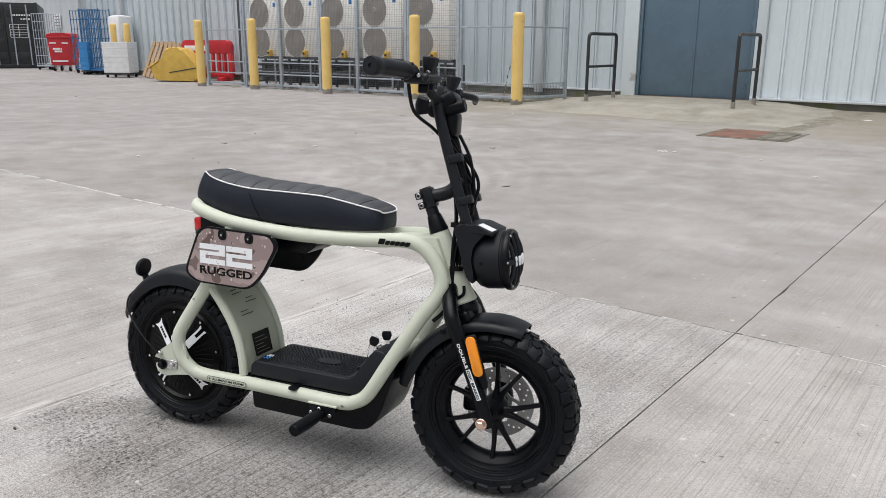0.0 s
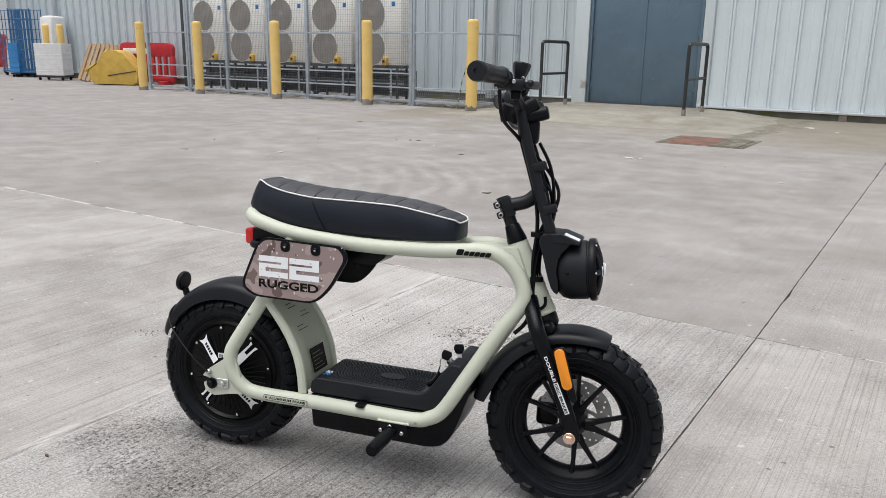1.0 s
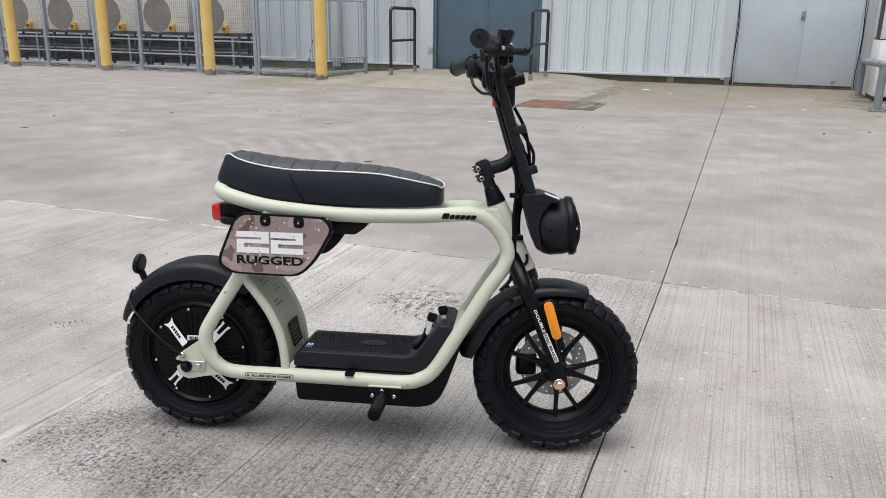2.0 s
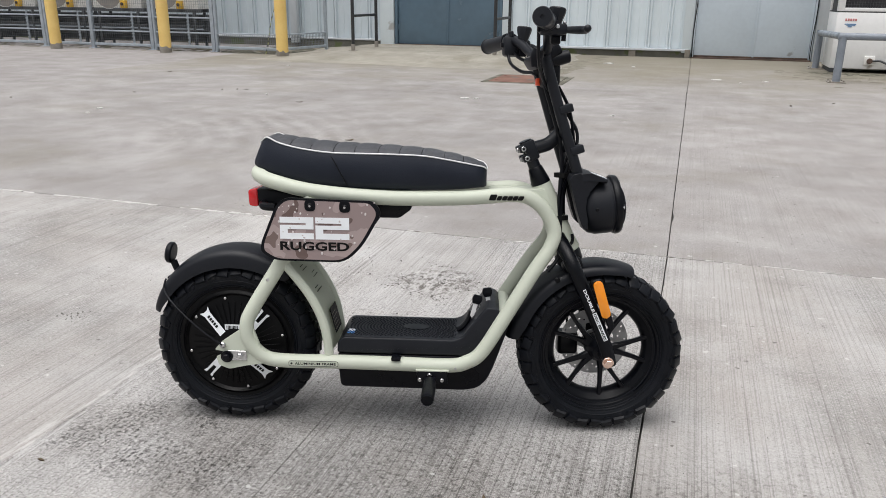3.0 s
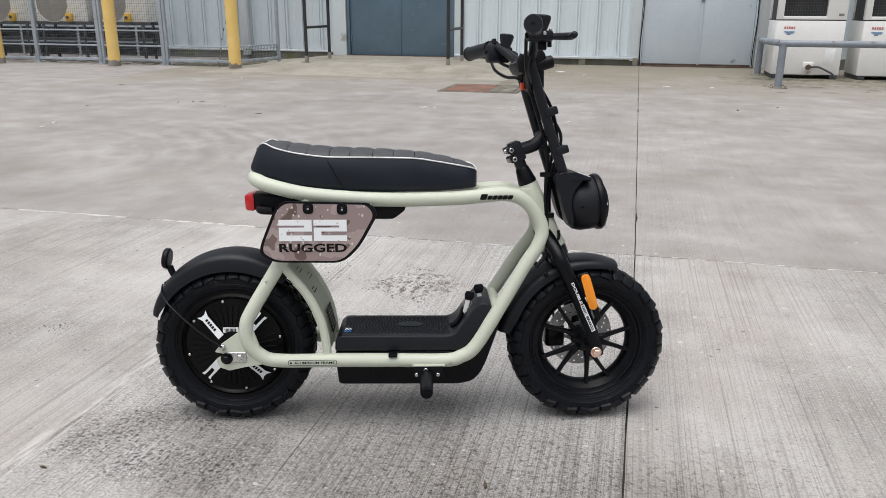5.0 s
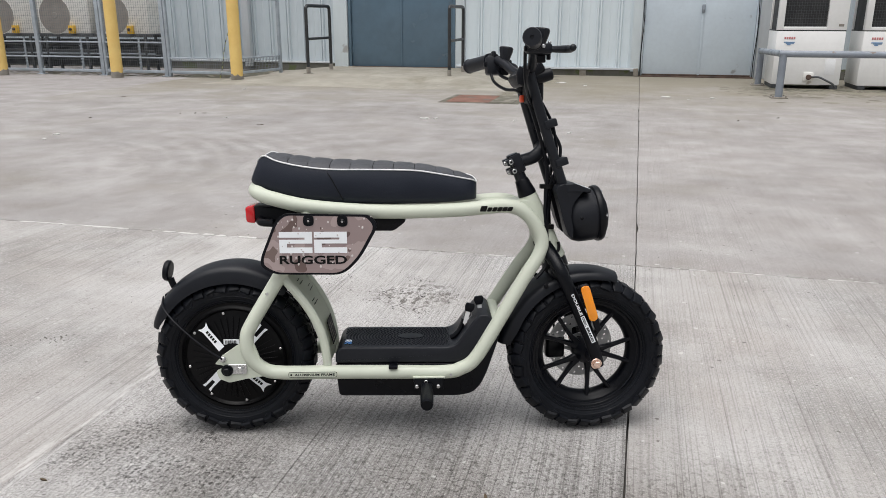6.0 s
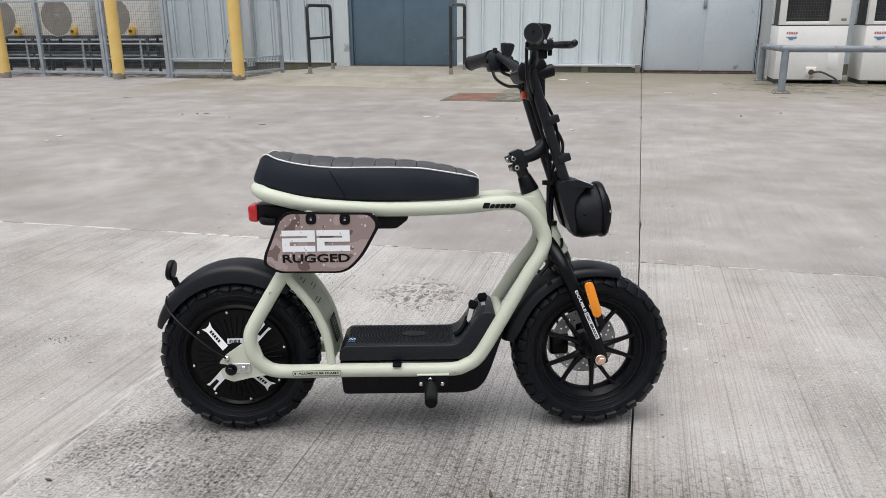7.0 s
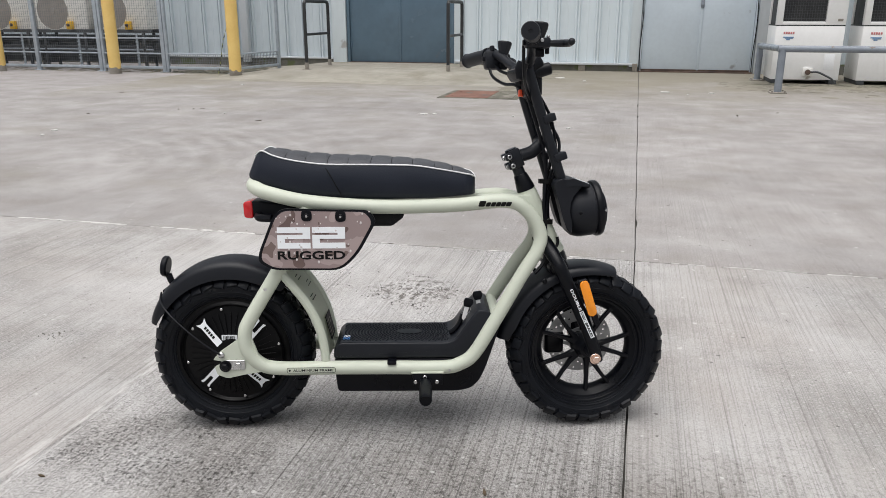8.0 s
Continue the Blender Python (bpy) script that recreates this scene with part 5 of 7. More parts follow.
# litter and leaves on the concrete
rnd = random.Random(5)
for k, (x, y, s) in enumerate(((-3.24, 9.1, 0.07), (-3.12, 9.14, 0.05), (-2.17, 9.13, 0.03), (-3.59, 13.57, 0.05), (-7.41, 5.11, 0.04), (-6.6, 6.9, 0.05), (-6.5, 6.6, 0.04), (-0.35, 12.53, 0.075), (0.34, 12.52, 0.06), (-0.03, 12.18, 0.025), (-7.21, 12.14, 0.04), (-1.68, 14.25, 0.06), (-2.16, 14.85, 0.14), (-1.45, 8.3, 0.03), (-5.6, 8.6, 0.03))):
    bm = bmesh.new()
    n = 9
    pts = [(s * rnd.uniform(0.4, 1) * math.cos(i * math.tau / n), 0.55 * s * rnd.uniform(0.4, 1) * math.sin(i * math.tau / n)) for i in range(n)]
    slab(bm, pts, 0.0, 0.004, "xy")
    for v in bm.verts:
        v.co.z += 0.012 * (noise.noise(v.co * 30) + 0.5) * (v.co.z > 0.001)
    tagged(part("paper_scrap", bm, PAPER, None, at=(x, y, 0.001), smooth=False), "small pale scrap of litter on the concrete", "litter", "scraps of litter")
for k, (x, y) in enumerate(((-8.4, 10.55), (-6.2, 8.9), (-6.35, 8.8), (-6.1, 8.95), (-7.2, 8.2), (0.4, 9.8), (0.9, 10.2), (-1.1, 1.75), (-2.25, 1.55), (-4.9, 8.1), (-3.4, 6.1), (-16.95, 9.41), (-26.95, 13.0), (-6.85, 5.4), (-8.16, 7.27), (-7.64, 6.39), (-6.42, 5.4))):
    bm = bmesh.new()
    s = 0.005 + 0.006 * rnd.random() + (0.018 if y > 6 else 0)
    pts = [(s * a, s * b) for a, b in ((-1.4, 0), (-0.5, -0.4), (0.6, -0.35), (1.5, 0.1), (0.4, 0.4), (-0.6, 0.3))]
    slab(bm, pts, 0.0, 0.003, "xy", m=pose(0, 0, 0, 0, 0, rnd.uniform(0, 360)))
    for v in bm.verts:
        v.co.z += 0.25 * abs(v.co.y)
    tagged(part("dead_leaf", bm, LEAF, None, at=(x, y, 0.001), smooth=False), "curled brown dead leaf on the concrete", "leaf", "dead leaves")
# ---------------------------------------------------------------- electric scooter
# Its own axes: x forward from the rear axle, y to its left, z up. It leans on its stand, away from the camera's way.
scooter = thing("electric_scooter", (-1.888, 1.946, 0.002), "sage green electric scooter with knobbly tyres and quilted seat", "scooter", rot=(-4.5, 0, 15))
R = 0.227
HEAD = Vector((0.885, 0, 0.61))
RAKE = Vector((-0.386, 0, 0.923))
STEER = Matrix.Translation(HEAD) @ Matrix.Rotation(radians(10.5), 4, RAKE) @ Matrix.Translation(-HEAD)
TURN = Matrix.Translation(HEAD) @ Matrix.Rotation(radians(4.0), 4, RAKE) @ Matrix.Translation(-HEAD)


def steered(bm):
    bm.transform(STEER)
    return bm


def turned(bm):
    """Wheel, fork and lamp stand straighter than the bars, which are clamped a little askew."""
    bm.transform(TURN)
    return bm


def mirrored(pts):
    return [(x, -y, z) for x, y, z in pts]


# --- frame
rail_pts = [(0.138, -0.088, 0.698), (0.23, -0.095, 0.677), (0.35, -0.092, 0.664), (0.474, -0.085, 0.658), (0.629, -0.072, 0.659), (0.708, -0.066, 0.664),
            (0.779, -0.06, 0.669), (0.826, -0.057, 0.657), (0.864, -0.055, 0.621), (0.886, -0.058, 0.573), (0.877, -0.066, 0.528), (0.835, -0.08, 0.465),
            (0.755, -0.1, 0.331), (0.7, -0.105, 0.241), (0.66, -0.105, 0.211), (0.612, -0.105, 0.2), (0.46, -0.105, 0.201), (0.307, -0.105, 0.202), (0.149, -0.11, 0.204),
            (0.098, -0.115, 0.221), (0.067, -0.12, 0.262), (0.062, -0.12, 0.309), (0.078, -0.115, 0.351), (0.152, -0.1, 0.473), (0.20, -0.096, 0.555), (0.245, -0.094, 0.66)]
loop_pts = [(0.138, -0.088, 0.698), (0.108, -0.074, 0.7075), (0.092, -0.045, 0.712), (0.086, 0.0, 0.713), (0.092, 0.045, 0.712), (0.108, 0.074, 0.7075), (0.138, 0.088, 0.698)]
frame_near = part("frame_tube", tube(bmesh.new(), rail_pts[::-1] + loop_pts[1:-1] + mirrored(rail_pts), 0.0195, 16, 7), PAINT, scooter, "sage green painted bent frame tube")
bm = bmesh.new()
lathe(bm, [(0.001, -0.112), (0.037, -0.112), (0.039, -0.108), (0.037, -0.100), (0.034, -0.07), (0.031, 0.02), (0.0265, 0.085), (0.025, 0.089), (0.001, 0.089)], Matrix.Translation(HEAD) @ Vector((0, 0, 1)).rotation_difference(RAKE).to_matrix().to_4x4(), 24)
part("head_tube", bm, PAINT, scooter)
bm = bmesh.new()
slab(bm, rounded([(0.71, 0.672), (0.86, 0.682), (0.895, 0.60), (0.915, 0.535), (0.885, 0.535), (0.862, 0.60), (0.83, 0.655), (0.71, 0.66)], 0.008, 2), -0.045, 0.045, "xz", 0.006)
part("head_gusset", bm, PAINT, scooter)
part("cross_tube", rod(bmesh.new(), (0.76, -0.09, 0.345), (0.76, 0.09, 0.345), 0.016, 12), PAINT, scooter)
part("cross_tube", rod(bmesh.new(), (0.17, -0.095, 0.50), (0.17, 0.095, 0.50), 0.016, 12), PAINT, scooter)
# inner guard: a curved sheet before the rear wheel, edged by tubes
arc = [(0.168, 0.482), (0.175, 0.466), (0.202, 0.432), (0.229, 0.394), (0.250, 0.356), (0.266, 0.315), (0.276, 0.27), (0.281, 0.222)]
bm = bmesh.new()
arc_s = spline([(x, 0, z) for x, z in arc], 4)
rows = []
for i, p in enumerate(arc_s):
    t = (arc_s[min(i + 1, len(arc_s) - 1)] - arc_s[max(i - 1, 0)]).normalized()
    nrm = Vector((-t.z, 0, t.x))
    rows.append([bm.verts.new((p.x + nrm.x * 0.009 * (1 - (y / 0.095) ** 2), y, p.z + nrm.z * 0.009 * (1 - (y / 0.095) ** 2))) for y in [-0.095 + 0.19 * j / 12 for j in range(13)]])
for a, b in zip(rows, rows[1:]):
    for j in range(12):
        bm.faces.new((a[j], a[j + 1], b[j + 1], b[j]))
bmesh.ops.solidify(bm, geom=bm.faces[:], thickness=0.003)
guard = part("inner_guard", bm, PAINT, scooter, "sage green curved guard with printed marks")
for s in (-1, 1):
    part("guard_edge", tube(bmesh.new(), [(x, s * 0.098, z) for x, z in arc], 0.0125, 10, 4), PAINT, guard)
for i, y0, y1 in ((6, -0.045, -0.02), (7, -0.045, -0.005), (9, 0.0, 0.03), (10, -0.01, 0.04), (12, -0.05, -0.02), (13, -0.05, 0.0)):
    p, q = arc_s[i], arc_s[i + 1]
    bm = bmesh.new()
    t = (q - p).normalized()
    nrm = Vector((-t.z, 0, t.x))
    up = [p + nrm * (0.0094 + 0.0006) + t * 0.002, p + nrm * (0.0094 + 0.0006) + t * 0.0036]
    lo = [v - nrm * 0.004 for v in up]
    vs = [bm.verts.new((v.x, y, v.z)) for v in lo + up[::-1] for y in (y0, y1)]
    for f in ((0, 1, 3, 2), (2, 3, 5, 4), (4, 5, 7, 6), (6, 7, 1, 0), (0, 2, 4, 6), (1, 7, 5, 3)):
        bm.faces.new([vs[j] for j in f])
    part("printed_mark", bm, INK, guard, smooth=False)
label_m = Matrix.Translation((0.2848, -0.02, 0.30)) @ Matrix.Rotation(radians(-14), 4, "Y")
bm = bmesh.new()
box(bm, -0.001, 0.0012, -0.03, 0.05, -0.035, 0.035, m=label_m)
sticker = part("warning_label", bm, INK, guard, "black warning label with pale lines")
bm = bmesh.new()
for k in range(5):
    box(bm, 0.0012, 0.0018, -0.024, 0.036 - 0.012 * (k % 3), -0.026 + k * 0.011, -0.0248 + k * 0.011, m=label_m)
part("print", bm, CONCBASE, sticker)

# --- rear drop-outs, axle fittings
drop = rounded([(0.075, 0.315), (0.044, 0.296), (-0.010, 0.258), (-0.029, 0.236), (-0.004, 0.232), (-0.004, 0.224), (-0.026, 0.216), (-0.019, 0.192), (0.009, 0.181), (0.057, 0.192), (0.11, 0.20), (0.10, 0.24)], 0.005, 2)
for s in (-1, 1):
    bm = bmesh.new()
    slab(bm, drop, s * 0.118, s * 0.126, "xz", 0.0015, 1)
    plate = part("dropout", bm, PAINT, scooter)
    bm = bmesh.new()
    slab(bm, rounded([(0.006, 0.208), (0.060, 0.208), (0.060, 0.236), (0.006, 0.236)], 0.004, 2), s * 0.126, s * 0.131, "xz", 0.001, 1)
    part("axle_strap", bm, STEEL, plate, "bright zinc axle strap")
    bm = bmesh.new()
    rod(bm, (0.006, s * 0.13, 0.219), (0.006, s * 0.144, 0.219), 0.0105, 6, bevel=0.002)
    part("axle_nut", bm, BLACK, plate)
    part("washer", rod(bmesh.new(), (0.006, s * 0.13, 0.219), (0.006, s * 0.134, 0.219), 0.0165, 18), BLACK, plate)
    bm = bmesh.new()
    rod(bm, (0.042, s * 0.131, 0.222), (0.042, s * 0.137, 0.222), 0.0085, 6, bevel=0.0015)
    part("bolt", bm, STEEL, plate)
    part("washer", rod(bmesh.new(), (0.042, s * 0.131, 0.222), (0.042, s * 0.1325, 0.222), 0.0105, 14), STEEL, plate)
    bm = bmesh.new()
    rod(bm, (-0.004, s * 0.126, 0.252), (-0.004, s * 0.137, 0.252), 0.0085, 14, bevel=0.003)
    part("bolt", bm, STEEL, plate)

# --- wheels
def tyre_mesh(cx):
    """A fat tyre with rows of knobs, its axis along y at (cx, 0, R)."""
    bm = bmesh.new()
    rnd = random.Random(31)
    m = pose(cx, 0, R, 90, 0, 0)
    prof = [(0.160, -0.040), (0.169, -0.047), (0.183, -0.0545), (0.197, -0.0570), (0.2105, -0.0530), (0.2190, -0.041), (0.2232, -0.021), (0.2242, 0.0)]
    prof = prof + [(r, -h) for r, h in prof[-2::-1]] + [(0.152, 0.036), (0.150, 0.0), (0.152, -0.036)]
    lathe(bm, prof, m, 72, closed=True)

    def knob(a, rad, h, lean, w, ln, t, twist, n=6):
        """A chamfered block: ln round the tyre, w across it, t proud of the casing."""
        q = m @ Matrix.Rotation(a, 4, "Z") @ Matrix.Translation((rad, 0, h)) @ Matrix.Rotation(radians(lean), 4, "Y") @ Matrix.Rotation(radians(twist), 4, "X")
        rings = []
        for z, k in ((-0.004, 1.10), (t * 0.72, 1.0), (t, 0.84)):
            rings.append([bm.verts.new(q @ Vector((z, ln / 2 * k * math.cos((i + 0.5) * math.tau / n) / math.cos(math.pi / n), w / 2 * k * math.sin((i + 0.5) * math.tau / n) / math.cos(math.pi / n)))) for i in range(n)])
        for p, u in zip(rings, rings[1:]):
            for i in range(n):
                bm.faces.new((p[i], p[(i + 1) % n], u[(i + 1) % n], u[i]))
        bm.faces.new(rings[-1])

    n = 38
    for s in (-1, 1):
        for k in range(n):
            a = (k + (0.25 if s > 0 else 0.0)) * math.tau / n
            j = rnd.uniform(-4, 4)
            if k % 2:
                knob(a, 0.2138, s * 0.0492, -s * 46, 0.031, 0.0290, 0.0044, s * 14 + j, 4)
                knob(a + 0.02, 0.1975, s * 0.0566, -s * 84, 0.0120, 0.0220, 0.0024, j, 5)
            else:
                knob(a, 0.2104, s * 0.0526, -s * 55, 0.026, 0.0285, 0.0040, -s * 9 + j, 4)
        for k in range(44):
            a = (k + (0.5 if s > 0 else 0.0)) * math.tau / 44
            knob(a, 0.2217, s * 0.0220, -s * 12, 0.026, 0.0250, 0.0062, s * (24 if k % 2 else -10) + rnd.uniform(-4, 4))
    for k in range(40):
        knob(k * math.tau / 40, 0.2232, 0.0, 0, 0.014, 0.0220, 0.0055, 30 if k % 2 else -30, 4)
    # moulding hairs
    for k in range(150):
        s = rnd.choice((-1, 1))
        q = m @ Matrix.Rotation(rnd.uniform(0, math.tau), 4, "Z") @ Matrix.Translation((0.2180, 0, s * rnd.uniform(0.030, 0.046))) @ Matrix.Rotation(radians(-s * rnd.uniform(20, 60)), 4, "Y")
        base = [bm.verts.new(q @ Vector((0, 0.0005 * math.cos(i * math.tau / 3), 0.0005 * math.sin(i * math.tau / 3)))) for i in range(3)]
        tip = bm.verts.new(q @ Vector((rnd.uniform(0.007, 0.012), rnd.uniform(-0.002, 0.002), 0)))
        for i in range(3):
            bm.faces.new((base[i], base[(i + 1) % 3], tip))
    # raised bands on the side walls
    for s in (-1, 1):
        for rr, h0, h1 in ((0.1665, 0.0445, 0.0470), (0.1720, 0.0485, 0.0510), (0.1840, 0.0538, 0.0553)):
            lathe(bm, [(rr - 0.0022, s * h0), (rr - 0.0008, s * h1), (rr + 0.0008, s * (h1 + 0.0004)), (rr + 0.0024, s * (h0 + 0.0008))], m, 72)
    return bm


def spoke(bm, m, stations):
    """A tapering spoke in the wheel's plane through stations of radius, angle, half width, height and half thickness."""
    pts = [Vector((r * math.cos(a), r * math.sin(a), z)) for r, a, w, z, t in stations]
    rings = []
    for i, (r, a, w, z, t) in enumerate(stations):
        d = (pts[min(i + 1, len(pts) - 1)] - pts[max(i - 1, 0)]).normalized()
        side = Vector((0, 0, 1)).cross(d).normalized()
        up = Vector((0, 0, t))
        rings.append([bm.verts.new(m @ (pts[i] + side * (w * u) + up * v)) for u, v in ((1, 0.55), (0.6, 1), (-0.6, 1), (-1, 0.55), (-1, -0.55), (-0.6, -1), (0.6, -1), (1, -0.55))])
    for p, q in zip(rings, rings[1:]):
        for k in range(8):
            bm.faces.new((p[k], p[(k + 1) % 8], q[(k + 1) % 8], q[k]))
    bm.faces.new(rings[0][::-1])
    bm.faces.new(rings[-1])


FX = 1.030
m = pose(FX, 0, R, 90, 0, 0)
bm = bmesh.new()
lathe(bm, [(0.163, -0.044), (0.165, -0.040), (0.158, -0.036), (0.151, -0.030), (0.145, -0.026), (0.140, -0.024), (0.138, -0.022), (0.138, 0.022), (0.140, 0.024), (0.145, 0.026), (0.151, 0.030), (0.158, 0.036), (0.165, 0.040), (0.163, 0.044), (0.158, 0.0425), (0.1545, 0.038), (0.1535, 0.034), (0.147, 0.0325), (0.1455, 0.030), (0.136, 0.024), (0.1285, 0.014), (0.1245, 0.0), (0.1285, -0.014), (0.136, -0.024), (0.1455, -0.030), (0.147, -0.0325), (0.1535, -0.034), (0.1545, -0.038), (0.158, -0.0425)], m, 72, closed=True)
hub_bm = bmesh.new()
lathe(hub_bm, [(0.0, 0.048), (0.022, 0.048), (0.024, 0.044), (0.026, 0.036), (0.036, 0.018), (0.038, 0.0), (0.036, -0.018), (0.026, -0.036), (0.022, -0.046), (0, -0.046)], m, 32)
wheel_f = part("front_wheel", turned(bm), BLACK, scooter, "black ten-spoke cast rim")
part("hub", turned(hub_bm), BLACK, wheel_f)
for k in range(10):
    a = k * math.tau / 10 + radians(90) + radians(2.5 if k % 2 else -2.5)
    bm = bmesh.new()
    e = radians(1 if k % 2 else -1)
    spoke(bm, m, ((0.020, a + 10 * e, 0.0125, 0.016, 0.009), (0.042, a + 7 * e, 0.0095, 0.0145, 0.009), (0.062, a + 5 * e, 0.0070, 0.0135, 0.0085), (0.100, a + 2.2 * e, 0.0058, 0.0145, 0.008), (0.143, a, 0.0062, 0.018, 0.007)))
    part("spoke", turned(bm), BLACK, wheel_f)
part("tyre", turned(tyre_mesh(FX)), RUBBER, wheel_f, "fat knobbly black tyre")
# drilled disc on the far side
bm = bmesh.new()
zd = -0.052
cols, edges = 42, (0.058, 0.066, 0.0755, 0.085, 0.0935, 0.098)


def on_disc(r, a):
    return m @ Vector((r * math.cos(a), r * math.sin(a), zd))


for row in range(5):
    r0, r1 = edges[row], edges[row + 1]
    for c in range(cols):
        a0, a1 = c * math.tau / cols, (c + 1) * math.tau / cols
        rim_pts = [(r0, a0), (r0, (a0 + a1) / 2), (r0, a1), ((r0 + r1) / 2, a1), (r1, a1), (r1, (a0 + a1) / 2), (r1, a0), ((r0 + r1) / 2, a0)]
        outer = [bm.verts.new(on_disc(*p)) for p in rim_pts]
        if 1 <= row <= 3 and (c + row * 2) % 3 == 0:
            rm, am = (r0 + r1) / 2, (a0 + a1) / 2
            inner = []
            for k in range(8):
                q = math.radians(225 + 45 * k)
                inner.append(bm.verts.new(on_disc(rm + 0.0030 * math.sin(q), am + 0.0030 * math.cos(q) / rm)))
            for k in range(8):
                bm.faces.new((outer[k], outer[(k + 1) % 8], inner[(k + 1) % 8], inner[k]))
        else:
            bm.faces.new(outer)
bmesh.ops.remove_doubles(bm, verts=bm.verts[:], dist=0.00005)
bmesh.ops.recalc_face_normals(bm, faces=bm.faces)
bmesh.ops.solidify(bm, geom=bm.faces[:], thickness=0.003)
for k in range(6):
    a = k * math.tau / 6
    spoke(bm, m, ((0.030, a + 0.5, 0.006, zd, 0.002), (0.046, a + 0.2, 0.005, zd, 0.002), (0.062, a, 0.006, zd, 0.002)))
lathe(bm, [(0.026, zd - 0.002), (0.036, zd - 0.002), (0.036, zd + 0.002), (0.026, zd + 0.002)], m, 30, closed=True)
part("brake_disc", turned(bm), DISC, wheel_f, "drilled steel brake disc")

bm = bmesh.new()
m = pose(0.008, 0, R, 90, 0, 0)
lathe(bm, [(0.163, -0.044), (0.165, -0.040), (0.156, -0.036), (0.150, -0.034), (0.148, 0.0), (0.150, 0.034), (0.156, 0.036), (0.165, 0.040), (0.163, 0.044), (0.155, 0.042), (0.148, 0.046), (0.146, 0.050), (0.143, 0.046), (0.139, 0.042), (0.1, 0.048), (0.055, 0.062), (0.045, 0.066), (0.03, 0.068), (0.018, 0.088), (0, 0.088)], m, 72)
lathe(bm, [(0.163, -0.044), (0.155, -0.042), (0.148, -0.046), (0.146, -0.050), (0.143, -0.046), (0.139, -0.042), (0.1, -0.048), (0.055, -0.062), (0.045, -0.066), (0.03, -0.068), (0.018, -0.088), (0, -0.088)], m, 72)
wheel_r = part("rear_wheel", bm, MOTOR, scooter, "black hub motor with ribbed cover")
for k in range(40):
    a = k * math.tau / 40
    bm = bmesh.new()
    rod(bm, m @ Vector((0.062 * math.cos(a), 0.062 * math.sin(a), 0.0625)), m @ Vector((0.122 * math.cos(a), 0.122 * math.sin(a), 0.0475)), 0.0012, 5)
    part("cover_rib", bm, MOTOR, wheel_r)
part("tyre", tyre_mesh(0.008), RUBBER, wheel_r, "fat knobbly black tyre")
for k in range(8):
    a = k * math.tau / 8 + 0.2
    c = m @ Vector((0.134 * math.cos(a), 0.134 * math.sin(a), 0.0455))
    part("cover_bolt", rod(bmesh.new(), c, c + Vector((0, -0.004, 0)), 0.0042, 8, bevel=0.001), STEEL, wheel_r)
# four pale arms of a motor sticker, with plain bars for the maker's mark
for k, ang in enumerate((133, 47, 227, 313)):
    a = radians(ang)
    tilt = Matrix.Translation((0.008, 0, R)) @ Matrix.Rotation(-a, 4, "Y")
    bm = bmesh.new()
    poly = [(0.046, -0.0105), (0.114, -0.0105), (0.130, -0.0165), (0.124, -0.006), (0.124, 0.006), (0.130, 0.0165), (0.114, 0.0105), (0.046, 0.0105)]
    if k in (1, 2):
        poly = [(0.052, -0.0125), (0.116, -0.012), (0.128, -0.0150), (0.126, -0.0065), (0.092, -0.005), (0.092, 0.005), (0.126, 0.0065), (0.128, 0.0150), (0.116, 0.012), (0.052, 0.0125)]
    slab(bm, poly, 0, -0.0012, "xz")
    for v in bm.verts:
        v.co.y -= 0.0625 - (v.co.x - 0.055) * 0.235 + 0.0035
    bm.transform(tilt)
    arm = part("motor_sticker", bm, WHITE, wheel_r, "white sticker arm on the motor cover", smooth=False)
    if k in (0, 3):
        bm = bmesh.new()
        for j in range(5):
            slab(bm, [(0.070 + j * 0.0085, -0.004), (0.076 + j * 0.0085, -0.004), (0.076 + j * 0.0085, 0.004), (0.070 + j * 0.0085, 0.004)], 0, -0.0012, "xz")
        for v in bm.verts:
            v.co.y -= 0.0625 - (v.co.x - 0.055) * 0.235 + 0.0046
        bm.transform(tilt)
        part("print", bm, INK, arm, smooth=False)
bm = bmesh.new()
box(bm, -0.018, 0.026, -0.0645, -0.0625, 0.272, 0.287)
lab = part("barcode_label", bm, WHITE, wheel_r, "white bar code label")
bm = bmesh.new()
for k in range(9):
    box(bm, -0.013 + k * 0.0036, -0.0115 + k * 0.0036 + 0.0005 * (k % 3), -0.0652, -0.0645, 0.274, 0.284)
part("print", bm, INK, lab)

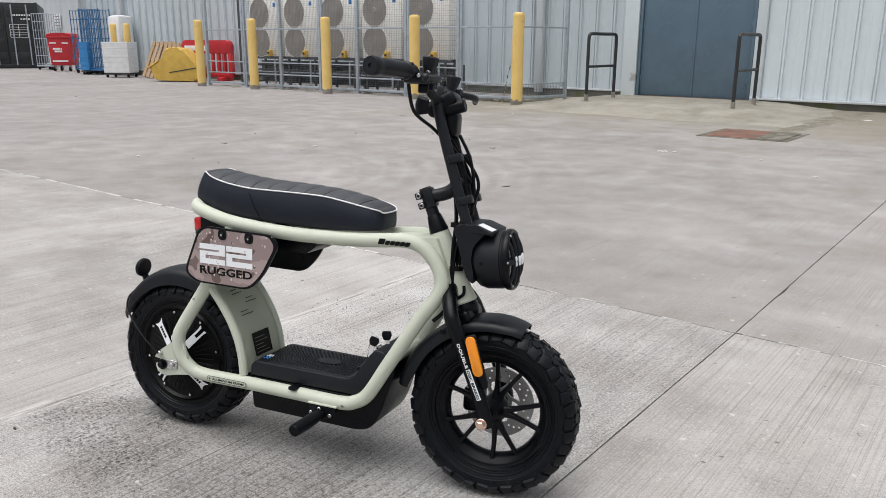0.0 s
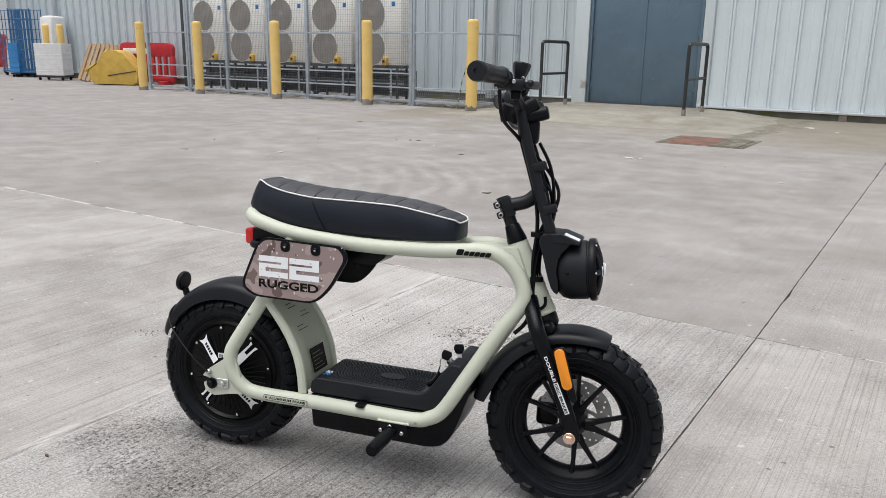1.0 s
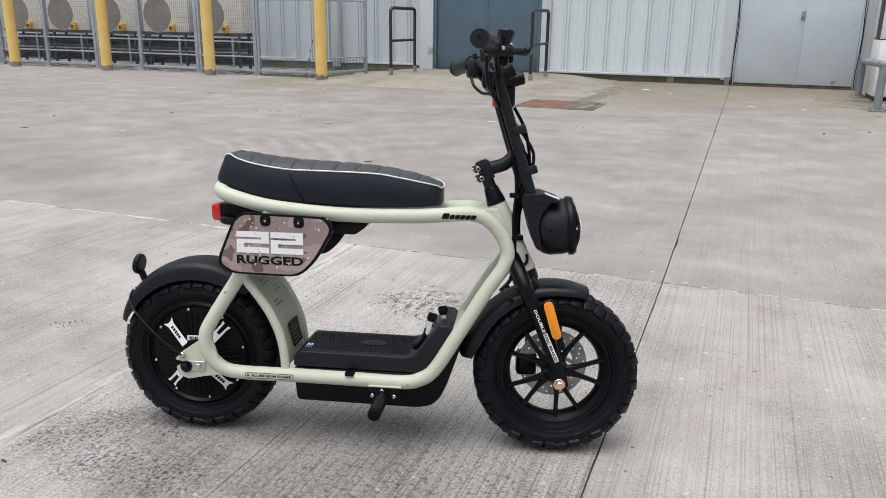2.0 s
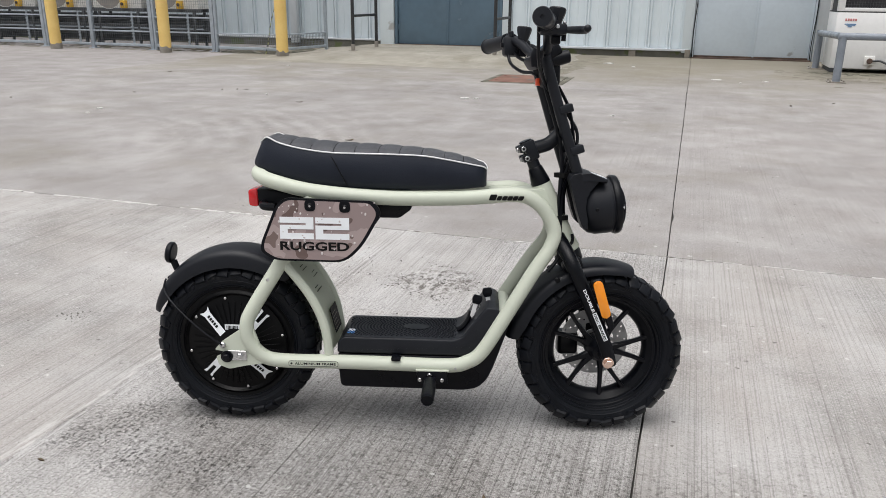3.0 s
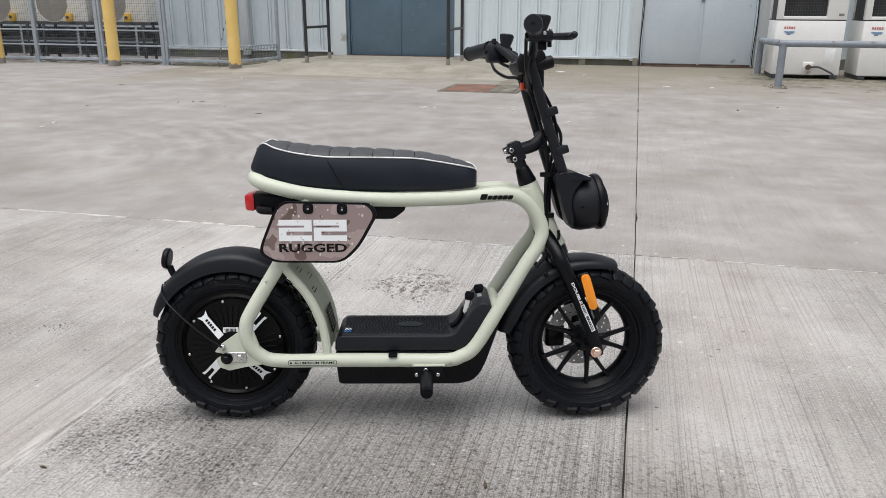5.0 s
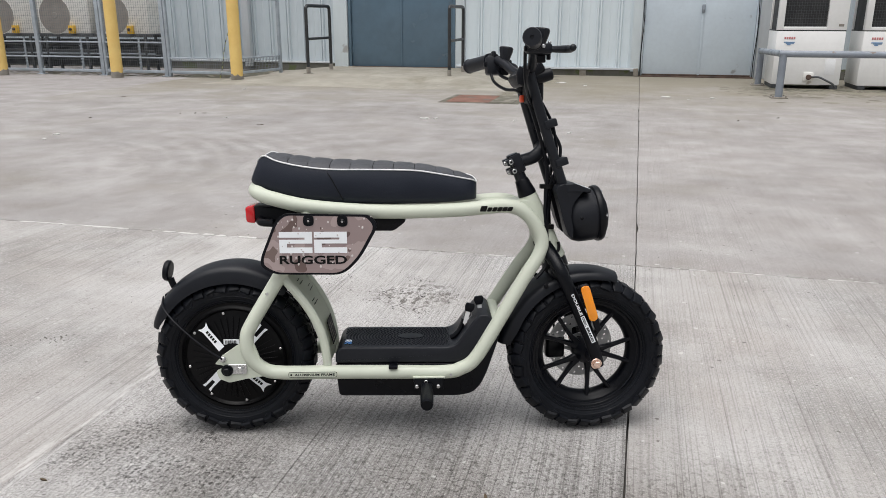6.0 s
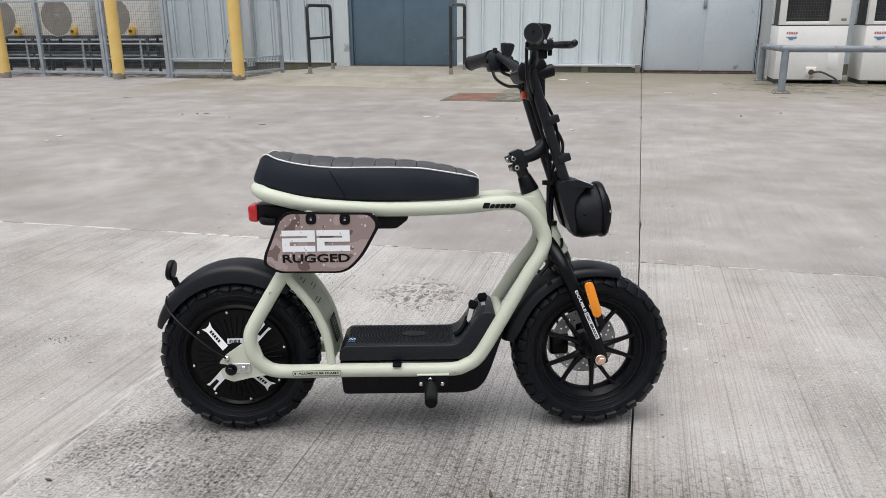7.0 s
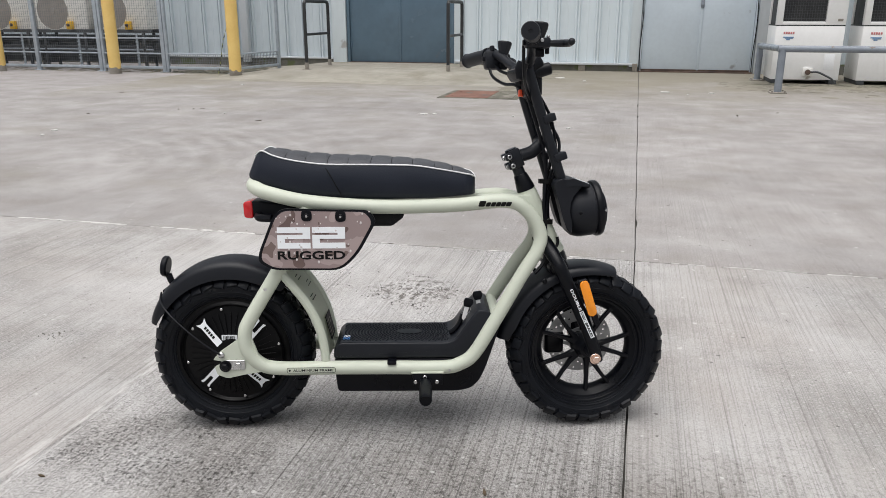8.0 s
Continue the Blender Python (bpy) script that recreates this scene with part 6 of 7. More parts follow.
# --- mudguards
def mudguard(cx, a0, a1, r_of, rin, half):
    """A U-section mudguard swept round a wheel from angle a0 to a1 (degrees from forward, counter-clockwise)."""
    bm = bmesh.new()
    n = 30
    rows = []
    for i in range(n + 1):
        f = i / n
        a = radians(a0 + (a1 - a0) * f)
        ro = r_of(f)
        end = min(1, min(f, 1 - f) * 9)
        ri = min(ro - (ro - rin) * (0.75 + 0.25 * end), ro - 0.021)
        row = []
        w = half * (0.80 + 0.20 * math.sqrt(min(1, min(f, 1 - f) * 8)))
        sect = [(-half, ri), (-half, ro - 0.018), (-half + 0.006, ro - 0.007), (-half + 0.02, ro - 0.001), (-half * 0.35, ro + 0.003), (0, ro + 0.004), (half * 0.35, ro + 0.003), (half - 0.02, ro - 0.001), (half - 0.006, ro - 0.007), (half, ro - 0.018), (half, ri)]
        for y, r in sect:
            row.append(bm.verts.new((cx + r * math.cos(a), y * w / half, R + r * math.sin(a))))
        rows.append(row)
    for a, b in zip(rows, rows[1:]):
        for j in range(len(a) - 1):
            bm.faces.new((a[j], a[j + 1], b[j + 1], b[j]))
    bmesh.ops.recalc_face_normals(bm, faces=bm.faces)
    bmesh.ops.solidify(bm, geom=bm.faces[:], thickness=0.003)
    return bm


bm = mudguard(0.010, 158, 52, lambda f: 0.252 + 0.022 * math.sin(f * 2.4), 0.224, 0.066)
rear_guard = part("rear_mudguard", bm, FENDER, scooter, "matt black rear mudguard", angle=50)
bm = bmesh.new()
lathe(bm, [(0, -0.007), (0.026, -0.007), (0.030, -0.003), (0.030, 0.006), (0.027, 0.010), (0, 0.011)], Matrix.Translation((-0.180, 0.0, 0.475)) @ Matrix.Rotation(radians(-82), 4, "Y"), 24)
tube(bm, [(-0.176, 0, 0.452), (-0.168, 0, 0.43), (-0.155, 0, 0.415)], 0.010, 8, 4)
refl = part("rear_reflector", bm, PLASTIC, rear_guard, "round reflector on a black stalk")
bm = bmesh.new()
lathe(bm, [(0, 0.0115), (0.025, 0.0105), (0.025, 0.008)], Matrix.Translation((-0.180, 0.0, 0.475)) @ Matrix.Rotation(radians(-82), 4, "Y"), 24)
part("lens", bm, REDLENS, refl, "red round lens")
bm = bmesh.new()
box(bm, -0.190, -0.176, -0.02, 0.02, 0.392, 0.410, 0.003, m=Matrix())
part("bracket", bm, PLASTIC, rear_guard)
bm = bmesh.new()
tube(bm, [(-0.190, -0.03, 0.405), (-0.180, -0.07, 0.390), (-0.150, -0.105, 0.366), (-0.10, -0.125, 0.325), (-0.05, -0.135, 0.286), (-0.004, -0.137, 0.254)], 0.0028, 7, 5)
part("cable", bm, PLASTIC, rear_guard)

bm = mudguard(FX, 171, 71, lambda f: 0.269 - 0.022 * f, 0.226, 0.067)
front_guard = part("front_mudguard", turned(bm), FENDER, scooter, "matt black front mudguard", angle=50)
for y in (-0.067, 0.067):
    part("bolt", turned(rod(bmesh.new(), (0.895, y, 0.440), (0.895, y * 1.1, 0.440), 0.007, 10, bevel=0.002)), BLACK, front_guard)

# --- fork
for s in (-1, 1):
    bm = bmesh.new()
    top = [(0.898, s * 0.030, 0.548), (0.912, s * 0.070, 0.522), (0.926, s * 0.098, 0.492), (0.940, s * 0.106, 0.462), (0.985, s * 0.110, 0.365), (1.018, s * 0.112, 0.286), (1.034, s * 0.113, 0.240), (1.040, s * 0.113, 0.215)]
    tube(bm, top, lambda f: 0.021 - 0.004 * f, 14, 6)
    leg = part("fork_leg", turned(bm), BLACK, scooter, "satin black fork leg")
    bm = bmesh.new()
    rod(bm, (1.030, s * 0.05, 0.227), (1.030, s * 0.134, 0.227), 0.010, 12)
    part("axle", turned(bm), BLACK, leg)
    bm = bmesh.new()
    part("washer", turned(rod(bmesh.new(), (1.030, s * 0.128, 0.227), (1.030, s * 0.134, 0.227), 0.0155, 20, bevel=0.001)), COPPER, leg)
    rod(bm, (1.030, s * 0.132, 0.227), (1.030, s * 0.146, 0.227), 0.0115, 6, bevel=0.002)
    part("axle_nut", turned(bm), COPPER, leg, "copper coloured axle nut")
    # amber side reflector in a dark holder
    u = Vector((0.30, 0, -0.954)).normalized()
    base = Vector((0.991, 0, 0.443))
    ang = math.atan2(u.x, -u.z)
    mm = Matrix.Translation(base) @ Matrix.Rotation(-ang, 4, "Y")
    bm = bmesh.new()
    slab(bm, rounded([(-0.014, 0.012), (0.014, 0.012), (0.014, -0.13), (-0.002, -0.13)], 0.008, 3), s * 0.118, s * 0.130, "xz", 0.002, 1, m=mm)
    holder = part("reflector_holder", turned(bm), PLASTIC, leg)
    bm = bmesh.new()
    slab(bm, rounded([(-0.0125, 0.010), (0.0125, 0.010), (0.0125, -0.094), (-0.0125, -0.094)], 0.0115, 5), s * 0.130, s * 0.138, "xz", 0.003, 2, m=mm)
    part("lens", turned(bm), AMBER, holder, "amber reflector")
# lettering down the near leg
p0, p1 = Vector((0.957, -0.1275, 0.428)), Vector((1.021, -0.1305, 0.289))
d = (p1 - p0).normalized()
side_y = Vector((0, -1, 0))
upv = side_y.cross(d).normalized()
tm = Matrix((d, upv, side_y)).transposed().to_4x4()
tm.translation = p0 - upv * 0.004
first = words("DOUBLE", 0.0105, tm, width=0.066, bold=0.0002)
part("lettering", turned(first), WHITE, leg, "white lettering")
tm2 = tm.copy()
tm2.translation = p0 - upv * 0.0055 + d * 0.070
bm = bmesh.new()
slab(bm, [(0, 0), (0.083, 0), (0.083, 0.0115), (0, 0.0115)], -0.0008, 0.0002, "xy", m=tm2)
band = part("text_band", turned(bm), WHITE, leg)
tm3 = tm.copy()
tm3.translation = p0 - upv * 0.0038 + d * 0.0725 + side_y * 0.0008
part("lettering", turned(words("DISC BRAKES", 0.0095, tm3, width=0.078, thick=0.0004, bold=0.0002)), INK, band, "dark lettering on a white band")
bm = bmesh.new()
mm = Matrix.Translation(HEAD) @ Vector((0, 0, 1)).rotation_difference(RAKE).to_matrix().to_4x4()
lathe(bm, [(0, -0.150), (0.030, -0.150), (0.036, -0.142), (0.037, -0.120), (0.032, -0.107), (0, -0.107)], mm, 24)
box(bm, -0.03, 0.025, -0.062, 0.062, -0.162, -0.128, 0.012, 3, m=mm)
part("fork_crown", turned(bm), BLACK, scooter)
bm = bmesh.new()
box(bm, 0.925, 0.985, 0.045, 0.095, 0.185, 0.255, 0.012, 3)
part("brake_caliper", turned(bm), BLACK, scooter, "black brake caliper")
bm = bmesh.new()
tube(bm, [(0.955, 0.07, 0.255), (0.95, 0.09, 0.36), (0.93, 0.085, 0.47), (0.905, 0.06, 0.56), (0.90, 0.05, 0.66)], 0.0035, 7, 5)
part("brake_hose", turned(bm), PLASTIC, scooter)

# --- steering head, stem, columns, bars
bm = bmesh.new()
lathe(bm, [(0, 0.089), (0.0262, 0.089), (0.0262, 0.095), (0.0192, 0.134), (0.017, 0.137), (0, 0.137)], mm, 24)
part("head_cup", bm, PLASTIC, scooter, "black tapered headset cover")
bm = bmesh.new()
lathe(bm, [(0, 0.137), (0.0165, 0.137), (0.0165, 0.212), (0, 0.214)], mm, 20)
box(bm, -0.013, 0.020, -0.020, 0.020, 0.156, 0.210, 0.005, 2, m=mm)
tube(bm, [mm @ Vector((0.006, 0, 0.186)), (0.866, 0, 0.797), (0.894, 0, 0.821), (0.904, 0, 0.832)], 0.0182, 14, 4)
stem = part("stem", steered(bm), BARBLACK, scooter, "satin black clamp stem")
for h in (0.169, 0.196):
    for y in (-0.026, 0.006):
        part("clamp_ear", steered(box(bmesh.new(), -0.027, -0.008, y, y + 0.020, h - 0.009, h + 0.009, 0.003, 2, m=mm)), BARBLACK, stem)
    part("clamp_bolt", steered(rod(bmesh.new(), mm @ Vector((-0.0165, -0.026, h)), mm @ Vector((-0.0165, -0.031, h)), 0.0068, 14, bevel=0.001)), STEEL, stem, "bright clamp bolt")
    part("hex_socket", steered(rod(bmesh.new(), mm @ Vector((-0.0165, -0.0308, h)), mm @ Vector((-0.0165, -0.0314, h)), 0.0036, 6)), INK, stem)
    part("clamp_bolt", steered(rod(bmesh.new(), mm @ Vector((-0.018, 0, h)), mm @ Vector((-0.029, 0, h)), 0.006, 12, bevel=0.001)), STEEL, stem, "bright clamp bolt")
bm = bmesh.new()
rod(bm, (0.899, -0.064, 0.830), (0.899, 0.064, 0.830), 0.014, 12)
part("yoke", steered(bm), BLACK, stem)
for s in (-1, 1):
    bm = bmesh.new()
    tube(bm, [(0.945, s * 0.056, 0.695), (0.934, s * 0.056, 0.725), (0.890, s * 0.056, 0.855), (0.854, s * 0.055, 0.968), (0.840, s * 0.053, 1.018), (0.836, s * 0.048, 1.034)], 0.0142, 14, 5)
    col = part("column", steered(bm), BARBLACK, scooter, "satin black handlebar column")
    for h in (0.780, 0.885):
        bm = bmesh.new()
        t = (h - 0.695) / 0.33
        c = Vector((0.941 - 0.104 * t, s * 0.056, h))
        box(bm, -0.004, 0.033, -0.0175, 0.0175, -0.011, 0.011, 0.004, 2, m=Matrix.Translation(c) @ Matrix.Rotation(radians(-17), 4, "Y"))
        part("clamp", steered(bm), BARBLACK, col)
ROLL = Matrix.Translation((0.84, 0, 1.034)) @ Matrix.Rotation(radians(-0.6), 4, "X") @ Matrix.Translation((-0.84, 0, -1.045))


def on_bars(bm):
    bm.transform(STEER @ ROLL)
    return bm


bm = bmesh.new()
bar_r = [(0.838, 0.0, 1.045), (0.838, -0.06, 1.046), (0.832, -0.10, 1.058), (0.818, -0.15, 1.084), (0.802, -0.20, 1.098), (0.782, -0.26, 1.097), (0.752, -0.348, 1.090)]
tube(bm, [(x, -y, z) for x, y, z in bar_r[:0:-1]] + bar_r, 0.0125, 12, 5)
bars = part("handlebar", on_bars(bm), BARBLACK, scooter, "satin black swept handlebar")
for s in (-1, 1):
    a, b = Vector((0.796, s * 0.226, 1.0972)), Vector((0.751, s * 0.352, 1.090))
    d = (b - a).normalized()
    mg = Matrix.Translation(a) @ Vector((0, 0, 1)).rotation_difference(d).to_matrix().to_4x4()
    bm = bmesh.new()
    prof = [(0, -0.004), (0.0222, -0.004), (0.0222, 0.003), (0.0195, 0.006)]
    prof += [(0.0200, 0.020), (0.0205, 0.060), (0.0210, 0.095), (0.0206, 0.108), (0.0222, 0.112)]
    length = 0.133 if s < 0 else 0.118
    prof += [(0.0226, length - 0.006), (0.0205, length), (0.0050, length), (0.0050, length - 0.008), (0, length - 0.008)]
    lathe(bm, prof, mg, 24)
    part("grip", on_bars(bm), BARBLACK, bars, "smooth black rubber grip")
    # lever, its clamp and the hinge
    bm = bmesh.new()
    hub = Vector((0.802, s * 0.200, 1.096))
    rod(bm, hub - d * 0.012, hub + d * 0.012, 0.0195, 16, bevel=0.002)
    box(bm, 0.812, 0.852, min(s * 0.165, s * 0.205), max(s * 0.165, s * 0.205), 1.070, 1.096, 0.006)
    tube(bm, [(0.840, s * 0.188, 1.083), (0.862, s * 0.205, 1.081), (0.880, s * 0.235, 1.078), (0.876, s * 0.272, 1.074), (0.869, s * 0.302, 1.073)], lambda f: 0.0070 + 0.0030 * math.sin(f * 3.0) - 0.001 * f, 10, 5)
    bmesh.ops.create_icosphere(bm, subdivisions=2, radius=0.0088, matrix=Matrix.Translation((0.868, s * 0.306, 1.073)))
    lever = part("brake_lever", on_bars(bm), BARBLACK, bars, "black brake lever with a ball end")
    part("pivot_bolt", on_bars(rod(bmesh.new(), (0.826, s * 0.207, 1.088), (0.826, s * 0.212, 1.088), 0.0048, 8, bevel=0.001)), STEEL, lever)
    part("pivot_bolt", on_bars(rod(bmesh.new(), (0.846, s * 0.197, 1.096), (0.846, s * 0.197, 1.101), 0.0048, 8, bevel=0.001)), STEEL, lever)
    bm = bmesh.new()
    box(bm, 0.818, 0.842, min(s * 0.168, s * 0.182), max(s * 0.168, s * 0.182), 1.050, 1.074, 0.004)
    rod(bm, (0.850, s * 0.176, 1.058), (0.850, s * 0.176, 1.080), 0.006, 8, bevel=0.001)
    part("cable_adjuster", on_bars(bm), PLASTIC, lever)
    # upright cup beside the grip
    bm = bmesh.new()
    base = Vector((0.824, 0.155, 1.077) if s > 0 else (0.833, -0.155, 1.086))
    tip = base + Vector((0.008, 0, 0.058))
    mc = Matrix.Translation(base) @ Vector((0, 0, 1)).rotation_difference(tip - base).to_matrix().to_4x4()
    lathe(bm, [(0, 0), (0.0125, 0), (0.0130, 0.012), (0.0160, 0.024), (0.0205, 0.040), (0.0215, 0.050), (0.0195, 0.053), (0.0170, 0.053), (0.0160, 0.047), (0, 0.047)], mc, 8)
    part("mirror_mount", on_bars(bm), BARBLACK, bars, "short black mirror mount")
    # switch block
    bm = bmesh.new()
    if s > 0:
        box(bm, 0.778, 0.832, 0.176, 0.216, 1.052, 1.108, 0.009, 2)
    else:
        box(bm, 0.785, 0.822, -0.206, -0.176, 1.070, 1.108, 0.008, 2)
    rod(bm, (0.800, s * 0.183, 1.105), (0.798, s * 0.183, 1.121), 0.007, 10, bevel=0.002)
    box(bm, 0.790, 0.812, min(s * 0.196, s * 0.212), max(s * 0.196, s * 0.212), 1.100, 1.118, 0.004)
    blk = part("switch_block", on_bars(bm), BARBLACK, bars)
    bm = bmesh.new()
    box(bm, 0.771 if s > 0 else 0.780, 0.79, min(s * 0.188, s * 0.200), max(s * 0.188, s * 0.200), 1.076, 1.090, 0.002)
    part("button", on_bars(bm), PLASTIC, blk)
# thumb throttle and dangling switch pod
bm = bmesh.new()
tube(bm, [(0.812, -0.095, 1.045), (0.806, -0.090, 1.025), (0.808, -0.088, 1.005)], lambda f: 0.017 - 0.004 * abs(f - 0.4), 12, 4)
part("throttle_pod", on_bars(bm), PLASTIC, bars)
bm = bmesh.new()
box(bm, 0.834, 0.848, 0.016, 0.034, 0.962, 0.982, 0.003)
part("red_switch", on_bars(bm), ORANGERED, bars, "small orange-red switch")
# display on the middle of the bars
bm = bmesh.new()
md = Matrix.Translation((0.845, 0, 1.03)) @ Matrix.Rotation(radians(-35), 4, "Y")
box(bm, -0.045, 0.04, -0.052, 0.052, -0.022, 0.016, 0.012, 3, m=md)
disp = part("display", steered(bm), PLASTIC, bars, "black display housing")
bm = bmesh.new()
box(bm, -0.036, 0.028, -0.042, 0.042, 0.016, 0.0175, m=md)
part("screen", steered(bm), GLASS, disp, "dark display screen")
bm = bmesh.new()
rod(bm, (0.855, -0.03, 1.012), (0.908, -0.035, 1.026), 0.019, 16, r2=0.017, bevel=0.003)
part("horn", steered(bm), PLASTIC, bars, "small black horn")
bm = bmesh.new()
box(bm, 0.842, 0.888, -0.035, 0.04, 0.945, 1.012, 0.014, 3)
part("junction_box", steered(bm), PLASTIC, bars)

# cables looping down from the bars into the head
cables = (
    [(0.80, 0.20, 1.075), (0.815, 0.16, 1.035), (0.845, 0.08, 1.005), (0.878, 0.02, 0.94), (0.905, 0.01, 0.86), (0.925, 0.005, 0.78), (0.905, 0.0, 0.71), (0.905, -0.01, 0.63), (0.92, -0.02, 0.56)],
    [(0.79, -0.17, 1.07), (0.80, -0.14, 1.0), (0.835, -0.06, 0.96), (0.875, -0.02, 0.91), (0.915, -0.015, 0.82), (0.93, -0.02, 0.75), (0.908, -0.022, 0.68), (0.90, -0.03, 0.60), (0.905, -0.03, 0.53)],
    [(0.79, 0.19, 1.055), (0.795, 0.165, 1.018), (0.815, 0.11, 0.992), (0.838, 0.05, 0.982), (0.868, 0.02, 0.93), (0.895, 0.01, 0.87), (0.94, 0.01, 0.80), (0.93, 0.0, 0.72), (0.912, -0.012, 0.66), (0.915, -0.018, 0.55)],
    [(0.835, -0.03, 1.0), (0.845, -0.03, 0.95), (0.868, -0.03, 0.88), (0.892, -0.03, 0.80), (0.900, -0.028, 0.73), (0.896, -0.026, 0.66), (0.895, -0.03, 0.58), (0.892, -0.05, 0.50), (0.86, -0.06, 0.46)],
    [(0.852, -0.02, 0.975), (0.882, -0.008, 0.92), (0.925, 0.008, 0.87), (0.948, 0.004, 0.825), (0.940, -0.004, 0.775), (0.915, -0.01, 0.715), (0.906, -0.02, 0.62), (0.915, -0.028, 0.545)],
    [(0.858, 0.03, 0.97), (0.886, 0.022, 0.91), (0.918, 0.018, 0.85), (0.933, 0.016, 0.79), (0.918, 0.012, 0.73), (0.908, 0.008, 0.66), (0.912, 0.0, 0.57)],
    [(0.89, 0.0, 0.95), (0.918, 0.0, 0.90), (0.932, 0.0, 0.85), (0.938, 0.0, 0.79), (0.935, 0.0, 0.74)],
)
for k, c in enumerate(cables):
    bm = bmesh.new()
    tube(bm, c, 0.0046 if k != 3 else 0.0055, 7, 6)
    part("cable", steered(bm), PLASTIC, bars)
for z, x in ((0.715, 0.905), (0.60, 0.903)):
    part("cable_tie", steered(rod(bmesh.new(), (x, -0.014, z - 0.006), (x, -0.014, z + 0.006), 0.022, 10)), INK, bars)
bm = bmesh.new()
tube(bm, [(0.898, -0.034, 0.515), (0.918, -0.036, 0.522), (0.936, -0.034, 0.534), (0.940, -0.032, 0.545), (0.938, -0.030, 0.560)], 0.0045, 8, 4)
part("steering_stop", bm, BLACK, scooter)

# --- headlight in a faceted shell
ml = Matrix.Translation((0.992, 0, 0.630)) @ Matrix.Rotation(radians(90 - 6), 4, "Y") @ Matrix.Scale(1.05, 4)
bm = bmesh.new()
lathe(bm, [(0, -0.037), (0.034, -0.037), (0.052, -0.032), (0.0665, -0.018), (0.0725, 0.000), (0.0725, 0.034), (0.0715, 0.043), (0.0695, 0.0445), (0.0695, 0.047), (0.0730, 0.048), (0.0738, 0.062), (0.066, 0.066), (0.062, 0.056), (0, 0.056)], ml @ Matrix.Rotation(radians(15), 4, "Z"), 40)
lamp = part("headlight", turned(bm), FENDER, scooter, "round black headlight", angle=28)
bm = bmesh.new()
lathe(bm, [(0, 0.0700), (0.03, 0.0680), (0.055, 0.0620), (0.0640, 0.0580)], ml, 32)
part("lens", turned(bm), GLASS, lamp, "dark glossy headlight lens")
for y in (-0.044, -0.016, 0.016, 0.044):
    h = math.sqrt(0.068 ** 2 - y * y)
    bm = bmesh.new()
    arc = [ml @ Vector((h * c, y, 0.060 + 0.014 * (1 - c * c) ** 0.8)) for c in (-1, -0.8, -0.5, 0, 0.5, 0.8, 1)]
    tube(bm, arc, 0.0058, 8, 4)
    part("guard_bar", turned(bm), FENDER, lamp, "black bar over the lens")
bm = bmesh.new()
tube(bm, [ml @ Vector((0, y, 0.060 + 0.016 * (1 - (y / 0.068) ** 2) ** 0.6)) for y in (-0.066, -0.05, -0.03, 0, 0.03, 0.05, 0.066)], 0.0075, 8, 4)
part("guard_bar", turned(bm), FENDER, lamp)
bm = bmesh.new()
for k in range(5):
    box(bm, -0.012, 0.012, -0.040 + k * 0.0165, -0.0275 + k * 0.0165, 0.0825 - 0.0015 * (k - 2) ** 2, 0.0865 - 0.0015 * (k - 2) ** 2, 0.002, m=ml)
part("badge", turned(bm), WHITE, lamp, "plain white maker's badge")
bm = bmesh.new()
lathe(bm, [(0.0715, 0.0480), (0.0755, 0.0490), (0.0770, 0.0540), (0.0765, 0.0620), (0.0735, 0.0660), (0.0680, 0.0655), (0.0655, 0.0610)], ml, 48)
rim = part("rim", turned(bm), BLACK, lamp, "gloss black rim")
for k in range(6):
    a = 0.5 + k * math.tau / 6
    bm = bmesh.new()
    rod(bm, ml @ Vector((0.0710 * math.cos(a), 0.0710 * math.sin(a), 0.064)), ml @ Vector((0.0710 * math.cos(a), 0.0710 * math.sin(a), 0.0690)), 0.0036, 8, bevel=0.001)
    part("bolt", turned(bm), STEEL, rim)
for s in (-1, 1):
    # cheek between the column and the drum, creased where it meets the round
    bm = bmesh.new()
    cheek = [(0.914, 0.709), (0.921, 0.725), (0.947, 0.728), (0.975, 0.719), (0.998, 0.706), (0.966, 0.672), (0.962, 0.635), (0.970, 0.600), (0.970, 0.572), (0.955, 0.584), (0.942, 0.618), (0.928, 0.668)]
    slab(bm, rounded(cheek, 0.006, 2), s * 0.030, s * 0.066, "xz", 0.010, 2)
    for v in bm.verts:
        if abs(v.co.y) > 0.06:
            v.co.y += s * 0.008 * min(1, max(0, (0.985 - v.co.x) / 0.07))
    shell = part("lamp_bracket", turned(bm), FENDER, lamp, "faceted black lamp bracket", angle=20)
    bm = bmesh.new()
    rod(bm, (0.992, s * 0.072, 0.632), (0.992, s * 0.0765, 0.632), 0.0050, 10, bevel=0.0015)
    part("bolt", turned(bm), BLACK, shell)
bm = bmesh.new()
slab(bm, rounded([(0.924, 0.708), (0.938, 0.728), (0.972, 0.727), (1.018, 0.7115), (1.016, 0.700), (0.962, 0.712), (0.93, 0.69)], 0.005, 2), -0.070, 0.070, "xz", 0.004)
part("lamp_cowl", turned(bm), FENDER, lamp)
bm = bmesh.new()
box(bm, -0.020, 0.020, -0.020, 0.020, -0.0005, 0.0012, m=Matrix.Translation((0.995, -0.044, 0.7202)) @ Matrix.Rotation(radians(20), 4, "Y"))
part("cowl_sticker", turned(bm), WHITE, lamp, "crumpled silver sticker")

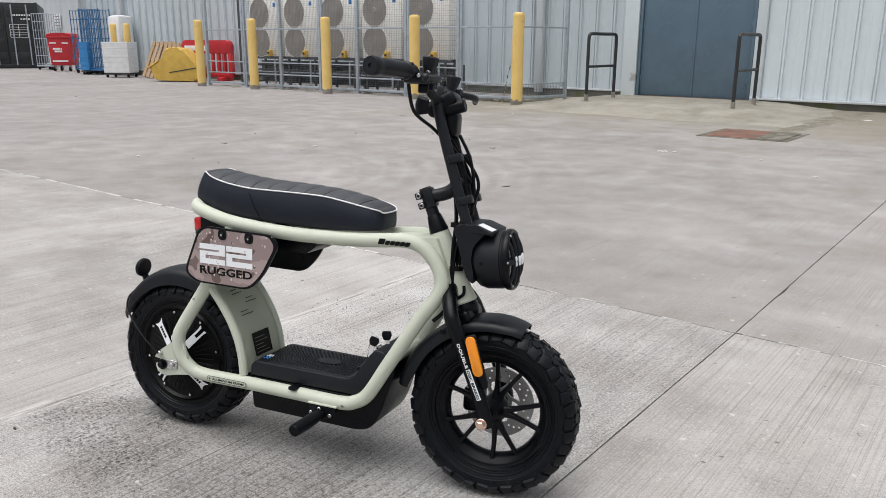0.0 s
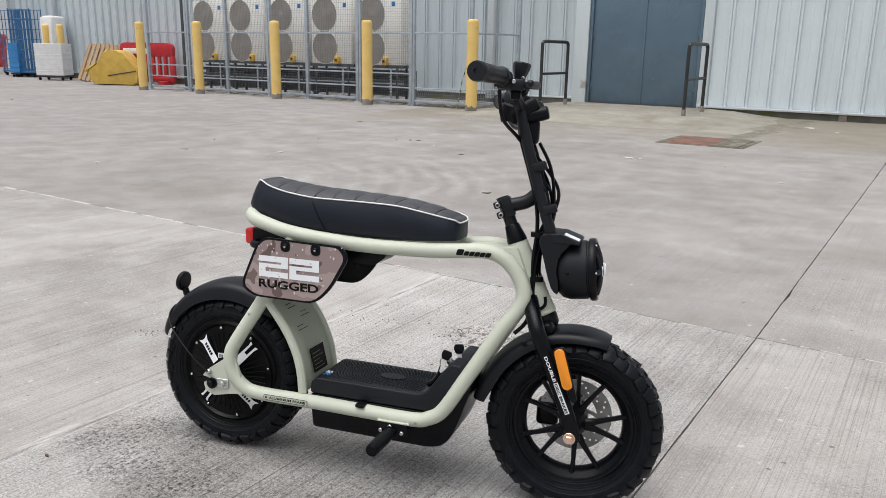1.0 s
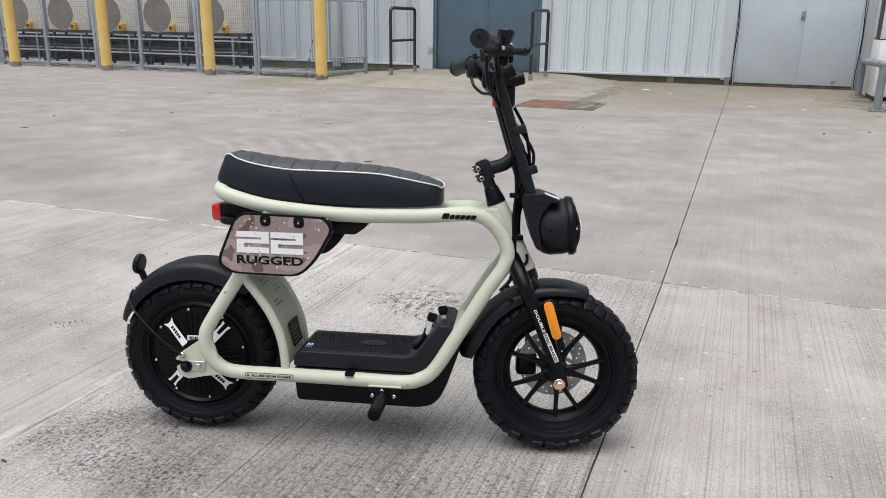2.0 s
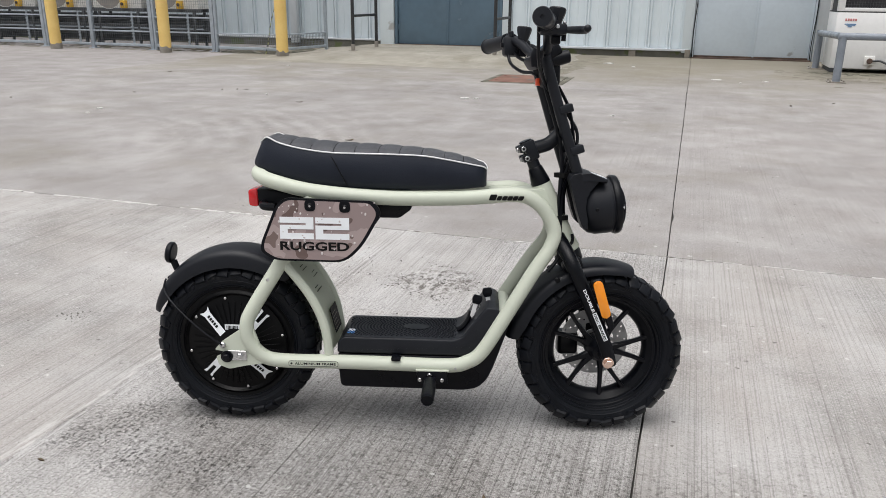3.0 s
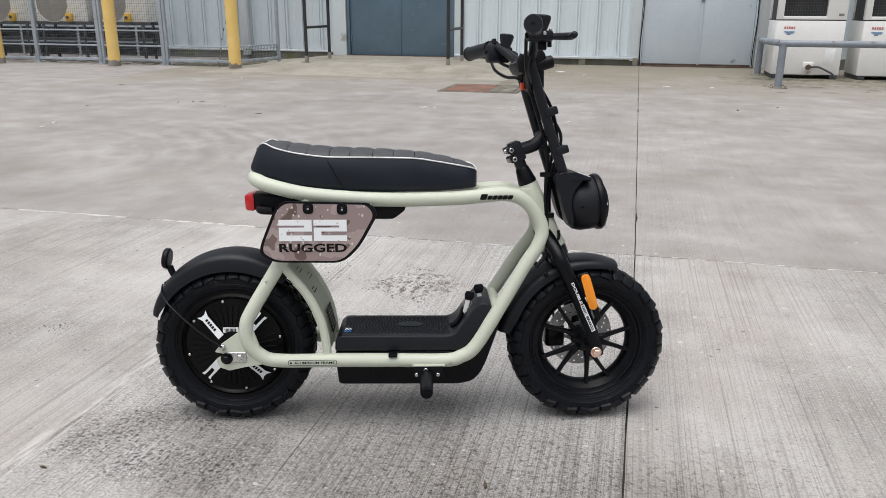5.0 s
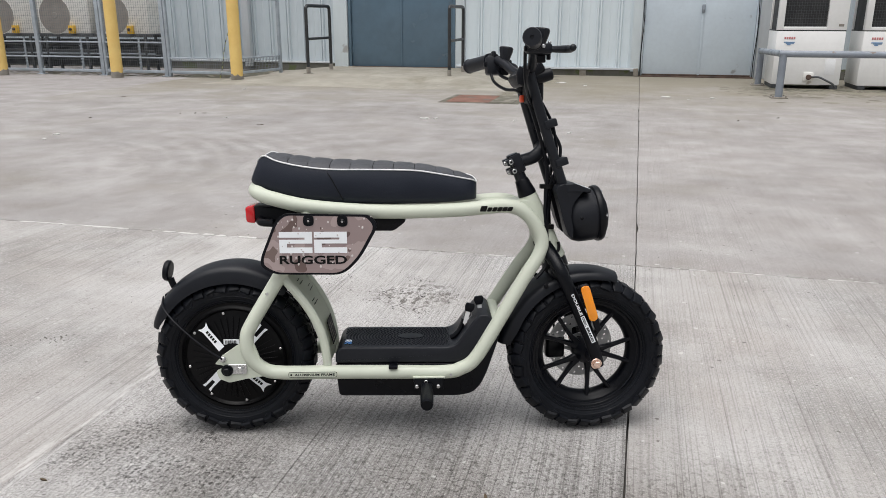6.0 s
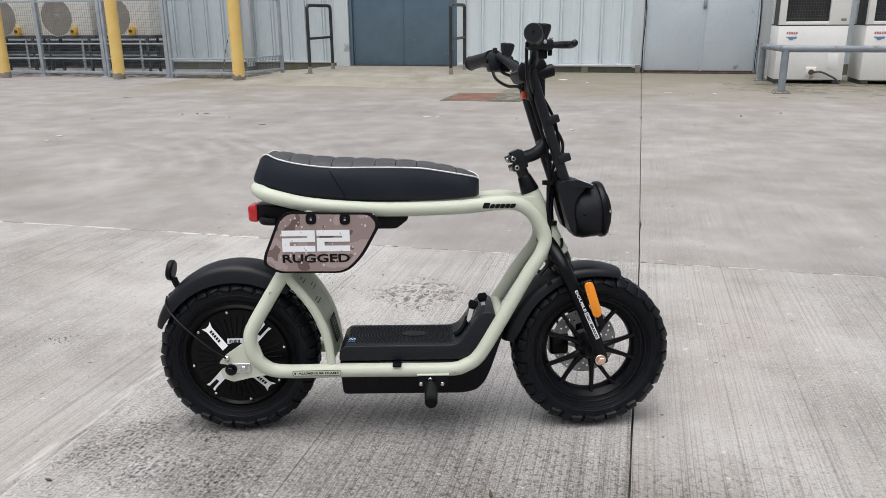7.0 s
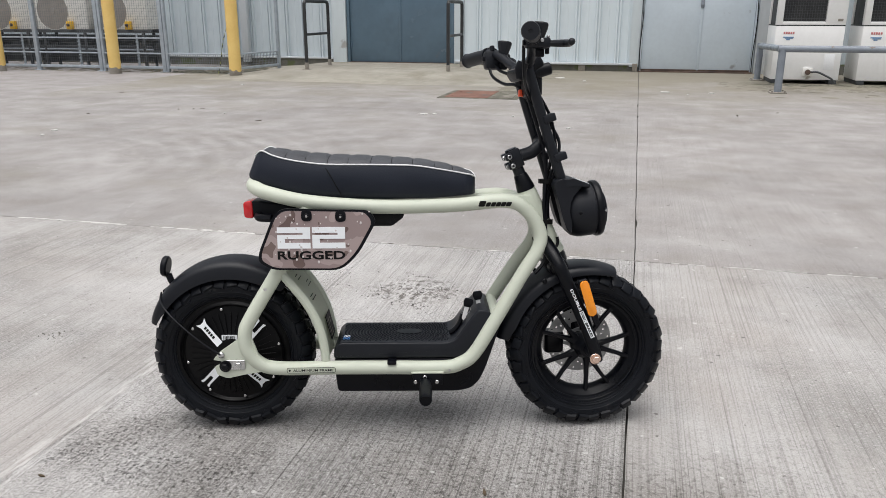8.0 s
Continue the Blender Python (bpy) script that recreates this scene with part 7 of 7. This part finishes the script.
# --- seat
SEAT = [  # x, half width, bottom, piping height, crown height
    (0.087, 0.030, 0.740, 0.789, 0.791), (0.094, 0.050, 0.734, 0.802, 0.805), (0.111, 0.066, 0.724, 0.808, 0.814), (0.145, 0.077, 0.711, 0.797, 0.812), (0.190, 0.085, 0.696, 0.787, 0.807),
    (0.240, 0.088, 0.687, 0.779, 0.801), (0.300, 0.088, 0.683, 0.773, 0.796), (0.380, 0.087, 0.680, 0.772, 0.793), (0.460, 0.085, 0.678, 0.771, 0.789), (0.537, 0.081, 0.677, 0.768, 0.783),
    (0.590, 0.077, 0.678, 0.760, 0.775), (0.640, 0.072, 0.681, 0.751, 0.764), (0.675, 0.066, 0.684, 0.744, 0.752), (0.694, 0.055, 0.685, 0.739, 0.744), (0.703, 0.038, 0.687, 0.732, 0.735)]
dense = []
for a, b in zip(SEAT, SEAT[1:]):
    n = max(2, int((b[0] - a[0]) / 0.006))
    for k in range(n):
        f = k / n
        dense.append(tuple(u + (v - u) * f for u, v in zip(a, b)))
dense.append(SEAT[-1])


def raked(x, z):
    """The back of the seat slopes: its foot stands further back than its top edge."""
    return x + max(0.0, 1 - (x - 0.087) / 0.16) ** 1.5 * (z - 0.765) * 0.42


bm = bmesh.new()
rows = []
for x, w, zb, zp, zt in dense:
    h = zp - zb
    half = [(0.0, zb + 0.002), (w * 0.80, zb), (w * 0.95, zb + 0.004), (w * 1.02, zb + h * 0.22), (w * 1.04, zb + h * 0.5), (w * 1.0, zb + h * 0.8), (w * 0.90, zp)]
    rows.append([bm.verts.new((raked(x, z), -y, z)) for y, z in half[1:]][::-1] + [bm.verts.new((raked(x, half[0][1]), 0, half[0][1]))] + [bm.verts.new((raked(x, z), y, z)) for y, z in half[1:]])
for a, b in zip(rows, rows[1:]):
    for j in range(len(a) - 1):
        bm.faces.new((a[j], a[j + 1], b[j + 1], b[j]))
bm.faces.new(rows[0])
bm.faces.new(rows[-1][::-1])
seat = part("seat", bm, VINYL, scooter, "black vinyl seat side", angle=60)
seams = [0.128, 0.185, 0.243, 0.301, 0.358, 0.416, 0.474, 0.531, 0.588, 0.640, 0.685]
bm = bmesh.new()
rows = []
for x, w, zb, zp, zt in dense:
    e = min(abs(x - s) for s in seams)
    puff = 0.0052 * (1 - (1 - min(1, e / 0.018)) ** 2.4) - 0.0072
    row = []
    for j in range(15):
        f = -1 + 2 * j / 14
        y = w * 0.90 * f
        z = zp + (zt - zp + puff) * (1 - f * f) ** 0.55 + 0.0006
        row.append(bm.verts.new((raked(x, z), y, z)))
    rows.append(row)
for a, b in zip(rows, rows[1:]):
    for j in range(14):
        bm.faces.new((a[j], a[j + 1], b[j + 1], b[j]))
part("quilted_top", bm, QUILT, seat, "charcoal channel-quilted seat top", angle=80)
for s in seams:
    x, w, zb, zp, zt = min(dense, key=lambda q: abs(q[0] - s))
    line = [(raked(x, zp), w * 0.88 * f, zp + (zt - zp - 0.0066) * (1 - (0.98 * f) ** 2) ** 0.55 + 0.0006) for f in [-1 + 2 * j / 14 for j in range(15)]]
    part("stitch_line", tube(bmesh.new(), line, 0.0011, 6, 2), INK, seat)
ring = [(raked(x, zp), -w * 0.905, zp + 0.001) for x, w, zb, zp, zt in SEAT] + [(raked(x, zp), w * 0.905, zp + 0.001) for x, w, zb, zp, zt in SEAT[::-1]]
part("piping", tube(bmesh.new(), ring, 0.0020, 8, 4, closed=True), PIPING, seat, "white piping")
bm = bmesh.new()
tube(bm, [(0.292, -0.0795, 0.768), (0.305, -0.0905, 0.752), (0.322, -0.0915, 0.72), (0.338, -0.089, 0.69)], 0.0012, 6, 4)
part("seam", bm, INK, seat)

# --- number boards
board = [(0.184, 0.664), (0.412, 0.659), (0.436, 0.632), (0.385, 0.540), (0.338, 0.495), (0.150, 0.497), (0.115, 0.520), (0.118, 0.545), (0.160, 0.645)]
radii = [0.016, 0.012, 0.020, 0.03, 0.028, 0.022, 0.012, 0.012, 0.018]
cen = Vector((sum(p[0] for p in board) / 9, sum(p[1] for p in board) / 9))
face = [tuple(cen + (Vector(p) - cen) * 0.935) for p in board]
for s in (-1, 1):
    bm = bmesh.new()
    slab(bm, rounded(board, radii, 4), s * 0.136, s * 0.143, "xz", 0.0025, 2)
    plate = part("number_board", bm, PLASTIC, scooter, "black edged number board")
    bm = bmesh.new()
    slab(bm, rounded(face, [r * 0.9 for r in radii], 4), s * 0.1425, s * 0.1438, "xz", 0.0005, 1)
    part("printed_face", bm, CAMO, plate, "brown desert camouflage print")
    for x, z in ((0.249, 0.644), (0.339, 0.642)):
        bm = bmesh.new()
        slab(bm, rounded([(x - 0.014, z + 0.016), (x + 0.014, z + 0.016), (x + 0.014, z - 0.014), (x - 0.014, z - 0.014)], 0.011, 4), s * 0.1435, s * 0.1455, "xz", 0.0006, 1)
        part("bolt_tab", bm, PLASTIC, plate)
        bm = bmesh.new()
        rod(bm, (x, s * 0.1455, z), (x, s * 0.149, z), 0.0072, 14, bevel=0.0015)
        part("bolt", bm, BLACK, plate)
        part("hex_socket", rod(bmesh.new(), (x, s * 0.1488, z), (x, s * 0.1496, z), 0.0034, 6), STEEL, plate)
        part("standoff", rod(bmesh.new(), (x, s * 0.09, z), (x, s * 0.136, z), 0.007, 10), BLACK, plate)
    if s < 0:
        near_plate = plate


def digit_two(x0, z0, w, h, t):
    """The outline of a squared-off 2 with a slanting cut."""
    return [(x0, z0), (x0 + w, z0), (x0 + w, z0 + t), (x0 + t * 1.3, z0 + t), (x0 + t * 1.3, z0 + h * 0.5 - t * 0.18), (x0 + w, z0 + h * 0.5 - t * 0.18), (x0 + w, z0 + h), (x0, z0 + h), (x0, z0 + h - t),
            (x0 + w - t * 1.3, z0 + h - t), (x0 + w - t * 1.3, z0 + h * 0.5 + t * 0.5), (x0, z0 + h * 0.5 + t * 0.5)]


for x0 in (0.169, 0.262):
    bm = bmesh.new()
    slab(bm, digit_two(x0, 0.556, 0.088, 0.058, 0.0155), -0.1449, -0.1437, "xz")
    part("digit", bm, WHITE, near_plate, "white squared numeral 2", smooth=False)
tm = Matrix.Translation((0.168, -0.1441, 0.5255)) @ Matrix.Rotation(radians(90), 4, "X")
part("lettering", words("RUGGED", 0.031, tm, width=0.181, thick=0.0005, bold=0.0009), INK, near_plate, "black lettering", smooth=False)
rnd = random.Random(12)
bm = bmesh.new()
k = 0
while k < 60:
    x, z = rnd.uniform(0.13, 0.42), rnd.uniform(0.505, 0.655)
    if x > 0.345 + (z - 0.5) * 0.5 or x < 0.13 + max(0, z - 0.53) * 0.3:
        continue
    q = rnd.uniform(0.0010, 0.0034)
    bmesh.ops.create_icosphere(bm, subdivisions=1, radius=1, matrix=Matrix.Translation((x, -0.1442, z)) @ Matrix.Diagonal((q, q * 0.45, q * rnd.uniform(0.9, 1.5), 1)))
    k += 1
tagged(part("rain_drops", bm, DROP, near_plate, "rain drops on the board"), kind="stuff")

# --- tail lamp, tool box under the seat
bm = bmesh.new()
slab(bm, rounded([(0.080, 0.668), (0.20, 0.655), (0.20, 0.612), (0.085, 0.616)], 0.006, 2), -0.035, 0.035, "xz", 0.006)
tail = part("tail_light", bm, PLASTIC, scooter, "black tail light housing")
bm = bmesh.new()
slab(bm, rounded([(0.056, 0.664), (0.084, 0.668), (0.084, 0.617), (0.058, 0.620)], 0.008, 3), -0.036, 0.036, "xz", 0.006, 2)
part("lens", bm, REDLENS, tail, "red tail light lens")
for s in (-1, 1):
    part("rear_indicator", tube(bmesh.new(), [(0.10, s * 0.04, 0.628), (0.11, s * 0.075, 0.628), (0.145, s * 0.085, 0.628)], 0.011, 10, 4), PLASTIC, tail)
bm = bmesh.new()
slab(bm, rounded([(0.20, 0.648), (0.505, 0.638), (0.505, 0.625), (0.472, 0.600), (0.20, 0.600)], 0.008, 3), -0.060, 0.060, "xz", 0.008)
part("tool_box", bm, PLASTIC, scooter, "black box under the seat")

# --- deck and battery case
bm = bmesh.new()
low = [(0.303, 0.222), (0.303, 0.20), (0.311, 0.124), (0.655, 0.122), (0.692, 0.130), (0.715, 0.152), (0.733, 0.190), (0.772, 0.310), (0.765, 0.345), (0.70, 0.235), (0.66, 0.222)]
pillow(bm, rounded(low, [0.008, 0.008, 0.012, 0.016, 0.014, 0.014, 0.02, 0.012, 0.012, 0.014, 0.014], 4), 0.094, 0.0055)
part("battery_case", bm, PLASTIC, scooter, "black plastic battery case")
bm = bmesh.new()
top = [(0.302, 0.224), (0.304, 0.256), (0.320, 0.2715), (0.625, 0.270), (0.648, 0.280), (0.694, 0.346), (0.712, 0.366), (0.738, 0.364), (0.756, 0.342), (0.700, 0.245), (0.66, 0.224)]
pillow(bm, rounded(top, [0.009, 0.007, 0.008, 0.012, 0.012, 0.008, 0.008, 0.008, 0.008, 0.014, 0.014], 5), 0.096, 0.0065, 5)
deck = part("footboard", bm, DECKP, scooter, "black plastic footboard with raised dots")
bm = bmesh.new()
cx, cy = 0.515, 0.0
for ring in range(1, 22):
    rx, ry = 0.030 + ring * 0.0092, 0.018 + ring * 0.0062
    n = max(10, int(math.tau * (rx + ry) / 2 / 0.0105))
    for k in range(n):
        a = (k + 0.5 * (ring % 2)) * math.tau / n
        x, y = cx + rx * math.cos(a), cy + ry * math.sin(a)
        if not (0.322 < x < 0.628 and abs(y) < 0.078):
            continue
        c = [bm.verts.new((x + 0.0030 * math.cos(i * math.tau / 6), y + 0.0024 * math.sin(i * math.tau / 6), 0.2705)) for i in range(6)]
        t = [bm.verts.new((x + 0.0022 * math.cos(i * math.tau / 6), y + 0.0017 * math.sin(i * math.tau / 6), 0.2732)) for i in range(6)]
        bm.faces.new(t)
        for i in range(6):
            bm.faces.new((c[i], c[(i + 1) % 6], t[(i + 1) % 6], t[i]))
tagged(part("grip_dots", bm, DECKP, deck, "rings of raised grip dots", smooth=False), kind="stuff")
bm = bmesh.new()
lathe(bm, [(0.0, 0.2735), (1, 0.2735), (1, 0.2700)], Matrix.Translation((cx, 0, 0)) @ Matrix.Diagonal((0.037, 0.0225, 1, 1)), 28)
part("deck_badge", bm, BLACK, deck, "oval black deck badge")
bm = bmesh.new()
box(bm, 0.326, 0.346, -0.065, -0.030, 0.2705, 0.2722)
part("deck_sticker", bm, BLUEST, deck, "small blue and white sticker")
bm = bmesh.new()
box(bm, 0.327, 0.345, -0.047, -0.031, 0.2718, 0.2726)
part("deck_sticker", bm, WHITE, deck)
bm = bmesh.new()
box(bm, 0.455, 0.480, -0.128, -0.094, 0.216, 0.226, 0.003)
part("deck_clip", bm, PLASTIC, deck)
# lock with two keys and a strap
bm = bmesh.new()
rod(bm, (0.692, -0.012, 0.337), (0.681, -0.012, 0.350), 0.010, 14, bevel=0.002)
lock = part("battery_lock", bm, STEEL, deck, "steel key lock")
for k, (p, t) in enumerate((((0.685, -0.048, 0.373), 15), ((0.713, -0.026, 0.388), -8))):
    bm = bmesh.new()
    mk = Matrix.Translation(p) @ Matrix.Rotation(radians(t), 4, "Y")
    slab(bm, rounded([(-0.010, -0.013), (0.009, -0.013), (0.015, 0.002), (0.012, 0.013), (-0.011, 0.013), (-0.014, 0.002)], 0.003, 2), -0.004, 0.004, "xz", 0.002, 2, m=mk)
    key = part("key_head", bm, PLASTIC, lock, "black plastic key head")
    bm = bmesh.new()
    slab(bm, [(-0.0065, -0.012), (0.0065, -0.012), (0.0055, -0.028), (0.0075, -0.033), (0.0045, -0.040), (0.0055, -0.045), (0.0, -0.054), (-0.0055, -0.049)], -0.0016, 0.0016, "xz", m=mk)
    part("key_blade", bm, KEYSTEEL, key, "bright key blade")
part("key_ring", tube(bmesh.new(), [(0.680 + 0.013 * math.cos(a), -0.044, 0.352 + 0.013 * math.sin(a)) for a in [k * math.tau / 10 for k in range(10)]], 0.0012, 6, 3, closed=True), STEEL, lock)
part("strap", tube(bmesh.new(), [(0.670, -0.036, 0.336), (0.664, -0.037, 0.316), (0.655, -0.038, 0.299), (0.643, -0.038, 0.286), (0.632, -0.036, 0.280)], 0.0072, 8, 5), PLASTIC, lock, "short black strap")

# --- folding foot peg and bracket
for s in (-1, 1):
    bm = bmesh.new()
    box(bm, 0.524, 0.609, min(s * 0.098, s * 0.128), max(s * 0.098, s * 0.128), 0.176, 0.186, 0.003)
    box(bm, 0.527, 0.609, min(s * 0.124, s * 0.129), max(s * 0.124, s * 0.129), 0.155, 0.190, 0.002)
    br = part("peg_bracket", bm, BLACK, scooter, "dark peg bracket with bright bolts")
    part("flange", boxes([(0.522, 0.613, min(s * 0.098, s * 0.130), max(s * 0.098, s * 0.130), 0.190, 0.1945)], 0.0015), PAINT, br, "sage green bracket flange")
    for x, z in ((0.534, 0.167), (0.594, 0.167), (0.560, 0.181)):
        part("bolt", rod(bmesh.new(), (x, s * 0.129, z), (x, s * 0.135, z), 0.0058, 8, bevel=0.0015), STEEL, br)
    bm = bmesh.new()
    box(bm, 0.546, 0.578, min(s * 0.128, s * 0.150), max(s * 0.128, s * 0.150), 0.156, 0.176, 0.004)
    tube(bm, [(0.562, s * 0.14, 0.166), (0.562, s * 0.17, 0.165), (0.562, s * 0.248, 0.166), (0.562, s * 0.258, 0.166)], lambda f: 0.0150 + 0.003 * math.sin(f * 3.1), 14, 4)
    part("foot_peg", bm, PLASTIC, br, "black rubber foot peg")
for x in (0.62,):
    part("bolt", rod(bmesh.new(), (x + 0.01, -0.122, 0.199), (x + 0.01, -0.1262, 0.199), 0.004, 8), STEEL, frame_near)
part("bolt", rod(bmesh.new(), (0.125, -0.118, 0.437), (0.125, -0.1245, 0.437), 0.0045, 8), STEEL, frame_near)

# --- lettering on the lower tube, plain marks where the maker's name stands
def leant(bm):
    for v in bm.verts:
        v.co.y -= (0.31 - v.co.x) * 0.030 + 0.0006
    return bm


bm = bmesh.new()
slab(bm, rounded([(0.176, 0.197), (0.310, 0.196), (0.310, 0.211), (0.176, 0.212)], 0.006, 4), -0.1268, -0.1238, "xz")
lab = part("frame_label", leant(bm), PAINT, frame_near)
ring = [(p[0], -0.1269, p[1]) for p in rounded([(0.176, 0.197), (0.310, 0.196), (0.310, 0.211), (0.176, 0.212)], 0.006, 4)]
part("border", leant(tube(bmesh.new(), ring, 0.0007, 5, 1, closed=True, smooth=False)), INK, lab)
tm = Matrix.Translation((0.192, -0.1270, 0.2005)) @ Matrix.Rotation(radians(0.4), 4, "Y") @ Matrix.Rotation(radians(90), 4, "X")
part("lettering", leant(words("ALUMINIUM FRAME", 0.0095, tm, width=0.112, thick=0.0004, bold=0.00015)), INK, lab, "black lettering")
bm = bmesh.new()
rod(bm, (0.183, -0.1262, 0.204), (0.183, -0.1274, 0.204), 0.003, 8)
part("dot", leant(bm), INK, lab)
for k, (x, w) in enumerate(((0.709, 0.018), (0.7285, 0.0125), (0.7425, 0.0125), (0.7565, 0.0125), (0.7705, 0.0125), (0.7845, 0.0135))):
    bm = bmesh.new()
    tall = 0.6725 if k == 0 else 0.6685
    slab(bm, rounded([(x, 0.657), (x + w, 0.657), (x + w + 0.005, tall), (x + 0.005, tall)], 0.003, 2), -0.0850 + 0.0045 * (x - 0.71) / 0.09, -0.0800 + 0.0045 * (x - 0.71) / 0.09, "xz")
    part("name_mark", bm, INK, frame_near)
